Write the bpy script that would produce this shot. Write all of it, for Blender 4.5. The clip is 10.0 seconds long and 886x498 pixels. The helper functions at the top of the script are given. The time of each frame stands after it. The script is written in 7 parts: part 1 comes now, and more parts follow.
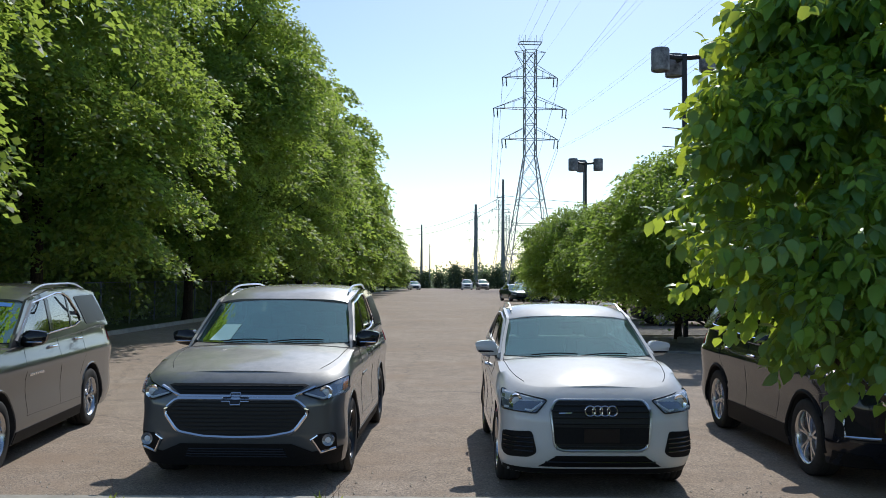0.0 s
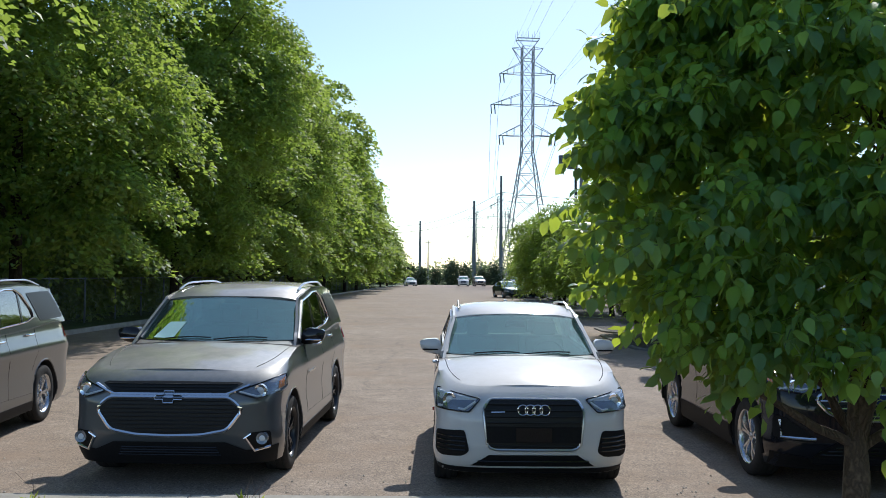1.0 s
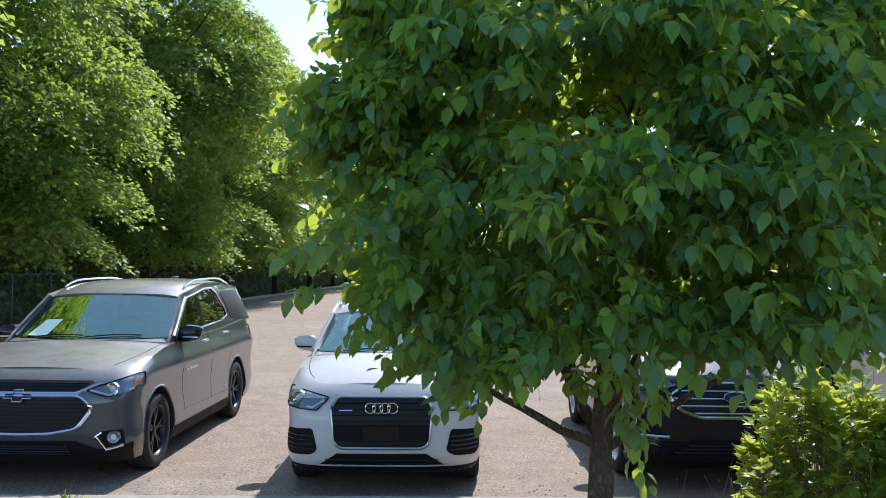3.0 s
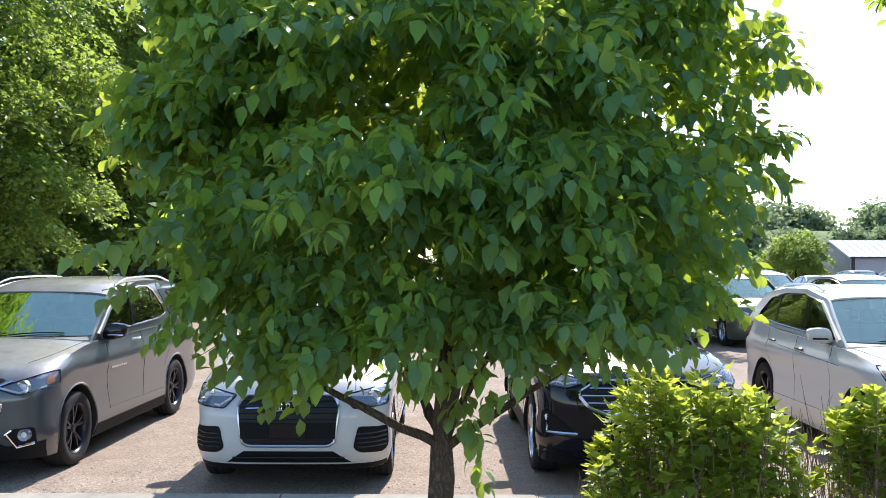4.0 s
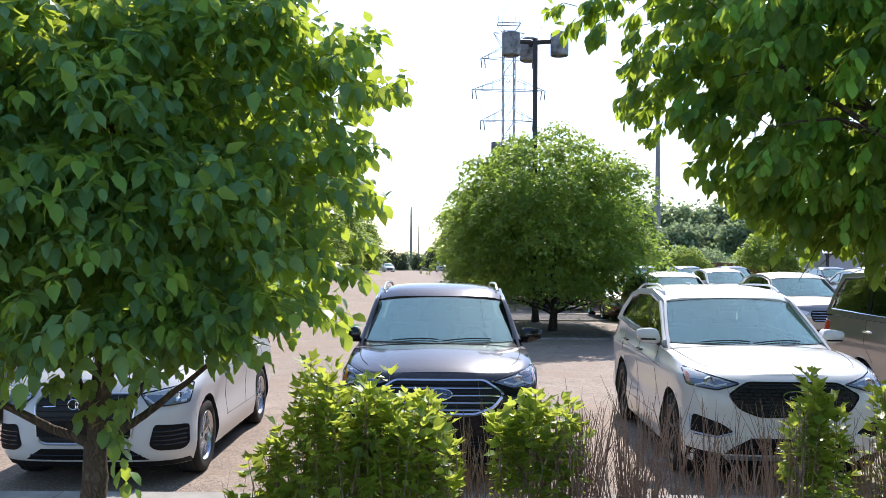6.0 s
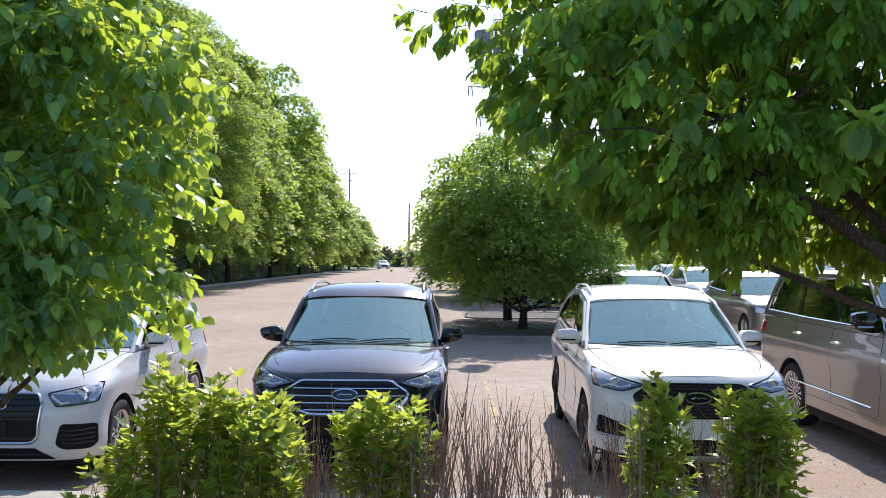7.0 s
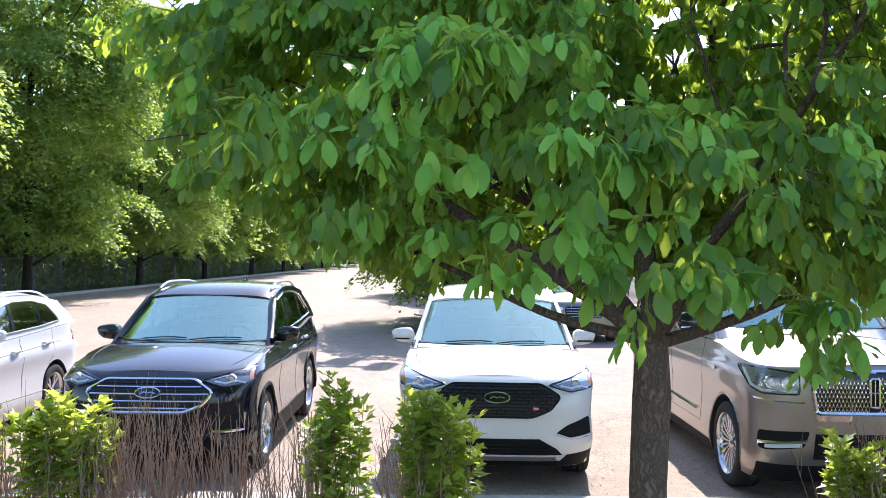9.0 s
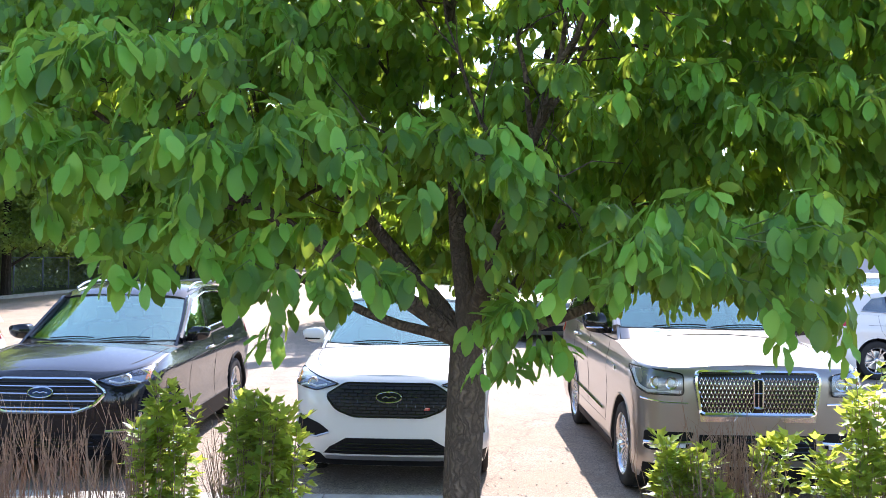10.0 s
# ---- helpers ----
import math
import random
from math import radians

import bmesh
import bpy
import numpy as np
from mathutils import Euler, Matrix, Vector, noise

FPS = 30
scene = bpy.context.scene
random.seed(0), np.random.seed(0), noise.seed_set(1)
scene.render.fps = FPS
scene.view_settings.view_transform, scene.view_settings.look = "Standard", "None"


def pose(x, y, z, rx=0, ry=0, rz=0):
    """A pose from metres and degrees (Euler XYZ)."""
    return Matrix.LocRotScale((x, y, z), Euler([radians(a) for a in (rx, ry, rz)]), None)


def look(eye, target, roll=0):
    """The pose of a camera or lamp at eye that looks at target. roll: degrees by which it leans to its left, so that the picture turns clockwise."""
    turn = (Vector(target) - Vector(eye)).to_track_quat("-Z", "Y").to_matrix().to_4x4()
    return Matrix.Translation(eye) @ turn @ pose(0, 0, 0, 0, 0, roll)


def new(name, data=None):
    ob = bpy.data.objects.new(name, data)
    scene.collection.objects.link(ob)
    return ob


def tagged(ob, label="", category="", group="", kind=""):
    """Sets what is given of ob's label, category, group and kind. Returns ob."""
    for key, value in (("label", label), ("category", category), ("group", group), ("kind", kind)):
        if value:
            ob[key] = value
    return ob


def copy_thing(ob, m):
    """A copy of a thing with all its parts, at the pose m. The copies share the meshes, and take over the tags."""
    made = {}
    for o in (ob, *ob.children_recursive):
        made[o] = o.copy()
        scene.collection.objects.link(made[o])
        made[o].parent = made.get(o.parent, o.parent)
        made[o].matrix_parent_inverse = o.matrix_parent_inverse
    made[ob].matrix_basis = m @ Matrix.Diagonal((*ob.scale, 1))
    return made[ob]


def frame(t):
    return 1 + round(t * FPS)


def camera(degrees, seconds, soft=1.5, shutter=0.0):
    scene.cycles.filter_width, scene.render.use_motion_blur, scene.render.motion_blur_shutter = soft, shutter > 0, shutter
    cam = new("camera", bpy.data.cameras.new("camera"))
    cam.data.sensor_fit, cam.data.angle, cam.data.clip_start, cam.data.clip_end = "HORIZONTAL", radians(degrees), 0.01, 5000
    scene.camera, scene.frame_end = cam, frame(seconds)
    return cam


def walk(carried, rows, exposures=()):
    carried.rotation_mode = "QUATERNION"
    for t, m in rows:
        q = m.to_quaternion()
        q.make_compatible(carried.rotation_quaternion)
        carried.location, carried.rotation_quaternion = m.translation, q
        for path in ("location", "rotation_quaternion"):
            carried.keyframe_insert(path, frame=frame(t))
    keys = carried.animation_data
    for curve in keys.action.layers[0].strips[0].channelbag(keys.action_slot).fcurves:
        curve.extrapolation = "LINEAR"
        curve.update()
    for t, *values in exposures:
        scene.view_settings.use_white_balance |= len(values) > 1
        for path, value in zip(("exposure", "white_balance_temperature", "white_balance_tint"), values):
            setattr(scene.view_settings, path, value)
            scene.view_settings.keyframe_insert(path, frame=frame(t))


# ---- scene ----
# camera: a slide along the kerb; seconds, x, y, z, pitch, roll, yaw
cam = camera(53.56, 10.0, 0.9)
PATH_ROWS = [
    (0, 0.000, 0.000, 1.978, 1.92, -0.27, 0.00),
    (0.5, 0.305, 0.018, 1.990, 1.82, -0.36, -0.00),
    (1, 0.605, 0.037, 1.999, 1.68, -0.43, -0.01),
    (1.5, 0.931, 0.057, 2.008, 1.57, -0.48, -0.01),
    (2, 1.221, 0.076, 2.017, 1.46, -0.47, -0.00),
    (3.5, 2.406, 0.118, 2.044, 1.17, -0.19, 0.07),
    (4, 2.816, 0.107, 2.049, 1.06, -0.18, 0.06),
    (4.5, 3.240, 0.086, 2.059, 1.00, -0.21, 0.05),
    (5, 3.708, 0.059, 2.073, 0.90, -0.25, 0.06),
    (5.5, 4.210, 0.030, 2.092, 0.81, -0.28, 0.07),
    (7, 5.552, -0.053, 2.167, 0.50, -0.48, 0.08),
    (7.5, 6.014, -0.075, 2.182, 0.40, -0.53, 0.09),
    (8, 6.482, -0.093, 2.195, 0.35, -0.57, 0.11),
    (8.5, 6.927, -0.107, 2.205, 0.33, -0.61, 0.14),
    (9, 7.418, -0.115, 2.212, 0.30, -0.64, 0.18),
    (9.5, 7.953, -0.119, 2.221, 0.31, -0.66, 0.21),
    (10, 8.433, -0.120, 2.227, 0.29, -0.69, 0.24),
]
EXPOSURES = [(0.0, 0.13, 6260, 9), (2.0, 0.50, 6150, 10), (2.8, 0.7, 6100, 12), (3.6, 1.28, 6450, 14), (4.6, 1.22, 6400, 15), (5.5, 1.05, 6350, 16), (7.0, 1.10, 6350, 17), (8.5, 1.66, 6250, 18), (10.0, 2.0, 6300, 20)]
walk(cam, [(t, pose(x, y, z, 90 + pitch, roll, yaw)) for t, x, y, z, pitch, roll, yaw in PATH_ROWS], EXPOSURES)

# ---- light: one sun beyond the cars, high and slightly to the side ----
SUN_WAY = Vector((0.23, 1.14, 1.0)).normalized()
world = bpy.data.worlds.new("sky")
scene.world = world
world.use_nodes = True
wn = world.node_tree.nodes
sky = wn.new("ShaderNodeTexSky")
sky.sky_type = "NISHITA"
sky.sun_disc = False
sky.sun_elevation = math.asin(SUN_WAY.z)
sky.sun_rotation = math.atan2(SUN_WAY.x, SUN_WAY.y)
sky.air_density, sky.dust_density, sky.ozone_density = 1.0, 0.35, 2.0
world.node_tree.links.new(sky.outputs[0], wn["Background"].inputs[0])
wn["Background"].inputs[1].default_value = 0.128
sun = new("sun", bpy.data.lights.new("sun", "SUN"))
sun.data.energy, sun.data.angle, sun.data.color = 3.4, radians(0.5), (1.0, 0.96, 0.89)
sun.matrix_world = look(SUN_WAY * 50, (0, 0, 0))

# ---- materials ----
def material(name, color, rough=0.6, metal=0.0, spec=0.5, coat=0.0, coat_rough=0.03):
    m = bpy.data.materials.new(name)
    m.use_nodes = True
    b = m.node_tree.nodes["Principled BSDF"]
    b.inputs["Base Color"].default_value = (*color, 1)
    b.inputs["Roughness"].default_value = rough
    b.inputs["Metallic"].default_value = metal
    b.inputs["Specular IOR Level"].default_value = spec
    b.inputs["Coat Weight"].default_value = coat
    b.inputs["Coat Roughness"].default_value = coat_rough
    return m


class Nodes:
    """Short hand for building a node tree."""

    def __init__(self, m):
        self.t = m.node_tree
        self.bsdf = self.t.nodes.get("Principled BSDF")
        self.out = self.t.nodes.get("Material Output")

    def add(self, kind, links=None, operation="", feature="", data_type="", blend_type=""):
        n = self.t.nodes.new("ShaderNode" + kind)
        if data_type:
            n.data_type = data_type
        if operation:
            n.operation = operation
        if feature:
            n.feature = feature
        if blend_type:
            n.blend_type = blend_type
        for k, v in (links or {}).items():
            if isinstance(v, bpy.types.NodeSocket):
                self.t.links.new(v, n.inputs[k])
            else:
                n.inputs[k].default_value = v
        return n

    def link(self, a, b):
        self.t.links.new(a, b)

    def coords(self):
        return self.add("NewGeometry").outputs["Position"]

    def local(self):
        return self.add("TexCoord").outputs["Object"]

    def noise(self, vec, scale, detail=4.0, rough=0.6):
        return self.add("TexNoise", {"Vector": vec, "Scale": scale, "Detail": detail, "Roughness": rough}).outputs["Fac"]

    def ramp(self, fac, stops):
        n = self.add("ValToRGB", {"Fac": fac})
        e = n.color_ramp.elements
        while len(e) < len(stops):
            e.new(0.5)
        for el, (p, c) in zip(e, stops):
            el.position, el.color = p, (*c, 1)
        return n.outputs["Color"]

    def mix(self, fac, a, b, blend="MIX"):
        n = self.add("Mix", data_type="RGBA", blend_type=blend)
        for k, v in ((0, fac), (6, a), (7, b)):
            if isinstance(v, bpy.types.NodeSocket):
                self.t.links.new(v, n.inputs[k])
            else:
                n.inputs[k].default_value = v if k == 0 else (*v, 1)
        return n.outputs[2]

    def bump(self, height, strength=0.3, dist=0.01):
        n = self.add("Bump", {"Height": height, "Strength": strength, "Distance": dist})
        self.t.links.new(n.outputs[0], self.bsdf.inputs["Normal"])


def asphalt_material(name="asphalt", base=0.27):
    """Old asphalt: bleached, with pale stones standing out, patches and hairline cracks."""
    m = material(name, (base, base, base), 0.9, spec=0.25)
    n = Nodes(m)
    p = n.coords()
    big = n.noise(p, 0.22, 5, 0.6)
    mid = n.noise(p, 2.2, 8, 0.75)
    c = n.ramp(big, [(0.3, (base * 1.05, base * 0.84, base * 0.67)), (0.7, (base * 1.33, base * 1.09, base * 0.88))])
    c = n.mix(0.8, c, n.ramp(mid, [(0.3, (0.36, 0.35, 0.34)), (0.75, (0.64, 0.63, 0.61))]), "OVERLAY")
    stones = n.add("TexVoronoi", {"Vector": p, "Scale": 70.0}).outputs
    pick = n.add("SeparateColor", {0: stones["Color"]}).outputs[0]
    grit = n.ramp(pick, [(0.0, (0.06, 0.06, 0.06)), (0.35, (0.38, 0.37, 0.36)), (0.75, (0.58, 0.56, 0.53)), (1.0, (1.0, 0.97, 0.9))])
    c = n.mix(0.45, c, grit, "OVERLAY")
    wob = n.add("VectorMath", {0: p, 1: n.add("TexNoise", {"Vector": p, "Scale": 0.8, "Detail": 8.0, "Roughness": 0.7}).outputs["Color"]}, operation="ADD").outputs[0]
    edge = n.add("TexVoronoi", {"Vector": wob, "Scale": 0.11}, feature="DISTANCE_TO_EDGE").outputs["Distance"]
    crack = n.add("Math", {0: n.ramp(edge, [(0.0, (1, 1, 1)), (0.0035, (0, 0, 0))]), 1: n.add("Math", {0: n.noise(p, 0.5, 3), 1: 0.9}, operation="MULTIPLY").outputs[0]}, operation="MULTIPLY").outputs[0]
    c = n.mix(crack, c, (0.085, 0.08, 0.072))
    stain = n.ramp(n.noise(p, 0.9, 4, 0.5), [(0.62, (0, 0, 0)), (0.80, (0.55, 0.55, 0.55))])
    c = n.mix(stain, c, (0.14, 0.115, 0.095))
    dirt = n.ramp(n.noise(p, 0.38, 9, 0.72), [(0.50, (0, 0, 0)), (0.66, (0.75, 0.75, 0.75))])
    c = n.mix(dirt, c, (0.30, 0.215, 0.15))
    n.link(c, n.bsdf.inputs["Base Color"])
    n.bump(stones["Distance"], 0.3, 0.004)
    return m


def leaf_material(name, dark, light, trans, gloss=0.35, trans_weight=0.42, vary=0.0):
    m = bpy.data.materials.new(name)
    m.use_nodes = True
    n = Nodes(m)
    t = m.node_tree
    rnd = n.add("NewGeometry").outputs["Random Per Island"]
    rnd2 = n.add("ObjectInfo").outputs["Random"]
    r = n.add("Math", {0: n.add("Math", {0: rnd, 1: rnd2}, operation="ADD").outputs[0], 1: 1.0}, operation="FRACT").outputs[0]
    col = n.ramp(r, [(0.0, dark), (0.60, tuple(a * 0.8 + b * 0.2 for a, b in zip(dark, light))), (0.84, tuple((a + b) / 2 for a, b in zip(dark, light))), (1.0, light)])
    if vary:
        tint = n.ramp(rnd2, [(0.0, (0.72, 0.86, 1.0)), (0.5, (0.95, 1.0, 0.95)), (1.0, (1.28, 1.08, 0.85))])
        col = n.mix(vary, col, tint, "MULTIPLY")
    b = n.bsdf
    n.link(col, b.inputs["Base Color"])
    b.inputs["Roughness"].default_value = gloss
    b.inputs["Specular IOR Level"].default_value = 0.30
    tr = n.add("BsdfTranslucent", {"Color": (*trans, 1)})
    mx = n.add("MixShader", {0: trans_weight, 1: b.outputs[0], 2: tr.outputs[0]})
    n.link(mx.outputs[0], n.out.inputs[0])
    return m


def bark_material(name, dark, light, scale=9.0):
    """Furrowed bark: long uneven plates with dark cracks between them."""
    m = material(name, light, 0.9, spec=0.2)
    n = Nodes(m)
    pos = n.coords()
    bend = n.add("TexNoise", {"Vector": pos, "Scale": 7.0, "Detail": 4.0}).outputs["Color"]
    bent = n.mix(0.16, pos, bend)
    p = n.add("Mapping", {"Vector": bent, "Scale": (scale, scale, scale * 0.10)}).outputs[0]
    f = n.noise(p, 2.5, 7, 0.7)
    plate = n.add("TexVoronoi", {"Vector": p, "Scale": 3.6}, feature="DISTANCE_TO_EDGE").outputs["Distance"]
    crack = n.ramp(plate, [(0.0, (0.0, 0.0, 0.0)), (0.40, (1.0, 1.0, 1.0))])
    c = n.ramp(f, [(0.30, tuple(a * 0.55 + b * 0.45 for a, b in zip(dark, light))), (0.70, light)])
    n.link(n.mix(crack, dark, c), n.bsdf.inputs["Base Color"])
    relief = n.add("Math", {0: n.add("Math", {0: crack, 1: 0.7}, operation="MULTIPLY").outputs[0], 1: f}, operation="ADD").outputs[0]
    n.bump(relief, 0.9, 0.02)
    return m


def mottled(name, a, b, scale=4.0, rough=0.85, bump=0.3, dist=0.01, spec=0.3):
    m = material(name, a, rough, spec=spec)
    n = Nodes(m)
    p = n.coords()
    f = n.noise(p, scale, 8, 0.7)
    n.link(n.ramp(f, [(0.3, a), (0.7, b)]), n.bsdf.inputs["Base Color"])
    n.bump(n.noise(p, scale * 12, 4), bump, dist)
    return m


M_ASPHALT = asphalt_material()
M_CONCRETE = mottled("concrete_kerb", (0.26, 0.24, 0.20), (0.42, 0.39, 0.33), 3.0, 0.9, 0.4, 0.006)
M_SOIL = mottled("mulch", (0.06, 0.045, 0.03), (0.16, 0.12, 0.08), 6.0, 0.95, 1.0, 0.03)
M_GRASS = mottled("verge_grass", (0.04, 0.07, 0.02), (0.10, 0.13, 0.04), 2.0, 0.95, 1.0, 0.05)
M_LEAF_A = leaf_material("pear_leaf", (0.062, 0.178, 0.094), (0.205, 0.385, 0.100), (0.72, 0.86, 0.08), 0.36, 0.36)
# pale pear leaves: young growth, and the brightness painted into the crown's left side
M_LEAF_A_YOUNG_LIT = leaf_material("young_and_lit_pear_leaf", (0.120, 0.280, 0.050), (0.300, 0.480, 0.080), (0.74, 0.86, 0.10), 0.45, 0.36)
M_LEAF_B = leaf_material("cherry_leaf", (0.037, 0.116, 0.031), (0.150, 0.325, 0.056), (0.66, 0.84, 0.08), 0.46, 0.37)
M_LEAF_B_YOUNG = leaf_material("young_cherry_leaf", (0.135, 0.370, 0.055), (0.290, 0.530, 0.080), (0.66, 0.82, 0.12), 0.45, 0.34)
M_LEAF_C = leaf_material("hedge_leaf", (0.050, 0.130, 0.024), (0.330, 0.450, 0.062), (0.80, 0.88, 0.12), 0.45, 0.38)
M_LEAF_D = leaf_material("row_tree_leaf", (0.018, 0.062, 0.032), (0.190, 0.340, 0.075), (0.60, 0.77, 0.12), 0.55, 0.39, 0.8)
M_LEAF_E = leaf_material("island_tree_leaf", (0.042, 0.104, 0.030), (0.130, 0.240, 0.052), (0.50, 0.68, 0.10), 0.5, 0.42, 0.5)
M_LEAF_F = leaf_material("undergrowth_leaf", (0.052, 0.100, 0.050), (0.150, 0.230, 0.085), (0.42, 0.52, 0.12), 0.55, 0.42)
# distant leaves: the haze of the air is mixed into their pale, even green
M_LEAF_G = leaf_material("distant_leaf_with_haze", (0.190, 0.260, 0.165), (0.250, 0.335, 0.195), (0.36, 0.44, 0.20), 0.95, 0.45)
M_LEAF_K = leaf_material("shrub_leaf", (0.020, 0.042, 0.032), (0.050, 0.085, 0.050), (0.22, 0.30, 0.12), 0.7, 0.22)
M_LEAF_H = leaf_material("edge_tree_leaf", (0.090, 0.170, 0.045), (0.200, 0.300, 0.075), (0.55, 0.68, 0.12), 0.6, 0.42)
M_BARK = bark_material("brown_bark", (0.098, 0.072, 0.054), (0.255, 0.182, 0.128), 11.0)
M_BARK_DARK = bark_material("dark_bark", (0.02, 0.016, 0.012), (0.085, 0.068, 0.05), 6.0)
M_TWIG = mottled("dry_twig", (0.17, 0.115, 0.088), (0.37, 0.25, 0.18), 30.0, 0.9, 0.2, 0.002)
M_STEEL = mottled("galvanised_steel", (0.20, 0.22, 0.24), (0.34, 0.36, 0.38), 0.6, 0.55, 0.0, 0.01, 0.5)
M_POLE = mottled("weathered_steel_pole", (0.13, 0.15, 0.17), (0.20, 0.22, 0.25), 0.4, 0.6, 0.0, 0.01, 0.5)
M_BLACK_METAL = material("black_painted_metal", (0.02, 0.02, 0.021), 0.5)
M_PLANK = mottled("red_brown_fence_board", (0.20, 0.09, 0.06), (0.32, 0.16, 0.11), 3.0, 0.9, 0.2, 0.01)
M_SHED = mottled("pale_grey_metal_wall", (0.36, 0.36, 0.40), (0.44, 0.44, 0.48), 0.7, 0.5, 0.0, 0.01)
M_SHED_ROOF = mottled("white_metal_roof", (0.62, 0.63, 0.64), (0.76, 0.77, 0.78), 0.6, 0.45, 0.0, 0.01)
M_YELLOW = mottled("worn_yellow_paint", (0.36, 0.29, 0.21), (0.50, 0.37, 0.17), 9.0, 0.9, 0.3, 0.004)
M_PEEL = mottled("peeling_paint", (0.03, 0.03, 0.032), (0.42, 0.43, 0.45), 3.2, 0.6, 0.1, 0.004)
M_STONE = mottled("island_gravel", (0.06, 0.055, 0.05), (0.22, 0.20, 0.18), 5.0, 0.95, 1.0, 0.03)
M_HILL = mottled("meadow_slope", (0.08, 0.14, 0.035), (0.16, 0.22, 0.06), 0.05, 0.95, 0.2, 0.3)
M_WIRE = material("line_wire", (0.12, 0.12, 0.13), 0.5, 0.6)
M_GLASS_INSULATOR = material("insulator", (0.05, 0.045, 0.045), 0.3)
M_CONCRETE_OLD = mottled("old_grey_concrete", (0.17, 0.16, 0.145), (0.30, 0.28, 0.25), 3.0, 0.95, 0.5, 0.006)
M_GRIT = mottled("pale_grit", (0.20, 0.17, 0.14), (0.50, 0.45, 0.38), 12.0, 0.9, 0.3, 0.004)

M_TWIG_GREEN = material("green_shoot", (0.16, 0.22, 0.06), 0.6)

# ---- building helpers ----
def mesh_from(bm, name, mats, smooth=True, angle=None):
    me = bpy.data.meshes.new(name)
    bm.to_mesh(me)
    bm.free()
    for m in mats if isinstance(mats, (list, tuple)) else [mats]:
        me.materials.append(m)
    if smooth:
        me.polygons.foreach_set("use_smooth", [True] * len(me.polygons))
        if angle:
            me.set_sharp_from_angle(angle=radians(angle))
    return me


def part(name, bm, mat, parent=None, label="", smooth=True, angle=35):
    ob = new(name, mesh_from(bm, name, mat, smooth, angle))
    if parent is not None:
        ob.parent = parent
    if label:
        tagged(ob, label)
    return ob


def share(name, me, parent, m=None, label=""):
    """One more object on the same mesh data, under a parent."""
    ob = new(name, me)
    ob.parent = parent
    if m is not None:
        ob.matrix_basis = m
    if label:
        tagged(ob, label)
    return ob


def thing(name, label, category, group="", m=None):
    ob = tagged(new(name), label, category, group)
    if m is not None:
        ob.matrix_basis = m
    return ob


def box(bm, lo, hi, bevel=0.0):
    c = [(a + b) / 2 for a, b in zip(lo, hi)]
    s = [b - a for a, b in zip(lo, hi)]
    r = bmesh.ops.create_cube(bm, size=1, matrix=Matrix.Translation(c) @ Matrix.Diagonal((*s, 1)))
    if bevel:
        es = list({e for v in r["verts"] for e in v.link_edges})
        bmesh.ops.bevel(bm, geom=es, offset=bevel, segments=2, affect="EDGES", profile=0.6)
    return bm


def frames_along(pts):
    out = []
    for i, p in enumerate(pts):
        a = pts[max(0, i - 1)]
        b = pts[min(len(pts) - 1, i + 1)]
        d = (Vector(b) - Vector(a)).normalized()
        ref = Vector((0, 0, 1)) if abs(d.z) < 0.9 else Vector((0, 1, 0))
        s = d.cross(ref).normalized()
        out.append((Vector(p), s, s.cross(d)))
    return out


def tube(bm, pts, radii, sides=8, cap=True, closed=False):
    """A round bar along points, with a radius or one for each point."""
    if not isinstance(radii, (list, tuple)):
        radii = [radii] * len(pts)
    rings = []
    for (p, s, n), r in zip(frames_along(pts), radii):
        rings.append([bm.verts.new(p + (s * math.cos(2 * math.pi * k / sides) + n * math.sin(2 * math.pi * k / sides)) * r) for k in range(sides)])
    pairs = list(zip(rings, rings[1:]))
    if closed:
        pairs.append((rings[-1], rings[0]))
    for a, b in pairs:
        for k in range(sides):
            bm.faces.new((a[k], a[(k + 1) % sides], b[(k + 1) % sides], b[k]))
    if cap and not closed:
        bm.faces.new(rings[0][::-1])
        bm.faces.new(rings[-1])
    return bm


def lathe(bm, profile, sides=32, axis="x", m=None):
    """Turns (radius, along) pairs round an axis; closed when first and last radius are 0."""
    rings = []
    m = m or Matrix()
    for r, a in profile:
        ring = []
        for k in range(sides if r > 1e-6 else 1):
            c, s = math.cos(2 * math.pi * k / sides) * r, math.sin(2 * math.pi * k / sides) * r
            p = {"x": (a, c, s), "y": (s, a, c), "z": (c, s, a)}[axis]
            ring.append(bm.verts.new(m @ Vector(p)))
        rings.append(ring)
    for a, b in zip(rings, rings[1:]):
        for k in range(sides):
            q = [a[k % len(a)], a[(k + 1) % len(a)], b[(k + 1) % len(b)], b[k % len(b)]]
            q = list(dict.fromkeys(q))
            if len(q) > 2:
                bm.faces.new(q)
    return bm


PEAR_OUTLINE = ((0.10, 0.60), (0.30, 1.0), (0.58, 0.84), (0.84, 0.34))
CHERRY_OUTLINE = ((0.12, 0.50), (0.36, 0.92), (0.62, 1.0), (0.87, 0.58))


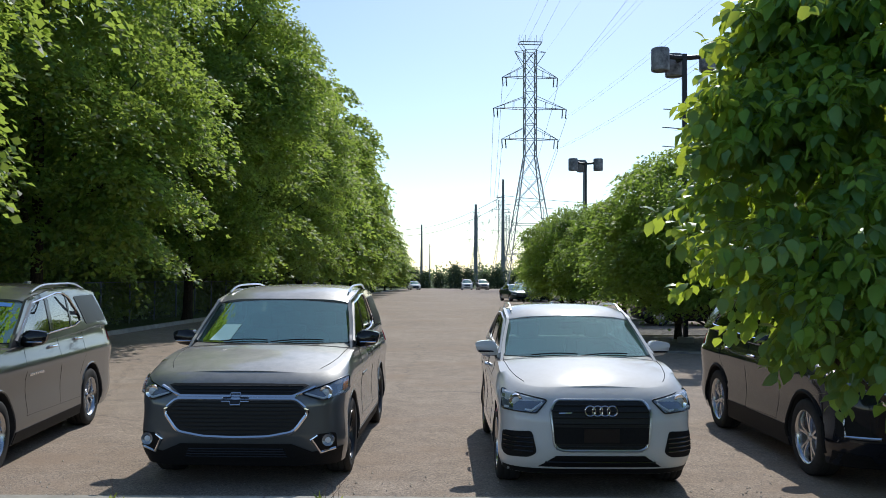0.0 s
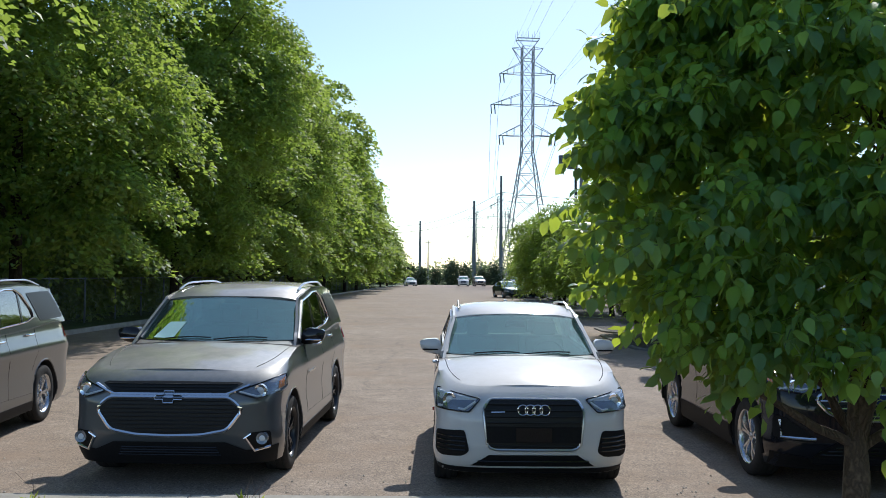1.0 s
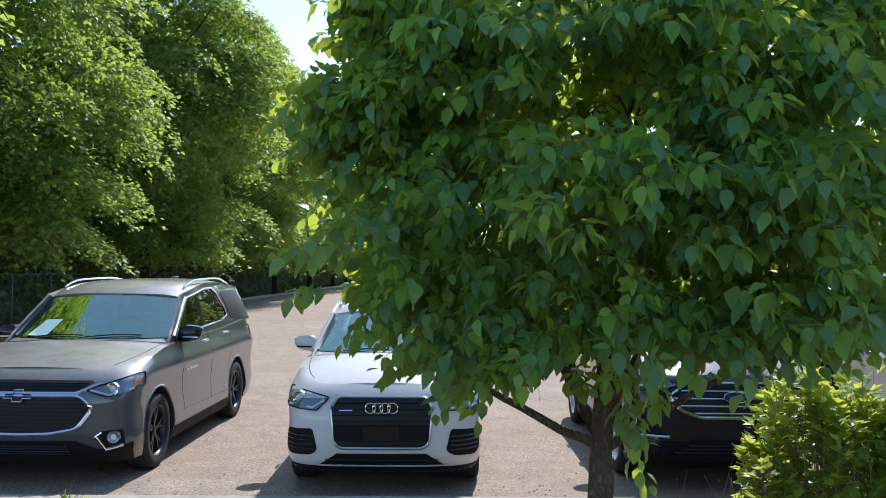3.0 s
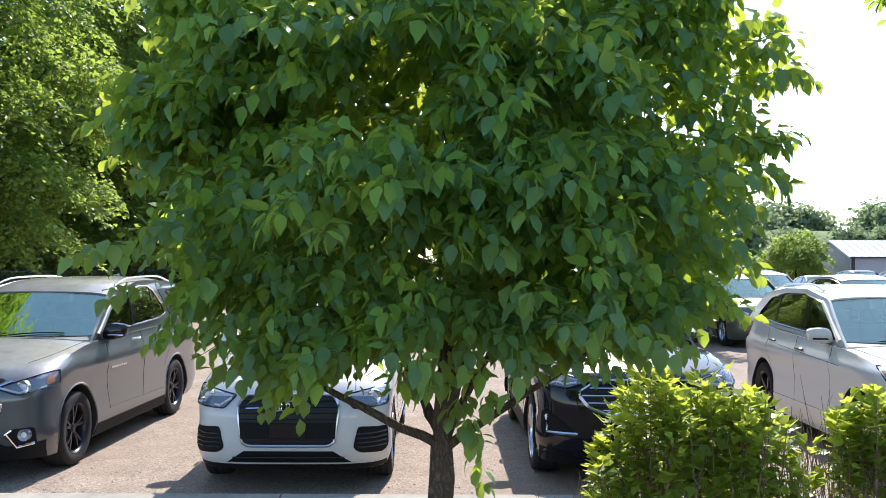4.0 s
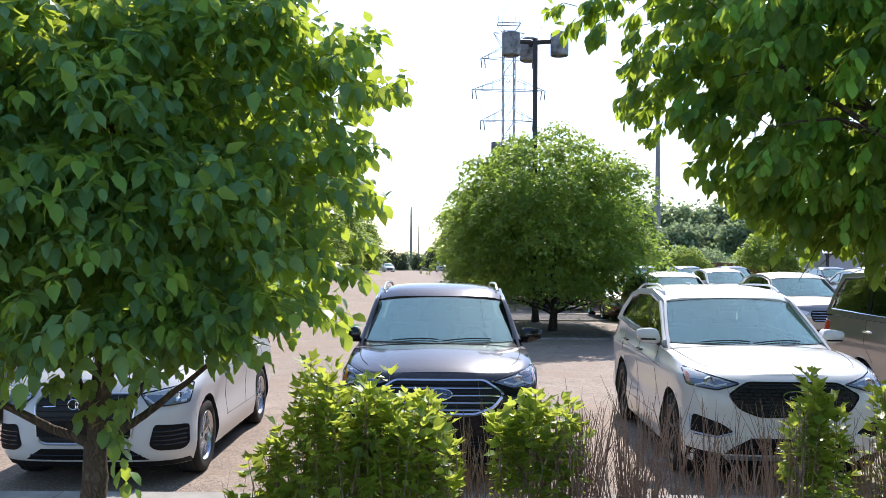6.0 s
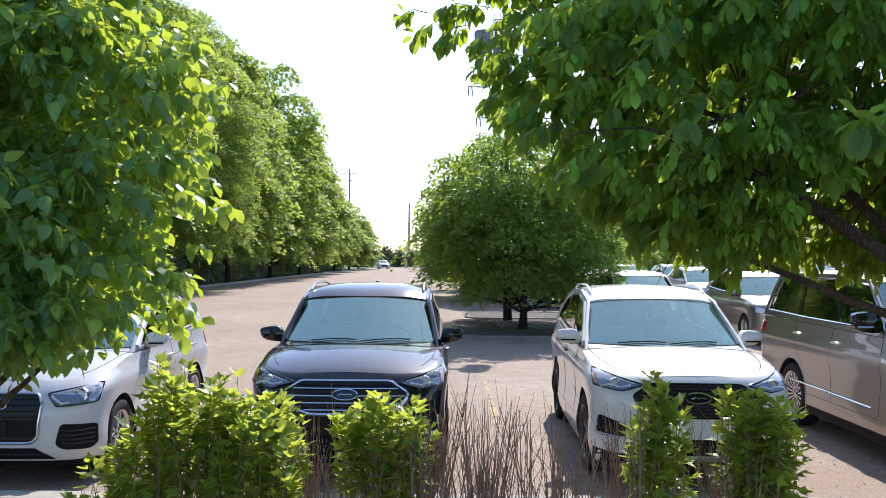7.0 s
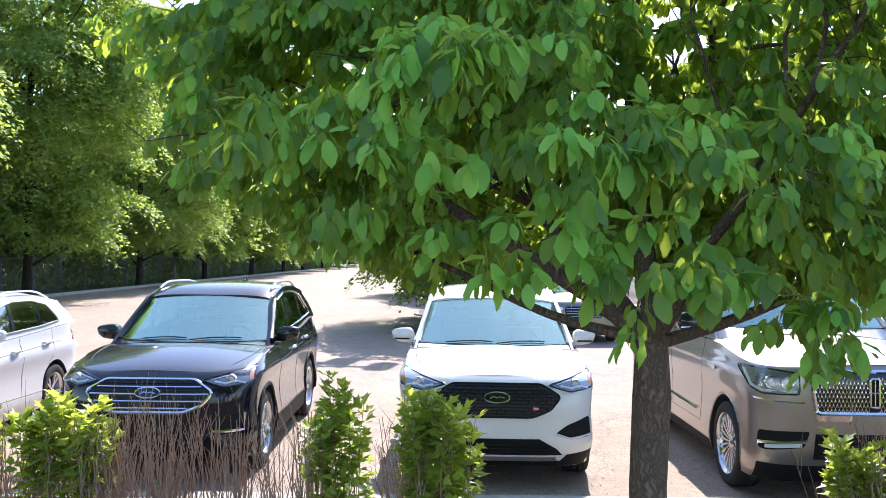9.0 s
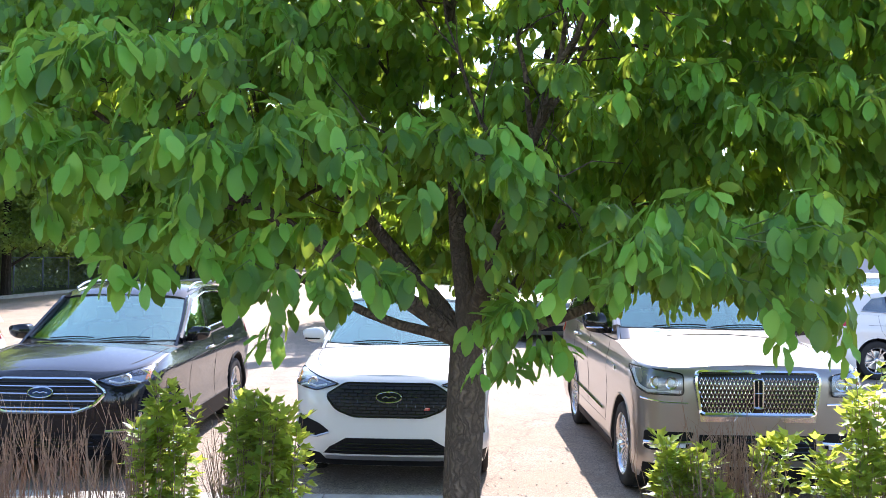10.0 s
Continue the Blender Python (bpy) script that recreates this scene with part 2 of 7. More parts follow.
def leaf_shape(length, width, outline=PEAR_OUTLINE, fold=0.14, droop=0.16):
    """One leaf from its stalk along +y, folded along its midrib and bent down at the tip."""
    v = [(0, 0, 0)]
    for k, (y, w) in enumerate(outline):
        z = -droop * y * y * length
        wave = 0.05 * width * (-1) ** k
        v += [(-w * width / 2, y * length, z + fold * w * width + wave), (0, y * length, z), (w * width / 2, y * length, z + fold * w * width - wave)]
    n = len(outline) * 3 + 1
    v.append((0, length, -droop * length))
    f = [(0, 2, 1), (0, 3, 2)]
    for i in range(1, n - 3, 3):
        f += [(i, i + 1, i + 4, i + 3), (i + 1, i + 2, i + 5, i + 4)]
    f += [(n - 3, n - 2, n), (n - 2, n - 1, n)]
    return np.array(v), f


def simple_leaf(length, width):
    v = np.array([(0, 0, 0), (-width / 2, length * 0.5, width * 0.12), (width / 2, length * 0.5, width * 0.12), (0, length, -0.06 * length)])
    return v, [(0, 2, 3, 1)]


def plain_leaf(length, width):
    v = np.array([(0, 0, 0), (-0.45 * width, length * 0.35, width * 0.10), (0.45 * width, length * 0.35, width * 0.10), (-0.40 * width, length * 0.70, 0.02 * length), (0.40 * width, length * 0.70, 0.02 * length), (0, length, -0.14 * length)])
    return v, [(0, 2, 1), (1, 2, 4, 3), (3, 4, 5)]


def scatter_mesh(name, shape, places, axes_y, axes_z, sizes, mat):
    """Many copies of one leaf in a single mesh: stalk points, tip directions, face directions, sizes."""
    v0, faces = shape
    y = axes_y / np.maximum(np.linalg.norm(axes_y, axis=1, keepdims=True), 1e-9)
    x = np.cross(y, axes_z)
    x /= np.maximum(np.linalg.norm(x, axis=1, keepdims=True), 1e-9)
    z = np.cross(x, y)
    n = len(places)
    co = places[:, None, :] + sizes[:, None, None] * (v0[None, :, 0:1] * x[:, None, :] + v0[None, :, 1:2] * y[:, None, :] + v0[None, :, 2:3] * z[:, None, :])
    nv = len(v0)
    me = bpy.data.meshes.new(name)
    counts = np.array([len(f) for f in faces])
    flat = np.concatenate([np.array(f) for f in faces])
    loops = (np.arange(n)[:, None] * nv + flat[None, :]).ravel()
    tot = np.tile(counts, n)
    me.vertices.add(n * nv)
    me.vertices.foreach_set("co", co.astype(np.float32).ravel())
    me.loops.add(len(loops))
    me.loops.foreach_set("vertex_index", loops.astype(np.int32))
    me.polygons.add(len(tot))
    me.polygons.foreach_set("loop_start", np.concatenate([[0], np.cumsum(tot)[:-1]]).astype(np.int32))
    me.polygons.foreach_set("loop_total", tot.astype(np.int32))
    me.polygons.foreach_set("use_smooth", np.ones(len(tot), bool))
    me.update(calc_edges=True)
    me.materials.append(mat)
    return me

# ---- ground, lot, kerbs ----
def sheet(name, outline, z, mat, kind="structure", label="", category="ground", step=0):
    bm = bmesh.new()
    f = bm.faces.new([bm.verts.new((x, y, z)) for x, y in outline])
    ob = new(name, mesh_from(bm, name, mat, False))
    return tagged(ob, label, category, kind=kind)


KERB_Y = 7.23


def left_kerb_x(y):
    return -11.3 + 0.030 * (y - 26)


sheet("ground", [(-2500, -400), (2500, -400), (2500, 4000), (-2500, 4000)], -0.03, M_GRASS, label="rough grass verge reaching the horizon")
sheet("parking_lot", [(-60, KERB_Y), (110, KERB_Y), (110, 172), (left_kerb_x(172), 172), (left_kerb_x(20), 20), (-60, 20)], 0.0, M_ASPHALT, label="worn sunlit grey asphalt parking lot", category="asphalt")
sheet("planting_strip", [(-60, -6), (110, -6), (110, KERB_Y - 0.16), (-60, KERB_Y - 0.16)], 0.13, M_SOIL, label="mulched planting strip behind the kerb", category="soil")


def kerb(name, a, b, width, height, label, piece=3.0):
    """A row of concrete kerb stones from a to b, lying to the left of the way."""
    root = tagged(new(name), label, "kerb", kind="structure")
    a, b = Vector((*a, 0)), Vector((*b, 0))
    way = (b - a).normalized()
    side = Vector((-way.y, way.x, 0))
    count = max(1, round((b - a).length / piece))
    ln = (b - a).length / count
    bm = bmesh.new()
    prof = [(0, -0.05), (0, height - 0.03), (0.012, height - 0.008), (0.035, height), (width - 0.03, height), (width, height - 0.03), (width, -0.05)]
    g = 0.006
    ends = [[bm.verts.new(way * x + side * u + Vector((0, 0, z))) for u, z in prof] for x in (g, ln - g)]
    for i in range(len(prof) - 1):
        bm.faces.new((ends[0][i], ends[1][i], ends[1][i + 1], ends[0][i + 1]))
    bm.faces.new(ends[0])
    bm.faces.new(ends[1][::-1])
    bmesh.ops.recalc_face_normals(bm, faces=bm.faces[:])
    me = mesh_from(bm, "kerb_stone", M_CONCRETE, False)
    for i in range(count):
        share("kerb_stone", me, root, Matrix.Translation(a + way * (ln * i)))
    return root


kerb("kerb_front", (40, KERB_Y), (-40, KERB_Y), -0.16, 0.15, "pale concrete kerb along the planting strip")
kerb("kerb_side", (left_kerb_x(20), 20), (left_kerb_x(150), 150), 0.16, 0.15, "concrete kerb along the row of tall trees")

# ---- trees ----
def rnd_unit(n, rng):
    v = rng.normal(size=(n, 3))
    return v / np.linalg.norm(v, axis=1, keepdims=True)


def lumpy(d, seed, amp, freq):
    """An uneven radius factor for directions d."""
    return np.array([1 + amp * noise.noise(Vector(v) * freq + Vector((seed * 3.7, seed * 1.3, 0))) for v in d])


def limb_mesh(bm, start, way, length, r0, r1, rng, bend=0.25, steps=5, sides=7):
    pts, radii = [Vector(start)], [r0]
    w = Vector(way).normalized()
    for i in range(steps):
        w = (w + Vector(rng.normal(size=3)) * bend / steps * 1.5).normalized()
        pts.append(pts[-1] + w * length / steps)
        radii.append(r0 + (r1 - r0) * (i + 1) / steps)
    tube(bm, pts, radii, sides)
    return pts, w


def near_tree(name, label, base, trunk_r, fork_z, center, radii, leaf, mat, seed, limbs, floor_z, boughs=90, shoots=30, per=11, reach=0.24, bough=0.5, droop=0.9, rise=0.3, flat=0.5, extra=(), pick=300, near_box=None, bark=None, clear=None, young=None, fresh=0.5, outline=PEAR_OUTLINE, bare=0.15, hang=0.6, side_lit=0.0):
    """A small ornamental tree: trunk, forked limbs, and leaves along shoots that are gathered into boughs."""
    rng = np.random.default_rng(seed)
    root = thing(name, label, "tree")
    root.location = base
    bark = bark or M_BARK
    base = np.array(base)
    c = np.array(center) - base
    radii = np.array(radii)
    bm = bmesh.new()
    zs = [0.0, 0.05, 0.2, 0.5, 0.8, 1.0]
    pts = [Vector((0.012 * math.sin(9 * q), 0.01 * math.cos(7 * q), fork_z * q)) for q in zs]
    tube(bm, pts, [trunk_r * 1.4, trunk_r * 1.12, trunk_r, trunk_r * 0.96, trunk_r * 1.0, trunk_r * 0.8], 16)
    part("trunk", bm, bark, root)
    fork = pts[-1]
    for way, length, thick in limbs:
        bm = bmesh.new()
        r = trunk_r * thick
        p, w = limb_mesh(bm, fork - Vector((0, 0, 0.03 + 0.06 * rng.random())), way, length, r, r * 0.4, rng, 0.35, 8, 9)
        for q in p[4:]:
            if q.z < fork_z + 0.6:
                continue
            for _ in range(2):
                w2 = (w + Vector(rng.normal(size=3)) * 0.6 + Vector((0, 0, 0.3))).normalized()
                p2, w3 = limb_mesh(bm, q, w2, length * 0.42, r * 0.32, r * 0.1, rng, 0.6, 5, 5)
                for q2 in p2[2:]:
                    limb_mesh(bm, q2, (w3 + Vector(rng.normal(size=3)) * 0.9).normalized(), length * 0.2, r * 0.1, r * 0.04, rng, 0.6, 3, 4)
        part("limb", bm, bark, root)
    # boughs over the crown, most of them near its outside
    bd = rnd_unit(boughs, rng)
    brad = np.where(rng.random(boughs) < 0.28, 0.3 + 0.35 * rng.random(boughs), 0.70 + 0.13 * rng.random(boughs)) * lumpy(bd, seed, 0.16, 2.2)
    bc = c + bd * brad[:, None] * radii
    size_b = bough * (0.65 + 0.6 * rng.random(boughs))
    which = np.repeat(np.arange(boughs), shoots)
    for i, e in enumerate(extra):
        bc = np.vstack([bc, np.array(e[:3]) - base])
        bd = np.vstack([bd, np.array([[0.1, -0.8, -0.1]])])
        size_b = np.append(size_b, e[3])
        which = np.concatenate([which, np.full(int(e[4]), boughs + i)])
    n = len(which)
    out = bd[which]
    dd = rnd_unit(n, rng)
    dd[:, 2] = np.where(rng.random(n) < 0.7, np.abs(dd[:, 2]), dd[:, 2])
    start = bc[which] + dd * (0.3 + 0.7 * np.sqrt(rng.random(n)))[:, None] * size_b[which][:, None] * np.array([1, 1, flat])
    # nothing grows below the browse line
    fl = floor_z(start[:, 0] + base[0]) - base[2]
    low = (start[:, 2] < fl) & (which < boughs)
    start[low, 2] = fl[low] + (start[low, 2] - fl[low]) * 0.12
    for mid, half in clear or ():
        gap = ((start + base - np.array(mid)) / np.array(half)) ** 2
        keep = (gap.sum(axis=1) > 1.0) | (which >= boughs)
        which, out, dd, start = which[keep], out[keep], dd[keep], start[keep]
        n = len(which)
    w = out * np.array([1, 1, 0.5]) * 0.9 + dd * 0.7 + np.array([0, 0, rise]) + rng.normal(size=(n, 3)) * 0.3
    w /= np.linalg.norm(w, axis=1, keepdims=True)
    length = reach * (0.6 + 0.7 * rng.random(n))
    k = per
    s = bare + (1 - bare) * ((np.arange(k) + 0.7) / k)[None, :, None]
    a = rng.random((n, 1)) * 2 * np.pi + np.arange(k)[None, :] * 2.4
    side = np.cross(w, np.array([0.02, 0.05, 1.0]))
    side /= np.linalg.norm(side, axis=1, keepdims=True)
    nrm = np.cross(side, w)
    around = np.cos(a)[:, :, None] * side[:, None, :] + np.sin(a)[:, :, None] * nrm[:, None, :]
    sag = np.zeros((n, k, 3))
    sag[:, :, 2] = -(s[:, :, 0] ** 2) * length[:, None] * 0.35
    stalk = (start[:, None, :] + w[:, None, :] * length[:, None, None] * s + sag + around * leaf[0] * 0.22).reshape(-1, 3)
    down = np.zeros((n, k, 3))
    down[:, :, 2] = -droop * (0.45 + 0.9 * rng.random((n, k)))
    # the last leaves of a shoot stand up, the older ones hang
    down = down * (1.15 - 0.75 * s**3)
    ydir = (around * hang + w[:, None, :] * 0.35 + down + rng.normal(size=(n, k, 3)) * 0.18).reshape(-1, 3)
    up = (np.array([0, 0, 0.75]) + out[:, None, :] * 0.35 + around * 0.85 + rng.normal(size=(n, k, 3)) * 0.3).reshape(-1, 3)
    size = (0.55 + 0.65 * rng.random((n, k)) * (0.75 + 0.25 * np.sin(s[:, :, 0] * 3.1))).reshape(-1)
    # more pale leaves towards -x: a bright rim put into the leaf colour
    rim_lit = np.clip((c[0] - start[:, 0:1]) / radii[0], 0, 1) * side_lit
    tip = ((rng.random((n, 1)) < fresh + rim_lit) & (np.arange(k)[None, :] >= k * 0.5)).reshape(-1)
    shape = leaf_shape(*leaf, outline)
    if near_box is not None:
        wp = stalk + base
        lo, hi = np.array(near_box[0]), np.array(near_box[1])
        inside = np.flatnonzero(((wp > lo) & (wp < hi)).all(axis=1))[:pick]
        me = bpy.data.meshes.new("leaf")
        me.from_pydata([tuple(v) for v in shape[0]], [], shape[1])
        me.polygons.foreach_set("use_smooth", [True] * len(me.polygons))
        me.materials.append(mat)
        for i in inside:
            y = Vector(ydir[i]).normalized()
            x = y.cross(Vector(up[i])).normalized()
            m3 = Matrix((x, y, x.cross(y))).transposed().to_4x4()
            share("leaf", me, root, Matrix.Translation(stalk[i]) @ m3 @ Matrix.Scale(size[i], 4))
        mask = np.ones(len(stalk), bool)
        mask[inside] = False
        stalk, ydir, up, size, tip = stalk[mask], ydir[mask], up[mask], size[mask], tip[mask]
    # young leaves are paler and stand at the ends of some shoots; the pear's left has more, as a painted bright rim
    back = stalk[:, 1] > c[1] - 0.2
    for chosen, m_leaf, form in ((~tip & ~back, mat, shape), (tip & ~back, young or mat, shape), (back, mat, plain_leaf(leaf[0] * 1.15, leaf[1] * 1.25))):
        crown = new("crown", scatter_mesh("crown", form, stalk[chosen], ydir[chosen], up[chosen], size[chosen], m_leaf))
        crown.parent = root
        tagged(crown, kind="stuff")
    # the thin green stems of the shoots
    bm = bmesh.new()
    for i in range(0, n, 2):
        p0, p1 = Vector(start[i]), Vector(start[i] + w[i] * length[i] * 0.95 - np.array([0, 0, 0.33 * length[i]]))
        tube(bm, [p0, (p0 + p1) / 2 + Vector((0, 0, 0.03)), p1], [0.0035, 0.0028, 0.0015], 3)
    stems = part("twig", bm, M_TWIG_GREEN, root)
    tagged(stems, kind="stuff")
    return root


def far_crown(name, lobes, count, leaf, seed, mat):
    """Leaves over several uneven lobes: (center, radii) pairs."""
    rng = np.random.default_rng(seed)
    P, Y, U = [], [], []
    weight = np.array([l[1][0] * l[1][2] for l in lobes])
    weight = weight / weight.sum()
    for i, (c, r) in enumerate(lobes):
        n = int(count * weight[i])
        k = 9
        m = n // k + 1
        d = rnd_unit(m, rng)
        lump = lumpy(d, seed + i, 0.3, 3.0)
        rad = (0.62 + 0.38 * np.sqrt(rng.random(m))) * lump
        p = np.array(c) + d * rad[:, None] * np.array(r)
        q = np.repeat(p, k, axis=0) + rng.normal(size=(m * k, 3)) * leaf[0] * 1.1
        dd = np.repeat(d, k, axis=0)
        P.append(q)
        Y.append(dd * 0.6 + rng.normal(size=(m * k, 3)) * 0.6 + np.array([0, 0, -0.35]))
        U.append(np.array([0, 0, 0.8]) + dd * 0.6 + rng.normal(size=(m * k, 3)) * 0.5)
    P, Y, U = np.concatenate(P), np.concatenate(Y), np.concatenate(U)
    return scatter_mesh(name, simple_leaf(*leaf), P, Y, U, 0.6 + 0.8 * rng.random(len(P)), mat)


def row_tree(seed, height, spread, low, count, leaf, mat, label, category="tree", group="", trunk_r=0.22, boughs=240, bough=1.25, bark=None, widest=0.30, flat=0.36, limbs=14):
    """A broad-leaved tree: trunk, limbs, and a crown of drooping sprays laid over one another, with dark gaps between them."""
    rng = np.random.default_rng(seed)
    root = thing("tree", label, category, group)
    bm = bmesh.new()
    tube(bm, [(0, 0, -0.1), (0.03, 0, 0.4), (0.05, 0.02, low), (0.0, 0.05, height * 0.5), (0.1, 0, height * 0.8)], [trunk_r * 1.4, trunk_r, trunk_r * 0.85, trunk_r * 0.5, trunk_r * 0.15], 10)
    part("trunk", bm, bark or M_BARK_DARK, root)
    # sprays: more of them where the crown is wide, most of them near its outside
    q = rng.random(boughs * 3)
    wide = np.where(q < widest, 0.62 + 0.38 * np.sin(q / widest * np.pi / 2), np.cos((q - widest) / (1.0 - widest) * np.pi / 2 * 0.95) ** 0.5)
    keep = np.flatnonzero(rng.random(len(q)) < wide)[:boughs]
    q, wide = q[keep], wide[keep]
    nb = len(q)
    a = rng.random(nb) * 2 * np.pi
    way = np.stack([np.cos(a), np.sin(a), np.zeros(nb)], 1)
    lump = np.array([1 + 0.34 * noise.noise(Vector((math.cos(t) * 1.3 + seed, math.sin(t) * 1.3, h * 3.2))) for t, h in zip(a, q)])
    rad = spread * wide * lump * np.where(rng.random(nb) < 0.25, 0.25 + 0.4 * rng.random(nb), 0.66 + 0.28 * rng.random(nb))
    size = bough * (0.6 + 0.75 * rng.random(nb)) * (0.65 + 0.35 * wide)
    mid = way * rad[:, None] + np.array([0, 0, 1.0]) * (low + bough * flat + (height - low - bough * 0.5) * q)[:, None]
    for i in range(limbs):
        k = int(rng.integers(0, nb))
        foot = Vector((0, 0, max(low * 0.7, mid[k][2] - rad[k] * 0.8)))
        bm = bmesh.new()
        limb_mesh(bm, foot, Vector(mid[k]) - foot, (Vector(mid[k]) - foot).length, trunk_r * 0.35, trunk_r * 0.08, rng, 0.3, 5, 6)
        part("limb", bm, bark or M_BARK_DARK, root)
    per = np.maximum(6, (count * size**2 / (size**2).sum()).astype(int))
    which = np.repeat(np.arange(nb), per)
    n = len(which)
    t = rng.random(n) * 2 * np.pi
    r = np.sqrt(rng.random(n)) * (1 + 0.25 * np.sin(t * 5 + which))
    flat_way = np.stack([np.cos(t), np.sin(t), np.zeros(n)], 1)
    tall = flat * (1 - 1.5 * r**2) + rng.normal(size=n) * 0.10 - 0.30 * r * (flat_way * way[which]).sum(1)
    P = mid[which] + (flat_way * r[:, None] + np.array([0, 0, 1.0]) * tall[:, None]) * size[which][:, None]
    Y = flat_way * 0.7 + way[which] * 0.4 + rng.normal(size=(n, 3)) * 0.45 + np.array([0, 0, -0.45])
    U = np.array([0, 0, 0.9]) + flat_way * 0.45 + rng.normal(size=(n, 3)) * 0.42
    crown = new("crown", scatter_mesh("crown", simple_leaf(*leaf), P, Y, U, 0.55 + 0.8 * rng.random(n), mat))
    crown.parent = root
    tagged(crown, kind="stuff")
    return root


# the row of tall trees beside the lot
rng = np.random.default_rng(5)
TALL = "tall broad-leaved tree with dense dark green foliage behind the kerb"
near_kinds = [row_tree(11 + i, h, w, 1.9, 145000, (0.165, 0.130), M_LEAF_D, TALL, group="row of tall trees", boughs=360, bough=1.3) for i, (h, w) in enumerate(((18.5, 5.9), (21.0, 5.6), (19.5, 5.3)))]
far_kinds = [row_tree(31 + i, h, w, 1.6, 34000, (0.34, 0.26), M_LEAF_D, TALL, group="row of tall trees", boughs=260, bough=1.4) for i, (h, w) in enumerate(((19.0, 4.6), (21.0, 4.8)))]
used = set()
for i in range(11):
    y = 12.6 + 13.3 * i + rng.uniform(-0.7, 0.7)
    x = left_kerb_x(max(y, 20)) - 0.45 - 0.5 * rng.random()
    kinds = near_kinds if y < 58 else far_kinds
    src = kinds[i % len(kinds)]
    # the row gets lower towards its far end
    tall = float(np.interp(y, (35, 52, 95, 110, 125, 150), (1.0, 0.93, 0.86, 0.68, 0.54, 0.42))) * rng.uniform(0.95, 1.06)
    broad = float(np.interp(y, (40, 100, 150), (1.0, 0.92, 0.72))) * rng.uniform(0.95, 1.05)
    m = pose(x, y, 0, 0, 0, rng.random() * 360) @ Matrix.Diagonal((broad, broad, tall, 1))
    if id(src) not in used:
        used.add(id(src))
        src.matrix_basis = m
    else:
        copy_thing(src, m)

# a second row stands close behind the fence and fills the gaps
for i in range(10):
    y = 8.0 + 13.0 * i + rng.uniform(-1.0, 1.0)
    tall = float(np.interp(y, (35, 52, 95, 125), (0.86, 0.70, 0.66, 0.44)))
    copy_thing(far_kinds[i % 2], pose(left_kerb_x(max(y, 20)) - 7.6 - 1.5 * rng.random(), y, 0, 0, 0, rng.random() * 360) @ Matrix.Diagonal((0.95, 0.95, tall, 1)))

# dense undergrowth behind the fence
bush_rng = np.random.default_rng(9)
under = [far_crown("undergrowth", [((bush_rng.normal() * 1.2, -5 + 1.25 * k, 1.6 + bush_rng.random()), (1.6, 1.5, 1.9 + 0.8 * bush_rng.random())) for k in range(9)] + [((-2.5 + bush_rng.normal() * 0.6, -5 + 1.6 * k, 3.6 + bush_rng.random()), (1.5, 1.5, 1.6)) for k in range(7)], 11000, (0.26, 0.17), 50 + j, M_LEAF_F) for j in range(2)]
for i in range(15):
    y = 12.0 + 9.5 * i
    ob = new("undergrowth", under[i % 2])
    ob.matrix_basis = pose(left_kerb_x(max(y, 20)) - 5.2, y, 0, 0, 0, 180 * (i % 2))
    tagged(ob, "dense dark undergrowth behind the chain-link fence", "bushes", kind="stuff")

# the ornamental trees on the lot's islands
ISLAND = "round-headed ornamental tree with bright green leaves on a mulched island"
island_kind = row_tree(71, 6.1, 3.35, 0.75, 42000, (0.13, 0.085), M_LEAF_E, ISLAND, group="island trees", trunk_r=0.12, boughs=190, bough=0.72, widest=0.42, flat=0.42, limbs=10)
island_kind.matrix_basis = pose(7.88, 25.9, 0.03) @ Matrix.Scale(0.97, 4)
for x, y, r, k in ((7.65, 28.6, 80, 0.98), (8.8, 42.5, 160, 1.0), (7.0, 48.0, 240, 0.98), (8.6, 58, 20, 1.0), (9.6, 71, 300, 1.05), (10.6, 86, 130, 1.05)):
    copy_thing(island_kind, pose(x, y, 0.03, 0, 0, r) @ Matrix.Scale(k, 4))

# the two trees in the planting strip
near_tree("pear_tree", "small ornamental tree with broad glossy green leaves in the planting strip", (2.80, 4.72, 0.12), 0.068, 1.02,
          (2.81, 4.45, 2.53), (1.56, 1.46, 1.48), (0.090, 0.057), M_LEAF_A, 3,
          [((-0.95, -0.2, 0.66), 0.95, 0.42), ((0.8, -0.15, 0.78), 0.95, 0.40), ((-0.38, 0.3, 1.1), 1.4, 0.5), ((0.16, -0.1, 1.2), 1.6, 0.72), ((-0.06, 0.1, 1.2), 1.6, 0.66), ((0.3, 0.7, 0.9), 1.2, 0.4)],
          lambda x: 1.62 + 0.20 * np.clip((x - 2.4) / 0.8, 0, 1), boughs=158, shoots=26, per=10, reach=0.20, bough=0.33, droop=1.0, rise=0.45, flat=0.75, young=M_LEAF_A_YOUNG_LIT, fresh=0.36, side_lit=0.5, near_box=((1.4, 3.0, 1.2), (4.2, 3.7, 3.4)),
          clear=(((2.62, 3.5, 2.72), (0.22, 0.75, 0.20)), ((2.85, 4.4, 1.52), (0.55, 1.0, 0.26)), ((1.15, 4.4, 3.48), (0.36, 1.7, 0.56))), extra=((2.90, 4.66, 1.15, 0.06, 3), (2.98, 4.66, 1.38, 0.10, 4), (2.85, 4.66, 0.45, 0.04, 2), (2.62, 4.62, 1.42, 0.06, 2)))
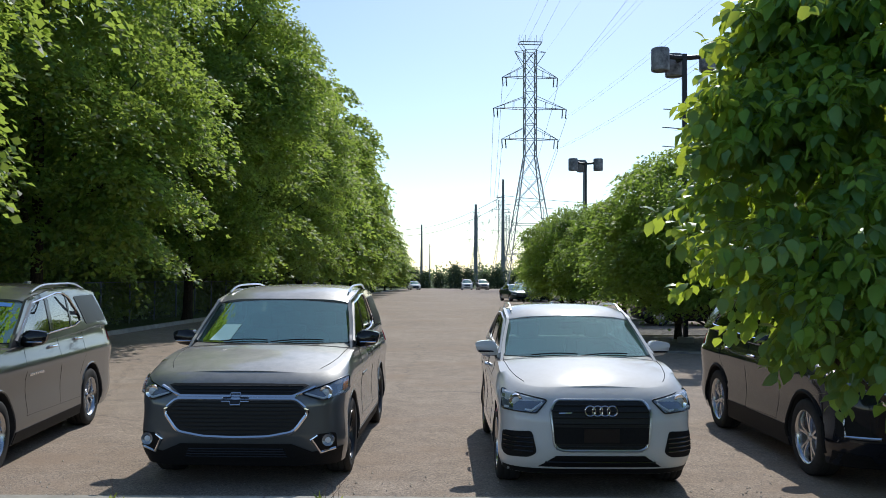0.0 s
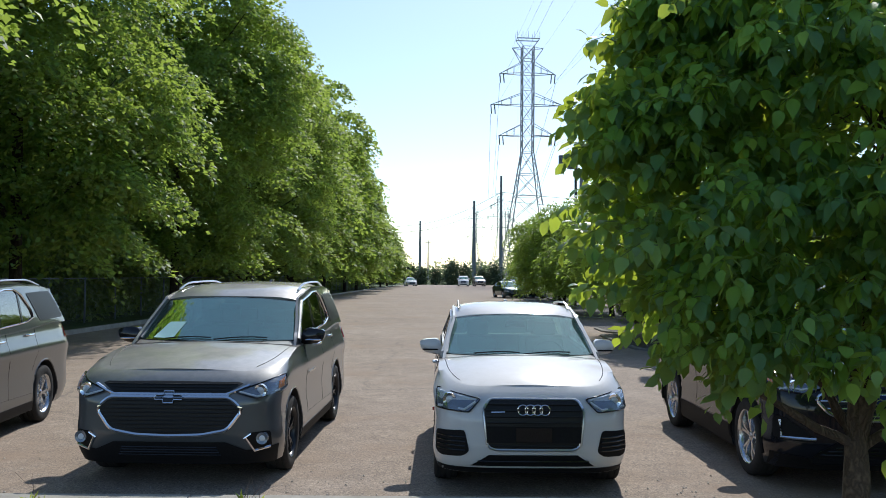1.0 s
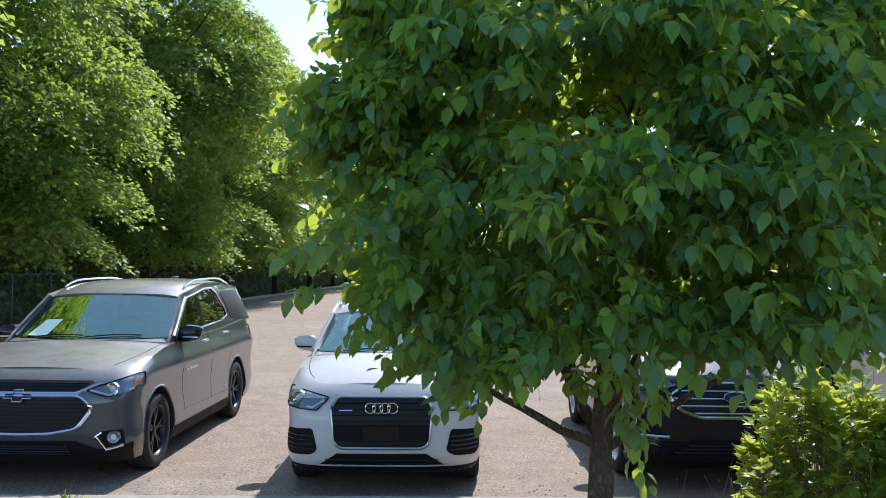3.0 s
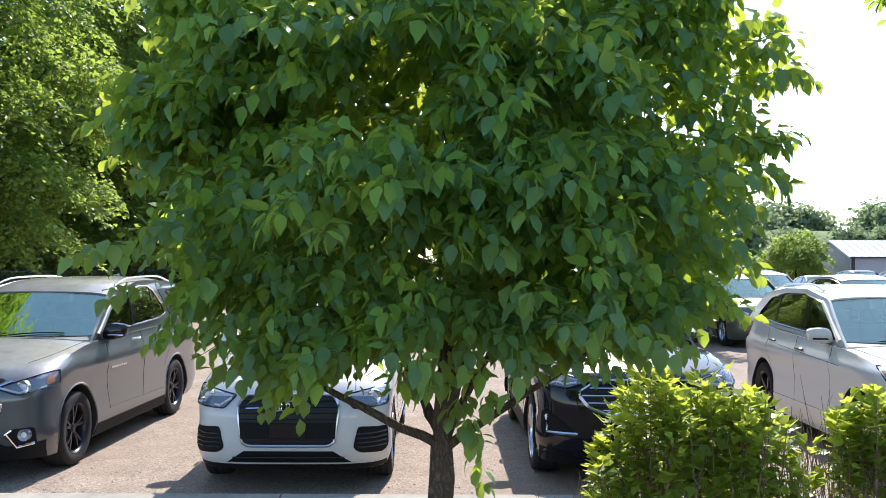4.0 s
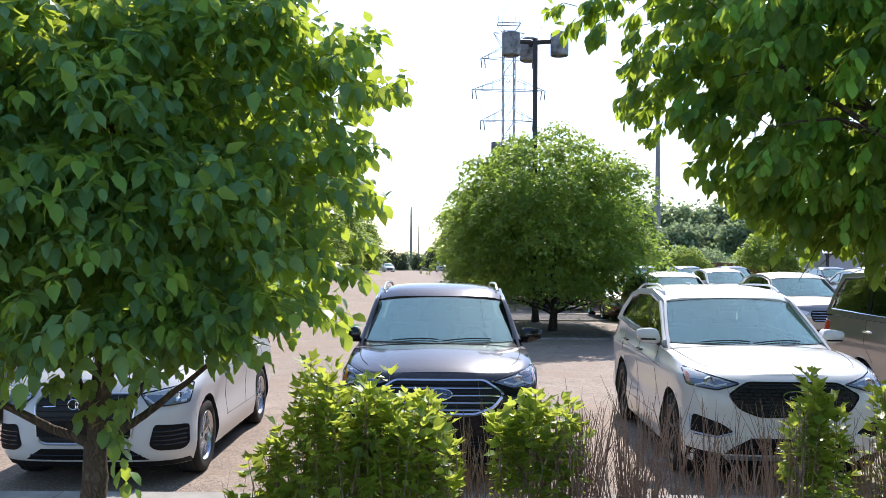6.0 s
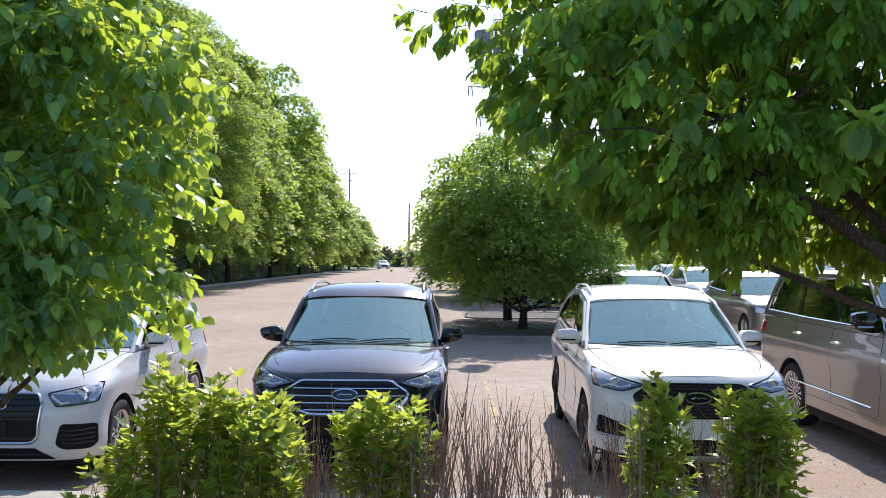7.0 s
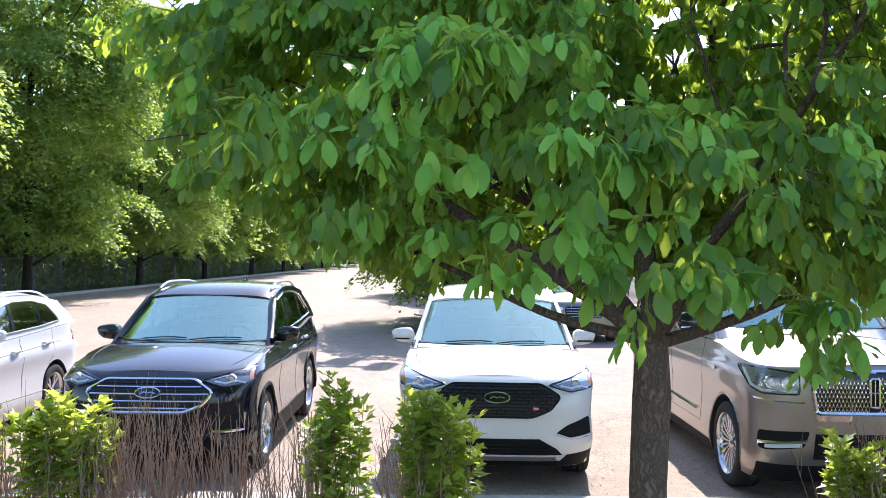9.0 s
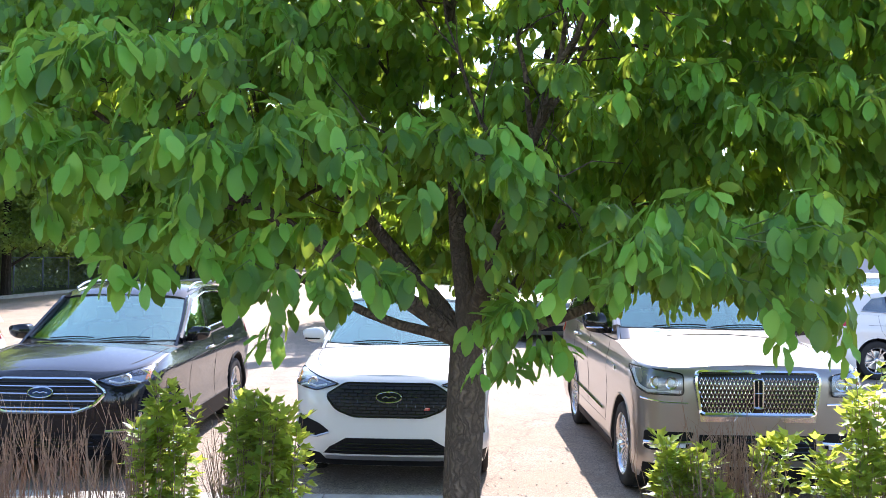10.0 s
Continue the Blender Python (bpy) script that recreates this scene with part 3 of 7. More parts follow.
near_tree("cherry_tree", "spreading tree with long hanging green leaves and a grey-brown trunk", (8.54, 4.67, 0.12), 0.106, 1.66,
          (8.95, 4.85, 3.60), (3.58, 2.45, 2.10), (0.092, 0.047), M_LEAF_B, 8,
          [((-1.0, 0.5, 0.36), 1.6, 0.32), ((-0.8, -0.15, 0.75), 2.1, 0.5), ((-0.55, 0.35, 0.9), 2.0, 0.44), ((-0.08, -0.1, 1.1), 2.2, 0.6), ((0.35, 0.1, 1.0), 2.1, 0.55), ((1.0, 0.25, 0.34), 1.7, 0.38), ((0.2, -0.8, 0.8), 1.8, 0.4), ((0.7, 0.6, 0.7), 1.9, 0.4)],
          lambda x: 2.34 + 0.42 * np.maximum(0, 7.2 - x) - 0.10 * np.maximum(0, x - 8.8), boughs=300, shoots=30, per=14, reach=0.20, bough=0.54, droop=1.75, rise=0.15, flat=0.36, young=M_LEAF_B_YOUNG, fresh=0.5, outline=CHERRY_OUTLINE, bare=0.45, hang=0.62,
          clear=(((8.0, 3.9, 2.2), (0.80, 1.5, 0.50)), ((8.5, 3.0, 2.05), (0.28, 1.6, 0.26)), ((8.3, 3.3, 3.0), (0.40, 1.2, 0.22))),
          extra=((7.88, 2.48, 2.50, 0.27, 30), (7.45, 2.45, 2.75, 0.24, 24), (8.46, 2.64, 2.50, 0.20, 20), (8.02, 2.52, 2.17, 0.20, 17), (8.70, 2.88, 1.98, 0.14, 12), (9.20, 2.55, 2.27, 0.28, 26), (7.03, 2.60, 2.52, 0.28, 26), (9.75, 2.70, 2.22, 0.28, 22), (7.62, 2.55, 2.24, 0.16, 10)), near_box=((7.0, 2.0, 1.0), (11.0, 3.3, 3.4)))

# ---- cars ----
def pchip(pts):
    """A smooth curve through (x, y) pairs that does not overshoot."""
    xs = np.array([p[0] for p in pts], float)
    ys = np.array([p[1] for p in pts], float)
    h = np.diff(xs)
    s = np.diff(ys) / h
    m = np.zeros(len(xs))
    m[0], m[-1] = s[0], s[-1]
    for i in range(1, len(xs) - 1):
        if s[i - 1] * s[i] > 0:
            w1, w2 = 2 * h[i] + h[i - 1], h[i] + 2 * h[i - 1]
            m[i] = (w1 + w2) / (w1 / s[i - 1] + w2 / s[i])

    def f(x):
        x = np.clip(x, xs[0], xs[-1])
        i = int(np.clip(np.searchsorted(xs, x) - 1, 0, len(xs) - 2))
        t = (x - xs[i]) / h[i]
        return float((1 + 2 * t) * (1 - t) ** 2 * ys[i] + t * (1 - t) ** 2 * h[i] * m[i] + t * t * (3 - 2 * t) * ys[i + 1] + t * t * (t - 1) * h[i] * m[i + 1])

    return f


class Shell:
    """The surface of a car body: x to the side, y from the nose back, z up."""

    def __init__(self, L, W, nose, tail, top, wide, crown, sill=0.24, corner=(0.85, 2.8), rear=(0.5, 3.4), cowl=(1.3, 1.2), header=(2.1, 1.7), roof=((2.1, 1.7), (3.0, 1.8), (4.5, 1.72)), rail=0.72, belt_in=0.95, back=(5.0, 1.2), bow=0.22):
        self.L, self.hw, self.sill = L, W / 2, sill
        self.nose, self.tail, self.top, self.wide, self.crown = pchip(nose), pchip(tail), pchip(top), pchip(wide), pchip(crown)
        self.corner, self.rear = corner, rear
        self.cowl, self.header, self.roofz, self.rail, self.belt_in, self.back, self.bow = cowl, header, pchip(roof), rail, belt_in, back, bow
        self.roof_end = roof[-1][0]

    def w(self, z, b=None):
        return self.hw * self.wide(z)

    def front(self, u, z):
        D, p = self.corner
        q = min(abs(u) / self.w(z), 0.9999)
        return self.nose(z) + D * (1 - (1 - q**p) ** (1 / p))

    def on_front(self, u, z, d=0.0):
        return Vector((u * (1 + 0.6 * d * abs(u) ** 3), self.front(u, z) - d, z))

    def side_u(self, b, z):
        """Half width of the body at a station and height."""
        D, p = self.corner
        w = self.w(z)
        q = 1 - (b - self.nose(z)) / D
        if q > 0:
            return w * max(0.0, 1 - min(q, 1.0) ** p) ** (1 / p)
        D, p = self.rear
        q = 1 - (self.L - self.tail(z) - b) / D
        if q > 0:
            return w * max(0.0, 1 - min(q, 1.0) ** p) ** (1 / p)
        return w

    def on_side(self, b, z, d=0.0, s=1):
        return Vector((s * (self.side_u(b, z) + d), b, z))

    def ztop(self, u, b):
        w = self.hw * 0.97
        return self.top(b) + self.crown(b) * (1 - min(1.0, (u / w)) ** 2)

    def house_u(self, b, z):
        """Half width of the glasshouse at a station and height."""
        z0, z1 = self.top(b), self.roofz(b) - 0.05
        w0 = self.hw * self.belt_in
        w1 = self.hw * self.rail * (1 - 0.05 * max(0.0, (b - self.header[0]) / (self.L - self.header[0])) ** 2)
        t = min(1.0, max(0.0, (z - z0) / max(0.05, z1 - z0)))
        return w0 + (w1 - w0) * (0.75 * t + 0.25 * t * t)

    def on_house(self, b, z, d=0.0, s=1):
        return Vector((s * (self.house_u(b, z) + d), b, z))

    def screen(self, p, q, d=0.0):
        """The windscreen: p across from -1 to 1, q up from 0 to 1."""
        (b1, z1), (b2, z2) = self.cowl, self.header
        b = b1 + (b2 - b1) * q
        z = z1 + (z2 - z1) * q
        u0 = self.hw * self.belt_in * 0.97
        u1 = self.hw * self.rail
        u = p * (u0 + (u1 - u0) * q)
        bow = self.bow * (1 - 0.5 * q)
        return Vector((u, b + bow * p * p - d * 0.8, z + 0.035 * q * (1 - p * p) - 0.02 * p * p * q + d * 0.6))


def fill2d(polys, step):
    """Flat polygons cut by a grid, so that they can follow a curved surface."""
    bm = bmesh.new()
    for poly in polys:
        bm.faces.new([bm.verts.new((x, y, 0)) for x, y in poly])
    bmesh.ops.remove_doubles(bm, verts=bm.verts[:], dist=1e-4)
    xs = [v.co.x for v in bm.verts]
    ys = [v.co.y for v in bm.verts]
    for lo, hi, ax in ((min(xs), max(xs), 0), (min(ys), max(ys), 1)):
        k = math.floor(lo / step) + 1
        while k * step < hi:
            co, no = [0, 0, 0], [0, 0, 0]
            co[ax], no[ax] = k * step, 1
            bmesh.ops.bisect_plane(bm, geom=bm.verts[:] + bm.edges[:] + bm.faces[:], plane_co=co, plane_no=no)
            k += 1
    return bm


def patch(polys, surface, out=0.008, thick=0.012, step=0.06):
    """A sheet of some thickness laid on a surface(x, y, d)."""
    if isinstance(polys[0][0], (int, float)):
        polys = [polys]
    bm = fill2d(polys, step)
    vs = bm.verts[:]
    flat = [(v.co.x, v.co.y) for v in vs]
    edge = [e for e in bm.edges if len(e.link_faces) == 1]
    back = {v: bm.verts.new(surface(x, y, out - thick)) for v, (x, y) in zip(vs, flat)}
    for f in bm.faces[:]:
        bm.faces.new([back[v] for v in reversed(f.verts)])
    for e in edge:
        a, b = e.verts
        bm.faces.new((a, b, back[b], back[a]))
    for v, (x, y) in zip(vs, flat):
        v.co = surface(x, y, out)
    bmesh.ops.recalc_face_normals(bm, faces=bm.faces[:])
    return bm


def ring(outer, inner):
    n = len(outer)
    return [[outer[i], outer[(i + 1) % n], inner[(i + 1) % n], inner[i]] for i in range(n)]


def inset(poly, d):
    """The polygon drawn inwards by d."""
    n = len(poly)
    area = sum(poly[i][0] * poly[(i + 1) % n][1] - poly[(i + 1) % n][0] * poly[i][1] for i in range(n))
    sg = 1 if area > 0 else -1
    out = []
    for i in range(n):
        a, b, c = Vector(poly[i - 1]), Vector(poly[i]), Vector(poly[(i + 1) % n])
        e1, e2 = (b - a).normalized(), (c - b).normalized()
        n1, n2 = Vector((-e1.y, e1.x)) * sg, Vector((-e2.y, e2.x)) * sg
        m = n1 + n2
        k = d / max(0.35, m.dot(n1) / max(m.length, 1e-6)) if m.length > 1e-6 else d
        q = b + (m.normalized() if m.length > 1e-6 else n1) * k
        out.append((q.x, q.y))
    return out


def rounded(poly, r, k=3):
    """The polygon with its corners cut round."""
    n = len(poly)
    out = []
    for i in range(n):
        a, b, c = Vector(poly[i - 1]), Vector(poly[i]), Vector(poly[(i + 1) % n])
        ra, rc = min(r, (a - b).length * 0.45), min(r, (c - b).length * 0.45)
        p0, p2 = b + (a - b).normalized() * ra, b + (c - b).normalized() * rc
        for j in range(k + 1):
            t = j / k
            q = p0 * (1 - t) ** 2 + b * 2 * t * (1 - t) + p2 * t * t
            out.append((q.x, q.y))
    return out


def body_mesh(sh, arches, mats, cabin, fine=1.0):
    """The lower body with hood and cabin well, and the wheel arches cut out of it."""
    nf, ns, nr = int(24 * fine), int(26 * fine), int(9 * fine)
    levels = [0, 0.05, 0.12, 0.18, 0.24, 0.30, 0.36, 0.42, 0.48, 0.54, 0.60, 0.66, 0.71, 0.76, 0.81, 0.85, 0.89, 0.925, 0.955, 0.98, 1.0]

    def place(kind, t, s):
        z = sh.sill + 0.5 * s
        u = b = 0
        for _ in range(4):
            w = sh.w(z)
            if kind == "f":
                D, p = sh.corner
                a = t * math.pi / 2
                u, b = w * math.sin(a) ** (2 / p), sh.nose(z) + D * (1 - math.cos(a) ** (2 / p))
            elif kind == "r":
                D, p = sh.rear
                a = (1 - t) * math.pi / 2
                u, b = w * math.sin(a) ** (2 / p), sh.L - sh.tail(z) - D * (1 - math.cos(a) ** (2 / p))
            else:
                b0, b1 = sh.nose(z) + sh.corner[0], sh.L - sh.tail(z) - sh.rear[0]
                u, b = w, b0 + (b1 - b0) * t
            bottom = sh.sill + 0.16 * max(0.0, (b - sh.L + 0.7) / 0.7) ** 2
            z = bottom + (sh.ztop(u, b) - bottom) * s
        return u, b, z

    cols = [("f", i / nf) for i in range(nf + 1)] + [("s", (i + 1) / (ns + 1)) for i in range(ns)] + [("r", i / nr) for i in range(nr + 1)]
    bm = bmesh.new()
    grid = {}
    for i, (kind, t) in enumerate(cols):
        for j, s in enumerate(levels):
            u, b, z = place(kind, t, s)
            v = bm.verts.new((u, b, z))
            grid[i, j, 1] = v
            grid[i, j, -1] = v if u < 1e-5 else bm.verts.new((-u, b, z))
    nj = len(levels)

    def face(*vs, mat=0):
        q = list(dict.fromkeys(vs))
        if len(q) > 2:
            f = bm.faces.new(q)
            f.material_index = mat
            return f

    for sd in (1, -1):
        for i in range(len(cols) - 1):
            for j in range(nj - 1):
                q = (grid[i, j, sd], grid[i + 1, j, sd], grid[i + 1, j + 1, sd], grid[i, j + 1, sd])
                face(*(q if sd == 1 else q[::-1]))
    # top and bottom: rows from side to side
    ks = [-1, -0.93, -0.8, -0.6, -0.4, -0.2, 0, 0.2, 0.4, 0.6, 0.8, 0.93, 1]
    for j, up in ((nj - 1, True), (0, False)):
        rows = []
        for i in range(len(cols)):
            a, c = grid[i, j, -1], grid[i, j, 1]
            if a is c:
                rows.append([a])
                continue
            u, b = c.co.x, c.co.y
            row = [a]
            for k in ks[1:-1]:
                z = c.co.z
                if up:
                    z = sh.ztop(u * k, b)
                    if cabin[0] + sh.bow * k * k < b < cabin[1] and abs(k) < 0.9:
                        z = 0.78
                row.append(bm.verts.new((u * k, b, z)))
            rows.append(row + [c])
        for i in range(len(cols) - 1):
            r0, r1 = rows[i], rows[i + 1]
            mat = 1 if up and (cabin[0] < r0[0].co.y < cabin[1] or cabin[0] < r1[0].co.y < cabin[1]) else (0 if up else 1)
            n = max(len(r0), len(r1)) - 1
            for k in range(n):
                q = (r0[min(k, len(r0) - 1)], r0[min(k + 1, len(r0) - 1)], r1[min(k + 1, len(r1) - 1)], r1[min(k, len(r1) - 1)])
                face(*(q if up else q[::-1]), mat=mat)
    bmesh.ops.recalc_face_normals(bm, faces=bm.faces[:])
    me = mesh_from(bm, "body", mats, True)
    ob = new("body", me)
    cut = bmesh.new()
    for b, z, r in arches:
        for s in (1, -1):
            lathe(cut, [(0, 0), (r, 0), (r, 0.5), (0, 0.5)], int(28 * fine), "x", Matrix.Translation((s * (sh.hw + 0.05) - (0.5 if s > 0 else 0), b, z)))
    for f in cut.faces:
        f.material_index = 1
    bmesh.ops.recalc_face_normals(cut, faces=cut.faces[:])
    cob = new("cut", mesh_from(cut, "cut", mats, False))
    mod = ob.modifiers.new("arches", "BOOLEAN")
    mod.operation, mod.object, mod.solver = "DIFFERENCE", cob, "EXACT"
    dg = bpy.context.evaluated_depsgraph_get()
    dg.update()
    done = bpy.data.meshes.new_from_object(ob.evaluated_get(dg))
    ob.modifiers.clear()
    ob.data = done
    done.name = "body"
    done.polygons.foreach_set("use_smooth", [True] * len(done.polygons))
    done.set_sharp_from_angle(angle=radians(60))
    bpy.data.objects.remove(cob)
    return ob


def glass_material(name, tint, gloss=0.05, rough=0.0, sheen=(1, 1, 1)):
    """Thin clear glass: see-through, and more of a mirror the flatter one looks at it."""
    m = bpy.data.materials.new(name)
    m.use_nodes = True
    n = Nodes(m)
    tr = n.add("BsdfTransparent", {"Color": (*tint, 1)})
    gl = n.add("BsdfGlossy", {"Color": (*sheen, 1), "Roughness": rough})
    flat = n.add("LayerWeight", {"Blend": 0.5}).outputs["Facing"]
    p5 = n.add("Math", {0: flat, 1: 5.0}, operation="POWER").outputs[0]
    fac = n.add("MapRange", {"Value": p5, "From Min": 0.0, "From Max": 1.0, "To Min": gloss, "To Max": 1.0}).outputs[0]
    mx = n.add("MixShader", {0: fac, 1: tr.outputs[0], 2: gl.outputs[0]})
    n.link(mx.outputs[0], n.out.inputs[0])
    return m


def paint_material(name, color, metal=0.0, rough=0.35, flake=True, dust=0.25, coat=1.0):
    """Car paint under a clear coat, with a thin uneven film of dust on what faces up."""
    m = material(name, color, rough, metal, 0.25 * coat, coat, 0.04)
    n = Nodes(m)
    p = n.local()
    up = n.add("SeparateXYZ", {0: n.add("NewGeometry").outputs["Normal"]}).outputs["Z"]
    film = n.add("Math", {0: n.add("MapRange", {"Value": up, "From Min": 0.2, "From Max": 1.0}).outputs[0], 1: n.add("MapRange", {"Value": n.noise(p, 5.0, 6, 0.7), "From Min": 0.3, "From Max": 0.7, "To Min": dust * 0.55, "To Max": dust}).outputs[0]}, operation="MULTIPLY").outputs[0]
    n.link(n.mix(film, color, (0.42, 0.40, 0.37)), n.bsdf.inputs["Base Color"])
    n.link(n.add("MapRange", {"Value": film, "From Min": 0.0, "From Max": 0.4, "To Min": rough, "To Max": min(0.6, rough + 0.2)}).outputs[0], n.bsdf.inputs["Roughness"])
    n.link(n.add("MapRange", {"Value": film, "From Min": 0.0, "From Max": 0.4, "To Min": 0.03, "To Max": 0.10}).outputs[0], n.bsdf.inputs["Coat Roughness"])
    return m


M_GLASS = glass_material("windscreen_glass", (0.60, 0.80, 0.76), 0.33, 0.0, (0.86, 1.0, 0.82))
M_TINT = glass_material("tinted_glass", (0.44, 0.48, 0.48), 0.17)
M_LENS = glass_material("lamp_lens", (0.97, 0.98, 0.99), 0.03)
M_CHROME = material("chrome", (0.82, 0.83, 0.85), 0.10, 1.0)
M_SATIN = material("satin_silver", (0.60, 0.61, 0.63), 0.28, 1.0)
M_GLOSS_BLACK = material("gloss_black_plastic", (0.012, 0.012, 0.013), 0.12)
M_BLACK = mottled("black_plastic", (0.009, 0.009, 0.010), (0.015, 0.015, 0.016), 40.0, 0.6, 0.1, 0.001, 0.12)
M_RUBBER = mottled("tyre_rubber", (0.016, 0.016, 0.016), (0.035, 0.033, 0.031), 14.0, 0.85, 0.3, 0.002)
M_ALLOY = material("alloy_rim", (0.55, 0.56, 0.58), 0.25, 1.0)
M_DARK_ALLOY = material("dark_alloy_rim", (0.035, 0.036, 0.04), 0.3, 0.6)
M_CABIN = mottled("dark_cabin_trim", (0.02, 0.02, 0.022), (0.035, 0.034, 0.035), 20.0, 0.8, 0.1, 0.002)
M_SEAT = mottled("grey_seat_cloth", (0.05, 0.05, 0.052), (0.085, 0.083, 0.08), 18.0, 0.9, 0.2, 0.003)
M_BEIGE = mottled("pale_seat_leather", (0.30, 0.27, 0.23), (0.38, 0.35, 0.30), 12.0, 0.6, 0.1, 0.003)
M_AMBER = material("amber_lens", (0.75, 0.22, 0.03), 0.15, coat=1.0)
M_RED = material("red_lens", (0.42, 0.015, 0.015), 0.15, coat=1.0)
M_LAMP_BOWL = material("lamp_reflector", (0.66, 0.69, 0.73), 0.35, 0.0)
M_LAMP_DARK = material("lamp_housing", (0.24, 0.26, 0.29), 0.22, 0.5)
M_GRILLE = material("grille_black", (0.005, 0.005, 0.005), 0.6)
M_BULB = material("projector_lens", (0.55, 0.58, 0.62), 0.05, 0.0, 0.8, 1.0)
M_PAPER = material("window_paper", (0.80, 0.80, 0.76), 0.7)
M_PAPER_GREEN = material("pale_green_paper", (0.45, 0.70, 0.66), 0.7)
M_BLUE_TAG = material("blue_sticker", (0.05, 0.22, 0.55), 0.5)
M_CAR_BADGE_BLUE = material("badge_blue", (0.015, 0.03, 0.12), 0.2, coat=1.0)


def wheel_set(car, sh, axles, r, width, rim_r, spokes, mat, style="split", lip=0.012):
    """Four wheels: tyre, rim with spokes, hub and brake disc; the pair on one side are turned about."""
    bm = bmesh.new()
    w = width / 2
    prof = [(rim_r * 0.97, -w * 0.86), (rim_r + 0.012, -w * 0.95), (r * 0.88, -w * 1.0), (r * 0.955, -w * 0.93), (r * 0.99, -w * 0.80), (r, -w * 0.55), (r * 0.985, -w * 0.5), (r, -w * 0.42), (r, -w * 0.05), (r * 0.985, 0), (r, w * 0.05), (r, w * 0.42), (r * 0.985, w * 0.5), (r, w * 0.55), (r * 0.99, w * 0.80), (r * 0.955, w * 0.93), (r * 0.88, w), (rim_r + 0.012, w * 0.95), (rim_r * 0.97, w * 0.86)]
    lathe(bm, prof, 40, "x")
    tyre = mesh_from(bm, "tyre", M_RUBBER, True, 50)
    bm = bmesh.new()
    lathe(bm, [(rim_r * 0.90, -w * 0.8), (rim_r * 0.90, w * 0.5), (rim_r * 0.93, w * 0.72), (rim_r * 0.965, w * 0.90), (rim_r + 0.004, w * 0.96), (rim_r + 0.006, w * 0.90), (rim_r * 0.97, w * 0.8), (rim_r * 0.97, -w * 0.8), (rim_r * 0.90, -w * 0.8)], 40, "x")
    rim = mesh_from(bm, "rim", mat, True, 40)
    bm = bmesh.new()
    face_x = w * 0.72

    def spoke(a, wi, wo, x0, x1, skew=0.0):
        c, s = math.cos(a), math.sin(a)
        c2, s2 = math.cos(a + skew), math.sin(a + skew)
        vs = []
        for rr, hw, x, (cc, ss) in ((0.13 * rim_r, wi, x0, (c, s)), (0.55 * rim_r, (wi + wo) / 2 * 0.85, (x0 + x1) / 2 + 0.008, ((c + c2) / 2, (s + s2) / 2)), (0.955 * rim_r, wo, x1, (c2, s2))):
            ln = math.hypot(cc, ss)
            cc, ss = cc / ln, ss / ln
            for dx, k in ((0.0, 0.72), (-0.03, 1.0)):
                for sd in (-1, 1):
                    vs.append(bm.verts.new((x + dx, cc * rr - ss * hw * k * sd, ss * rr + cc * hw * k * sd)))
        for i in range(2):
            a0 = i * 4
            for p, q in ((0, 1), (1, 3), (3, 2), (2, 0)):
                bm.faces.new((vs[a0 + p], vs[a0 + q], vs[a0 + 4 + q], vs[a0 + 4 + p]))
        bm.faces.new((vs[0], vs[1], vs[3], vs[2]))
        bm.faces.new((vs[8], vs[10], vs[11], vs[9]))

    for i in range(spokes):
        a = 2 * math.pi * i / spokes
        if style == "split":
            for sk in (-1, 1):
                spoke(a + sk * 0.05, rim_r * 0.07, rim_r * 0.075, face_x * 0.8, face_x, sk * 0.17)
        elif style == "fine":
            spoke(a, rim_r * 0.035, rim_r * 0.075, face_x * 0.75, face_x * 1.05)
        else:
            spoke(a, rim_r * 0.14, rim_r * 0.11, face_x * 0.8, face_x)
    bmesh.ops.recalc_face_normals(bm, faces=bm.faces[:])
    lathe(bm, [(0, face_x * 0.86 + 0.012), (rim_r * 0.13, face_x * 0.86 + 0.008), (rim_r * 0.2, face_x * 0.8), (rim_r * 0.22, face_x * 0.4)], 20, "x")
    spk = mesh_from(bm, "spokes", mat, True, 30)
    bm = bmesh.new()
    lathe(bm, [(0, 0.0), (rim_r * 0.72, 0.0), (rim_r * 0.72, -0.02), (0, -0.02)], 24, "x")
    disc = mesh_from(bm, "brake_disc", M_SATIN, True, 40)
    bm = bmesh.new()
    lathe(bm, [(0, -0.05), (rim_r * 0.9, -0.05)], 24, "x")
    back = mesh_from(bm, "brake_shield", M_BLACK, True)
    for b in axles:
        for s in (1, -1):
            wl = share("wheel", rim, car, Matrix.Translation((s * (sh.hw - 0.02 - w), b, r)) @ (Matrix() if s > 0 else Matrix.Rotation(math.pi, 4, "Z")) @ Matrix.Rotation(0.3 * b, 4, "X"))
            share("tyre", tyre, wl)
            share("spokes", spk, wl)
            share("brake_disc", disc, wl)
            share("brake_shield", back, wl)


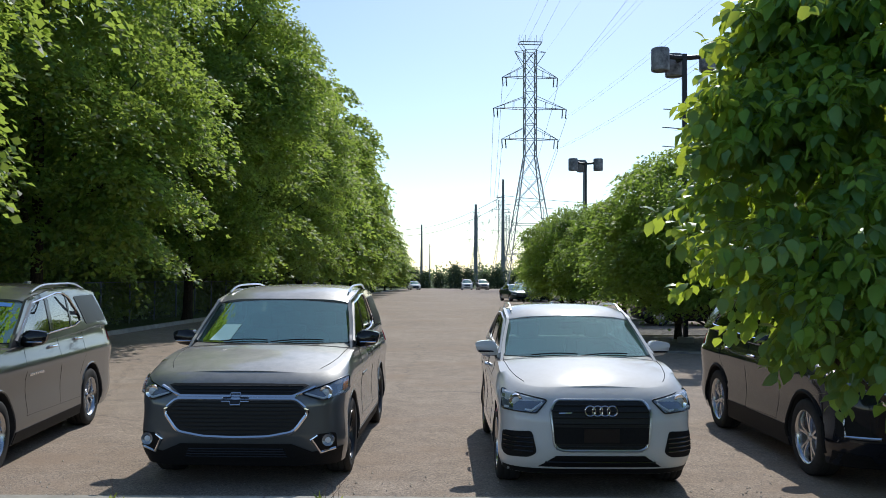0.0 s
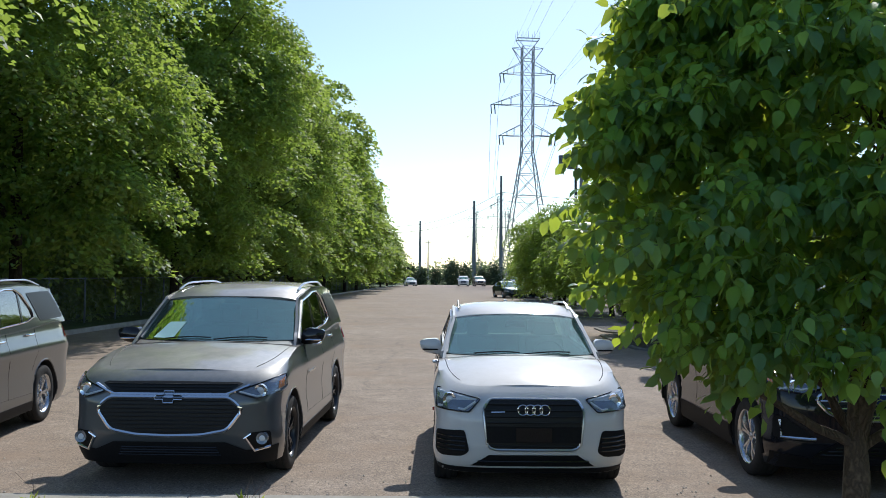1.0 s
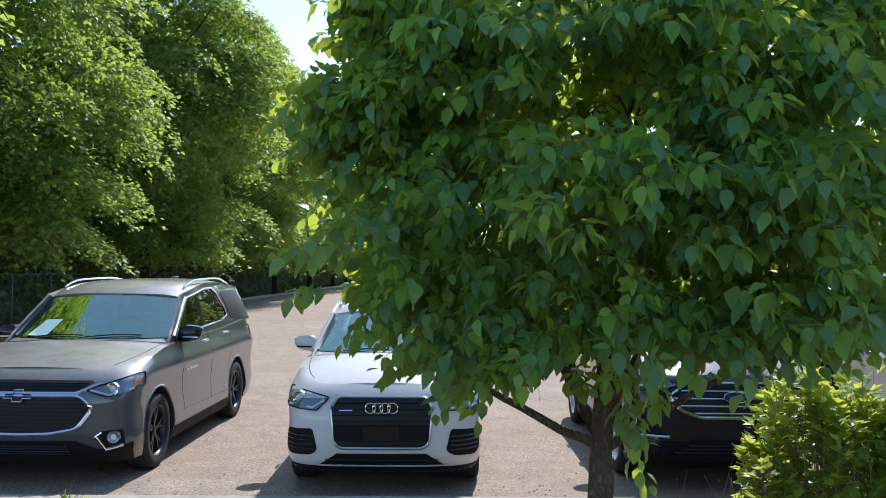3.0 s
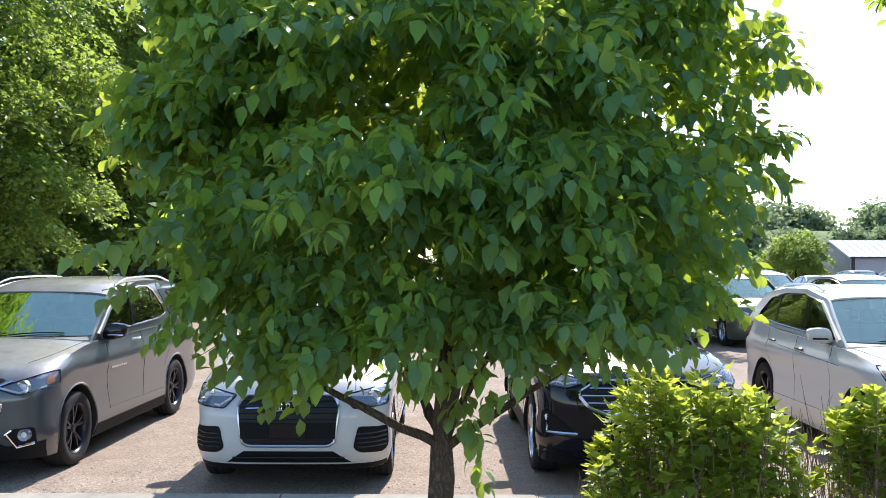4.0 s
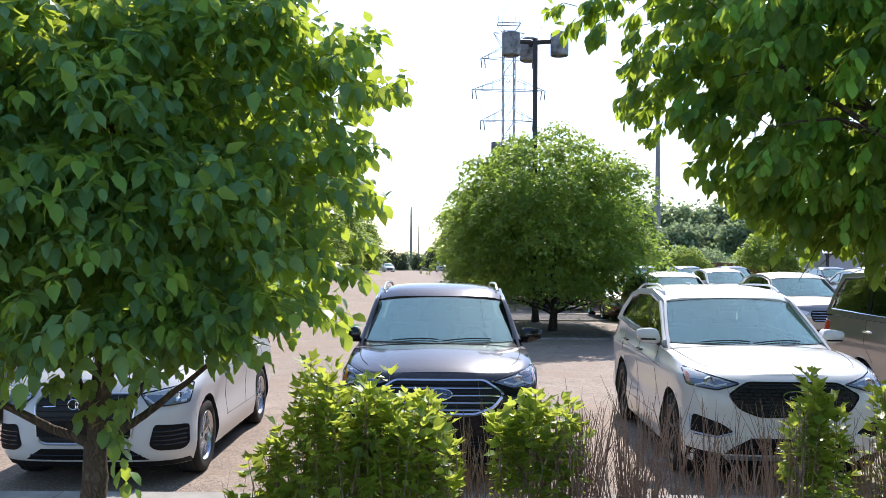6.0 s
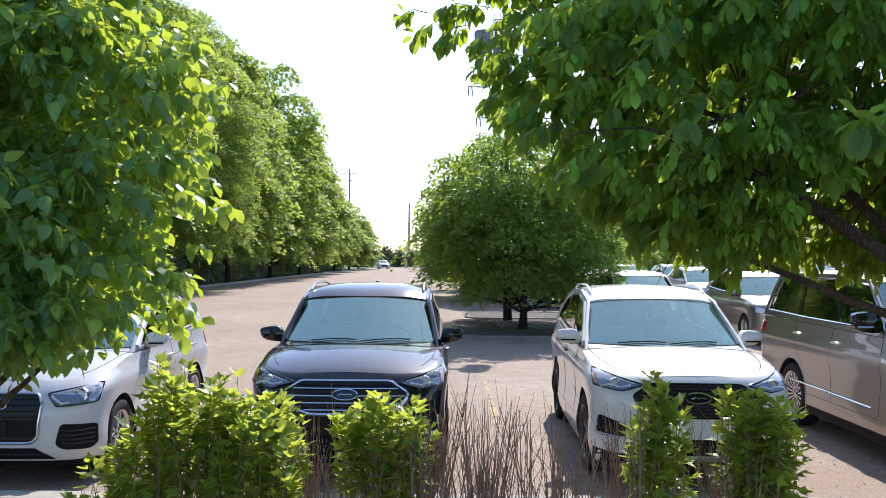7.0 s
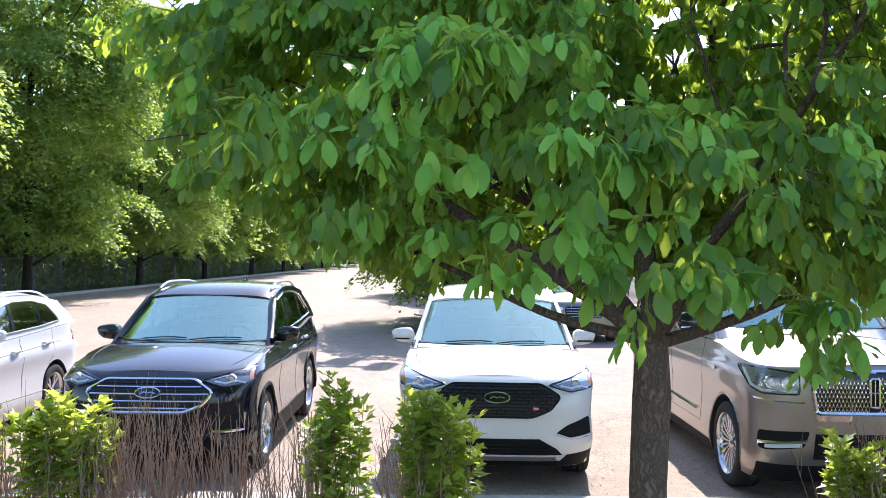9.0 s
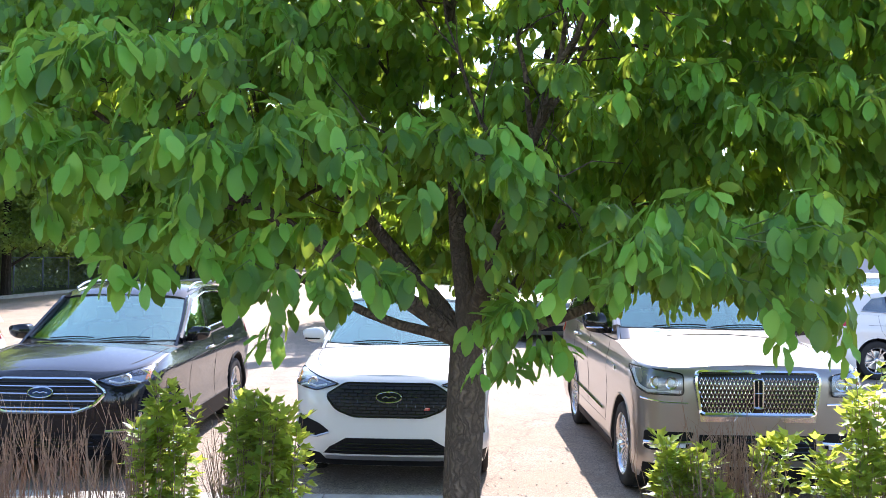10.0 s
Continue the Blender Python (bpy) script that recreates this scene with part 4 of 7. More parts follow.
def mirrors(car, sh, b, z, size, mat, reach, band=None):
    w, dp, h = size
    for s in (-1, 1):
        bm = bmesh.new()
        bmesh.ops.create_cube(bm, size=1)
        bmesh.ops.subdivide_edges(bm, edges=bm.edges[:], cuts=5, use_grid_fill=True)
        for v in bm.verts:
            x, y, q = v.co * 2
            k = (abs(x) ** 4 + abs(q) ** 4 + 0.0001) ** 0.25
            round_f = max(abs(x), abs(q)) / k
            depth = (1 - 0.45 * max(0.0, x) ** 2) * (1 if y > 0 else 1 - 0.35 * (q * q) - 0.25 * x * x)
            v.co = (x * round_f * w / 2 + 0.02 * q, y * dp / 2 * depth, q * round_f * h / 2 * (1 - 0.16 * x))
            v.co.x *= s
            v.co += Vector((s * (reach - w / 2), b, z))
        bmesh.ops.recalc_face_normals(bm, faces=bm.faces[:])
        mir = part("mirror", bm, mat, car, "", True, 60)
        bm = bmesh.new()
        tube(bm, [(s * (sh.house_u(b + 0.1, z) - 0.06), b + 0.06, z - h * 0.42), (s * (reach - w * 0.6), b + 0.02, z - h * 0.38)], [0.035, 0.03], 8)
        part("mirror_arm", bm, M_BLACK, mir)
        if band:
            bm = bmesh.new()
            tube(bm, [(s * (reach - w * (0.12 + 0.7 * q)), b - dp / 2 * (0.75 + 0.25 * math.sin(q * 3.14)), z - h * 0.22) for q in (0, 0.25, 0.5, 0.75, 1)], 0.010, 6)
            part("mirror_trim", bm, band, mir)


def bar(bm, pts, r, sides=6):
    return tube(bm, [Vector(p) for p in pts], r, sides)


def headrest_seat(bm, u, b, z0, zt, w):
    box(bm, (u - w / 2, b, z0), (u + w / 2, b + 0.14, zt - 0.2), 0.05)
    box(bm, (u - 0.13, b + 0.02, zt - 0.17), (u + 0.13, b + 0.12, zt), 0.04)
    for s in (-1, 1):
        bar(bm, [(u + s * 0.05, b + 0.07, zt - 0.22), (u + s * 0.05, b + 0.07, zt - 0.1)], 0.008)


def cabin_parts(car, sh, seat_mat, rows=2, top=None):
    z0 = 0.78
    cb, cz = sh.cowl
    top = top or cz + 0.30
    bm = bmesh.new()
    box(bm, (-sh.hw * 0.84, cb + 0.12, z0 - 0.1), (sh.hw * 0.84, cb + 0.62, cz - 0.04), 0.06)
    box(bm, (-0.55, cb + 0.45, cz - 0.05), (-0.15, cb + 0.72, cz + 0.015), 0.04)
    part("dashboard", bm, M_CABIN, car)
    bm = bmesh.new()
    c = Vector((0.38, cb + 0.80, cz - 0.06))
    tube(bm, [c + Vector((0.18 * math.cos(a), 0.05 * math.sin(a), 0.17 * math.sin(a))) for a in [2 * math.pi * i / 20 for i in range(20)]], 0.016, 6, False, True)
    box(bm, (c.x - 0.16, c.y - 0.01, c.z - 0.03), (c.x + 0.16, c.y + 0.02, c.z + 0.03), 0.01)
    part("steering_wheel", bm, M_CABIN, car)
    for i in range(rows):
        for u in (-0.4, 0.4):
            bm = bmesh.new()
            headrest_seat(bm, u, cb + 1.35 + 0.95 * i, z0 - 0.1, top - 0.03 * i, 0.46)
            part("seat", bm, seat_mat, car)
    bm = bmesh.new()
    p = sh.screen(0, 0.86, -0.06)
    box(bm, p - Vector((0.12, 0.01, 0.05)), p + Vector((0.12, 0.02, 0.025)), 0.02)
    part("rear_view_mirror", bm, M_CABIN, car)


def base_car(name, label, sh, paint, axles, tyre_r, arch_r, sil, dlo, pillars, m, group="", glass=None, side_glass=None, seat_mat=None, rows=2, cabin=None, trim=None, fine=1.0, rails=None, roof_mat=None, cladding=None, rear_glass=True, wipers=True, category="car", seams=True, handles=None, cabin_top=None, handle_z=None):
    """Body, roof, glass, pillars, cabin, seams and handles that every car has. Its front is added by its own function."""
    car = thing(name, label, category, group)
    cab = cabin or (sh.cowl[0] + 0.10, sh.back[0] - 0.25)
    body = body_mesh(sh, [(b, tyre_r + 0.01, arch_r) for b in axles], [paint, M_CABIN], cab, fine)
    body.parent = car
    step = 0.09 / fine
    # roof with rounded edges
    bm = bmesh.new()
    nb, nu = int(16 * fine), int(14 * fine)
    grid = []
    for i in range(nb + 1):
        q = i / nb
        row = []
        for k in range(nu + 1):
            p = -1 + 2 * k / nu
            b0 = sh.header[0] + sh.bow * 0.5 * p * p
            b = b0 + (sh.roof_end - b0) * q
            u = p * sh.house_u(b, sh.roofz(b) + 1)
            z = sh.roofz(b) + 0.03 * (1 - p * p) - 0.055 * abs(p) ** 6
            if i == 0:
                e = sh.screen(p, 1.0, 0.004)
                b, z = e.y, max(e.z, z - 0.03)
            row.append(bm.verts.new((u, b, z)))
        grid.append(row)
    for i in range(nb):
        for k in range(nu):
            bm.faces.new((grid[i][k], grid[i][k + 1], grid[i + 1][k + 1], grid[i + 1][k]))
    bmesh.ops.recalc_face_normals(bm, faces=bm.faces[:])
    r = bmesh.ops.extrude_face_region(bm, geom=bm.faces[:])
    for v in r["geom"]:
        if isinstance(v, bmesh.types.BMVert):
            v.co.z -= 0.035
    bmesh.ops.recalc_face_normals(bm, faces=bm.faces[:])
    part("roof", bm, roof_mat or paint, car)
    # windscreen with its dark edge
    sc = lambda x, y, d: sh.screen(x, y, d)
    part("windscreen", patch([(-0.97, 0.02), (0.97, 0.02), (0.97, 0.98), (-0.97, 0.98)], sc, 0.004, 0.006, 0.12 / fine), glass or M_GLASS, car)
    o = [(-1.0, 0.0), (1.0, 0.0), (1.0, 1.0), (-1.0, 1.0)]
    part("windscreen_edge", patch(ring(o, [(-0.955, 0.055), (0.955, 0.055), (0.95, 0.965), (-0.95, 0.965)]), sc, 0.0, 0.006, 0.12 / fine), M_BLACK, car)
    for s in (-1, 1):
        hs = lambda x, y, d, s=s: sh.on_house(x, y, d, s)
        part("window_frame", patch(ring(sil, dlo), hs, 0.0, 0.03, step), paint, car)
        a = [sh.screen(s * 1.0, q, -0.005) for q in (0, 0.2, 0.4, 0.6, 0.8, 1.0)]
        bm = bmesh.new()
        tube(bm, [p + Vector((0, 0.02, 0)) for p in a], [0.05, 0.042, 0.038, 0.036, 0.036, 0.03], 8)
        part("front_pillar", bm, paint, car)
        # side glass cut by the door pillars
        cuts = [min(p[0] for p in dlo) - 0.1] + [(p[0] + p[1]) / 2 for p in pillars] + [max(p[0] for p in dlo) + 0.1]
        for i in range(len(cuts) - 1):
            bmw = fill2d([dlo], 5)
            for x, sg in ((cuts[i], -1), (cuts[i + 1], 1)):
                bmesh.ops.bisect_plane(bmw, geom=bmw.verts[:] + bmw.edges[:] + bmw.faces[:], plane_co=(x, 0, 0), plane_no=(sg, 0, 0), clear_outer=True)
            polys = [[(v.co.x, v.co.y) for v in f.verts] for f in bmw.faces]
            bmw.free()
            if polys:
                gm = side_glass[min(i, len(side_glass) - 1)] if side_glass else M_TINT
                part("side_window", patch(polys, hs, -0.006, 0.005, step), gm, car)
        for b0, b1 in pillars:
            bmw = fill2d([dlo], 5)
            bmesh.ops.bisect_plane(bmw, geom=bmw.verts[:] + bmw.edges[:] + bmw.faces[:], plane_co=(b0, 0, 0), plane_no=(-1, 0, 0), clear_outer=True)
            bmesh.ops.bisect_plane(bmw, geom=bmw.verts[:] + bmw.edges[:] + bmw.faces[:], plane_co=(b1, 0, 0), plane_no=(1, 0, 0), clear_outer=True)
            polys = [[(v.co.x, v.co.y) for v in f.verts] for f in bmw.faces]
            bmw.free()
            if polys:
                part("door_pillar", patch(polys, hs, 0.0, 0.03, step), M_GLOSS_BLACK, car)
        if trim:
            n = len(dlo)
            bm = bmesh.new()
            loop = []
            for i in range(n):
                x0, y0 = dlo[i]
                x1, y1 = dlo[(i + 1) % n]
                for q in (0, 0.33, 0.66):
                    loop.append(sh.on_house(x0 + (x1 - x0) * q, y0 + (y1 - y0) * q, 0.004, s))
            tube(bm, loop, 0.011, 5, False, True)
            part("window_trim", bm, trim, car)
        if seams:
            for pts in seams:
                bm = bmesh.new()
                line = []
                for (x0, y0), (x1, y1) in zip(pts, pts[1:]):
                    for q in (0, 0.25, 0.5, 0.75):
                        line.append(sh.on_side(x0 + (x1 - x0) * q, y0 + (y1 - y0) * q, -0.001, s))
                line.append(sh.on_side(*pts[-1], -0.001, s))
                tube(bm, line, 0.0032, 4)
                part("door_seam", bm, M_BLACK, car)
        for hb, hz in handles or ():
            bm = bmesh.new()
            tube(bm, [sh.on_side(hb + dx, hz, o, s) for dx, o in ((-0.1, 0.004), (-0.085, 0.03), (0, 0.036), (0.085, 0.03), (0.1, 0.004))], [0.012, 0.015, 0.016, 0.015, 0.012], 8)
            part("door_handle", bm, trim or paint, car)
        if cladding:
            zc, mat, arch_mat = cladding
            b0, b1 = axles[0] + arch_r * 0.97, axles[1] - arch_r * 0.97
            sd = lambda x, y, d, s=s: sh.on_side(x, y, d, s)
            part("sill_cladding", patch([(b0, sh.sill + 0.005), (b1, sh.sill + 0.005), (b1 - 0.05, zc), (b0 + 0.05, zc)], sd, 0.008, 0.02, 0.25), mat, car)
            for b in axles:
                bm = bmesh.new()
                line = [sh.on_side(b + (arch_r + 0.012) * math.cos(a), tyre_r + 0.01 + (arch_r + 0.012) * math.sin(a), -0.004, s) for a in [math.pi * (-0.06 + 1.12 * i / 18) for i in range(19)]]
                tube(bm, line, 0.022 if arch_mat is M_BLACK else 0.012, 6)
                part("arch_trim", bm, arch_mat, car)
        if rails:
            bm = bmesh.new()
            line = []
            for q in [i / 12 for i in range(13)]:
                b = rails[0] + (rails[1] - rails[0]) * q
                lift = 0.035 * min(1.0, 5 * q, 5 * (1 - q))
                line.append(Vector((s * (sh.house_u(b, 9) - 0.07), b, sh.roofz(b) - 0.005 + lift)))
            tube(bm, line, 0.013, 6)
            part("roof_rail", bm, rails[2], car)
        # rear lamp
        td = lambda x, y, d, s=s: sh.on_side(x, y, d, s)
        part("rear_lamp", patch([(sh.L - 0.40, sh.top(sh.L - 0.4) - 0.22), (sh.L - 0.16, sh.top(sh.L - 0.3) - 0.20), (sh.L - 0.14, sh.top(sh.L - 0.3) - 0.05), (sh.L - 0.36, sh.top(sh.L - 0.4) - 0.08)], td, 0.008, 0.02, 0.06), M_RED, car)
    # tail: from the roof's end down to the body
    bm = bmesh.new()
    e0, z0 = sh.roof_end, sh.roofz(sh.roof_end)
    rows2 = []
    for q in (0, 0.15, 0.5, 1.0):
        b = e0 + (sh.back[0] - e0) * q
        z = z0 + (sh.back[1] - z0) * q
        row = []
        for k in range(9):
            p = -1 + k / 4
            u = p * (sh.house_u(min(b, sh.L - 0.1), z) - 0.05)
            row.append(bm.verts.new((u, b - 0.06 - 0.12 * p * p, z + 0.025 * (1 - p * p) * (1 - q))))
        rows2.append(row)
    for a, b in zip(rows2, rows2[1:]):
        for k in range(8):
            bm.faces.new((a[k], a[k + 1], b[k + 1], b[k]))
    bmesh.ops.recalc_face_normals(bm, faces=bm.faces[:])
    part("tailgate", bm, roof_mat or paint, car)

    def tail_at(p, q, d):
        b, z = e0 + (sh.back[0] - e0) * q, z0 + (sh.back[1] - z0) * q
        return Vector((p * (sh.house_u(min(b, sh.L - 0.1), z) - 0.05), b - 0.06 - 0.12 * p * p + d, z + 0.025 * (1 - p * p) * (1 - q) + d * 0.4))

    part("rear_window", patch([(-0.8, 0.16), (0.8, 0.16), (0.8, 0.8), (-0.8, 0.8)], tail_at, 0.012, 0.005, 0.2), M_GLOSS_BLACK, car)
    cabin_parts(car, sh, seat_mat or M_SEAT, rows, cabin_top)
    if wipers:
        for x0, x1 in ((-0.62, -0.02), (0.02, 0.66)):
            bm = bmesh.new()
            tube(bm, [sh.screen(x0 + (x1 - x0) * q, 0.035 + 0.05 * math.sin(q * 2.4), 0.02) for q in (0, 0.25, 0.5, 0.75, 1)], 0.0065, 5)
            part("wiper", bm, M_BLACK, car)

    def cowl_at(x, y, d):
        a = sh.screen(x, 0.0, d)
        k = min(1.0, max(0.0, -y / 0.1))
        b = a.y - 0.13
        return a.lerp(Vector((a.x, b, sh.ztop(abs(a.x), b) + d)), k)

    cw = [(-0.98, -0.10), (0.98, -0.10), (0.98, 0.01), (-0.98, 0.01)]
    part("cowl_panel", patch(cw, cowl_at, 0.004, 0.03, 0.1), paint, car)
    for s in (-1, 1):
        bm = bmesh.new()
        b0, b1 = sh.cowl[0] + 0.06, 0.42
        line = []
        for q in [i / 10 for i in range(11)]:
            b = b0 + (b1 - b0) * q
            u = sh.hw * (0.87 - 0.05 * q - 0.10 * q**4)
            line.append(Vector((s * u, b, sh.ztop(u, b) + 0.001)))
        tube(bm, line, 0.0032, 4)
        part("hood_seam", bm, M_BLACK, car)
    bm = bmesh.new()
    fb = sh.roof_end - 0.45
    box(bm, (-0.02, fb - 0.08, sh.roofz(fb) + 0.02), (0.02, fb + 0.08, sh.roofz(fb) + 0.05), 0.008)
    for v in bm.verts:
        if v.co.z > sh.roofz(fb) + 0.035:
            v.co.y += 0.04
            v.co.z += 0.03
    part("antenna_fin", bm, paint, car)
    car.matrix_basis = m
    return car

SH_LONG = Shell(5.19, 2.0, [(0.2, 0.14), (0.35, 0.05), (0.55, 0.0), (0.78, 0.0), (0.88, 0.03), (0.96, 0.10), (1.02, 0.2), (1.10, 0.42)],
                    [(0.2, 0.2), (0.5, 0.03), (0.9, 0.0), (1.3, 0.12)],
                    [(0, 0.945), (0.3, 1.04), (0.8, 1.135), (1.3, 1.20), (1.8, 1.22), (3.5, 1.25), (4.6, 1.30), (5.19, 1.26)],
                    [(0.2, 0.955), (0.40, 0.994), (0.50, 0.989), (0.70, 0.974), (0.88, 0.986), (0.98, 1.0), (1.05, 0.984), (1.14, 0.955), (1.25, 0.93), (1.4, 0.92)],
                    [(0, 0.035), (0.5, 0.06), (1.2, 0.07), (1.5, 0.05), (2.0, 0.0), (5.2, 0.0)],
                    0.21, (0.66, 4.3), (0.45, 3.4), (1.36, 1.255), (2.16, 1.69), ((2.16, 1.73), (2.8, 1.845), (3.8, 1.86), (4.78, 1.79)), 0.79, 0.905, (5.02, 1.27), 0.24)
SH_SMALL = Shell(4.39, 1.83, [(0.2, 0.14), (0.33, 0.04), (0.5, 0.0), (0.68, 0.0), (0.78, 0.03), (0.86, 0.09), (0.92, 0.19), (1.0, 0.42)],
                [(0.2, 0.2), (0.5, 0.03), (0.9, 0.0), (1.2, 0.12)],
                [(0, 0.84), (0.3, 0.945), (0.8, 1.055), (1.2, 1.11), (1.7, 1.12), (3.0, 1.16), (4.0, 1.20), (4.39, 1.15)],
                [(0.2, 0.955), (0.38, 0.994), (0.47, 0.988), (0.64, 0.973), (0.80, 0.986), (0.89, 1.0), (0.96, 0.980), (1.04, 0.950), (1.15, 0.93), (1.3, 0.91)],
                [(0, 0.03), (0.5, 0.07), (1.1, 0.08), (1.4, 0.05), (1.8, 0.0), (4.4, 0.0)],
                0.20, (0.66, 3.9), (0.5, 3.2), (1.22, 1.155), (2.02, 1.53), ((2.02, 1.56), (2.6, 1.65), (3.2, 1.64), (4.0, 1.52)), 0.77, 0.90, (4.25, 1.2), 0.24)
SH_MID = Shell(4.80, 1.93, [(0.2, 0.14), (0.35, 0.04), (0.5, 0.0), (0.75, 0.0), (0.90, 0.03), (0.99, 0.10), (1.05, 0.2), (1.13, 0.44)],
                [(0.2, 0.2), (0.5, 0.03), (0.9, 0.0), (1.3, 0.15)],
                [(0, 0.955), (0.3, 1.045), (0.8, 1.13), (1.25, 1.17), (1.8, 1.19), (3.4, 1.24), (4.3, 1.30), (4.8, 1.24)],
                [(0.2, 0.955), (0.42, 0.996), (0.50, 0.990), (0.66, 0.972), (0.84, 0.982), (0.96, 0.998), (1.02, 1.0), (1.08, 0.968), (1.25, 0.93), (1.4, 0.91)],
                [(0, 0.035), (0.5, 0.065), (1.1, 0.08), (1.4, 0.05), (1.9, 0.0), (4.8, 0.0)],
                0.21, (0.70, 3.7), (0.5, 3.2), (1.24, 1.225), (2.10, 1.66), ((2.10, 1.70), (2.7, 1.80), (3.5, 1.79), (4.4, 1.68)), 0.77, 0.90, (4.68, 1.27), 0.25)
SH_LARGE = Shell(5.33, 2.03, [(0.2, 0.12), (0.35, 0.03), (0.55, 0.0), (0.85, 0.0), (1.15, 0.01), (1.25, 0.05), (1.31, 0.15), (1.37, 0.4)],
                [(0.2, 0.2), (0.5, 0.03), (1.0, 0.0), (1.4, 0.05)],
                [(0, 1.19), (0.2, 1.24), (0.8, 1.30), (1.35, 1.35), (1.9, 1.35), (3.5, 1.36), (4.8, 1.37), (5.33, 1.34)],
                [(0.2, 0.96), (0.42, 0.992), (0.55, 0.985), (0.82, 0.982), (1.02, 0.998), (1.12, 0.996), (1.25, 0.966), (1.4, 0.945)],
                [(0, 0.07), (0.5, 0.09), (1.2, 0.10), (1.5, 0.06), (2.0, 0.0), (5.3, 0.0)],
                0.24, (0.60, 4.2), (0.35, 4.0), (1.42, 1.47), (2.10, 1.93), ((2.10, 1.97), (2.8, 2.02), (4.0, 2.02), (5.0, 1.97)), 0.82, 0.925, (5.26, 1.37), 0.18)


# paints
M_PRIVACY = material("privacy_glass", (0.035, 0.038, 0.04), 0.35, spec=0.1)
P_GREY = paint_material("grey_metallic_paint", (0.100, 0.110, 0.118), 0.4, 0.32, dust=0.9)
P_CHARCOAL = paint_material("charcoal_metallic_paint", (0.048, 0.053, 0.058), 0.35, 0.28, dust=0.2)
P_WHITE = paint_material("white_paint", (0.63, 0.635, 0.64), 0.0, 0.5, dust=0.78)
P_PEARL = paint_material("pearl_white_paint", (0.72, 0.715, 0.69), 0.0, 0.5, dust=0.40)
P_BLACK = paint_material("black_blue_paint", (0.007, 0.009, 0.014), 0.0, 0.18, dust=0.05, coat=0.7)
P_SILVER = paint_material("warm_silver_paint", (0.33, 0.30, 0.275), 0.8, 0.33, dust=0.25)
P_BROWN = paint_material("brown_paint", (0.10, 0.045, 0.03), 0.5, 0.3, dust=0.15)
# a light-coloured car: shade and green reflection are put into this olive-grey
P_GREEN_SHADE = paint_material("pale_paint_in_green_shade", (0.15, 0.15, 0.115), 0.6, 0.33, dust=0.25)
P_RED = paint_material("dark_red_paint", (0.22, 0.015, 0.018), 0.2, 0.3, dust=0.1)
P_TEAL = paint_material("dark_teal_paint", (0.01, 0.05, 0.055), 0.4, 0.3, dust=0.12)


def slats(polys, surf, zs, u_of, r, mat, car, name="grille_slat", out=0.012):
    """Bars across a grille: at each height from -u to u."""
    for z in zs:
        u = u_of(z)
        bm = bmesh.new()
        n = 14
        tube(bm, [surf(-u + 2 * u * i / n, z, out) for i in range(n + 1)], r, 6)
        part(name, bm, mat, car)


def half_width(poly):
    """How wide a symmetric outline is at a height."""

    def f(z):
        best = 0.0
        n = len(poly)
        for i in range(n):
            (x0, y0), (x1, y1) = poly[i], poly[(i + 1) % n]
            if (y0 - z) * (y1 - z) <= 0 and abs(y1 - y0) > 1e-6:
                best = max(best, abs(x0 + (x1 - x0) * (z - y0) / (y1 - y0)))
        return best

    return f


def head_lamp(car, sh, poly, s, lens_at, amber=None, bar_pts=None, housing=None, tubes=()):
    """A sunk housing with bowl and bright strips behind a clear lens."""
    f = lambda x, y, d: sh.on_front(x * s, y, d)
    base = part("head_lamp", patch(poly, f, 0.006, 0.02, 0.05), housing or M_LAMP_DARK, car)
    outline_tube(base, f, poly, 0.007, M_GLOSS_BLACK, "lamp_rim", 0.018)
    part("lens", patch(inset(poly, 0.004), f, 0.028, 0.004, 0.05), M_LENS, base)
    for u, z, r in lens_at:
        bm = bmesh.new()
        c = sh.on_front(u * s, z, 0.0)
        lathe(bm, [(0, -0.008), (r * 0.8, -0.010), (r, -0.018), (r * 1.12, -0.020), (r * 1.2, 0.015)], 20, "y", Matrix.Translation(c))
        part("projector", bm, M_CHROME, base)
        bm = bmesh.new()
        bmesh.ops.create_uvsphere(bm, u_segments=14, v_segments=8, radius=r * 0.7, matrix=Matrix.Translation(c - Vector((0, 0.006, 0))) @ Matrix.Diagonal((1, 0.3, 1, 1)))
        part("projector_lens", bm, M_BULB, base)
    for pts, r in tubes:
        bm = bmesh.new()
        tube(bm, [sh.on_front(u * s, z, 0.014) for u, z in pts], r, 6)
        part("light_strip", bm, M_LAMP_BOWL, base)
    if amber:
        part("amber_marker", patch(amber, f, 0.016, 0.012, 0.05), M_AMBER, base)
    return base


def outline_tube(car, surf, poly, r, mat, name, out=0.008, closed=True):
    bm = bmesh.new()
    n = len(poly)
    pts = []
    for i in range(n if closed else n - 1):
        (x0, y0), (x1, y1) = poly[i], poly[(i + 1) % n]
        m = max(1, int(math.hypot(x1 - x0, y1 - y0) / 0.08))
        pts += [surf(x0 + (x1 - x0) * k / m, y0 + (y1 - y0) * k / m, out) for k in range(m)]
    if not closed:
        pts.append(surf(*poly[-1], out))
    tube(bm, pts, r, 6, True, closed)
    return part(name, bm, mat, car)


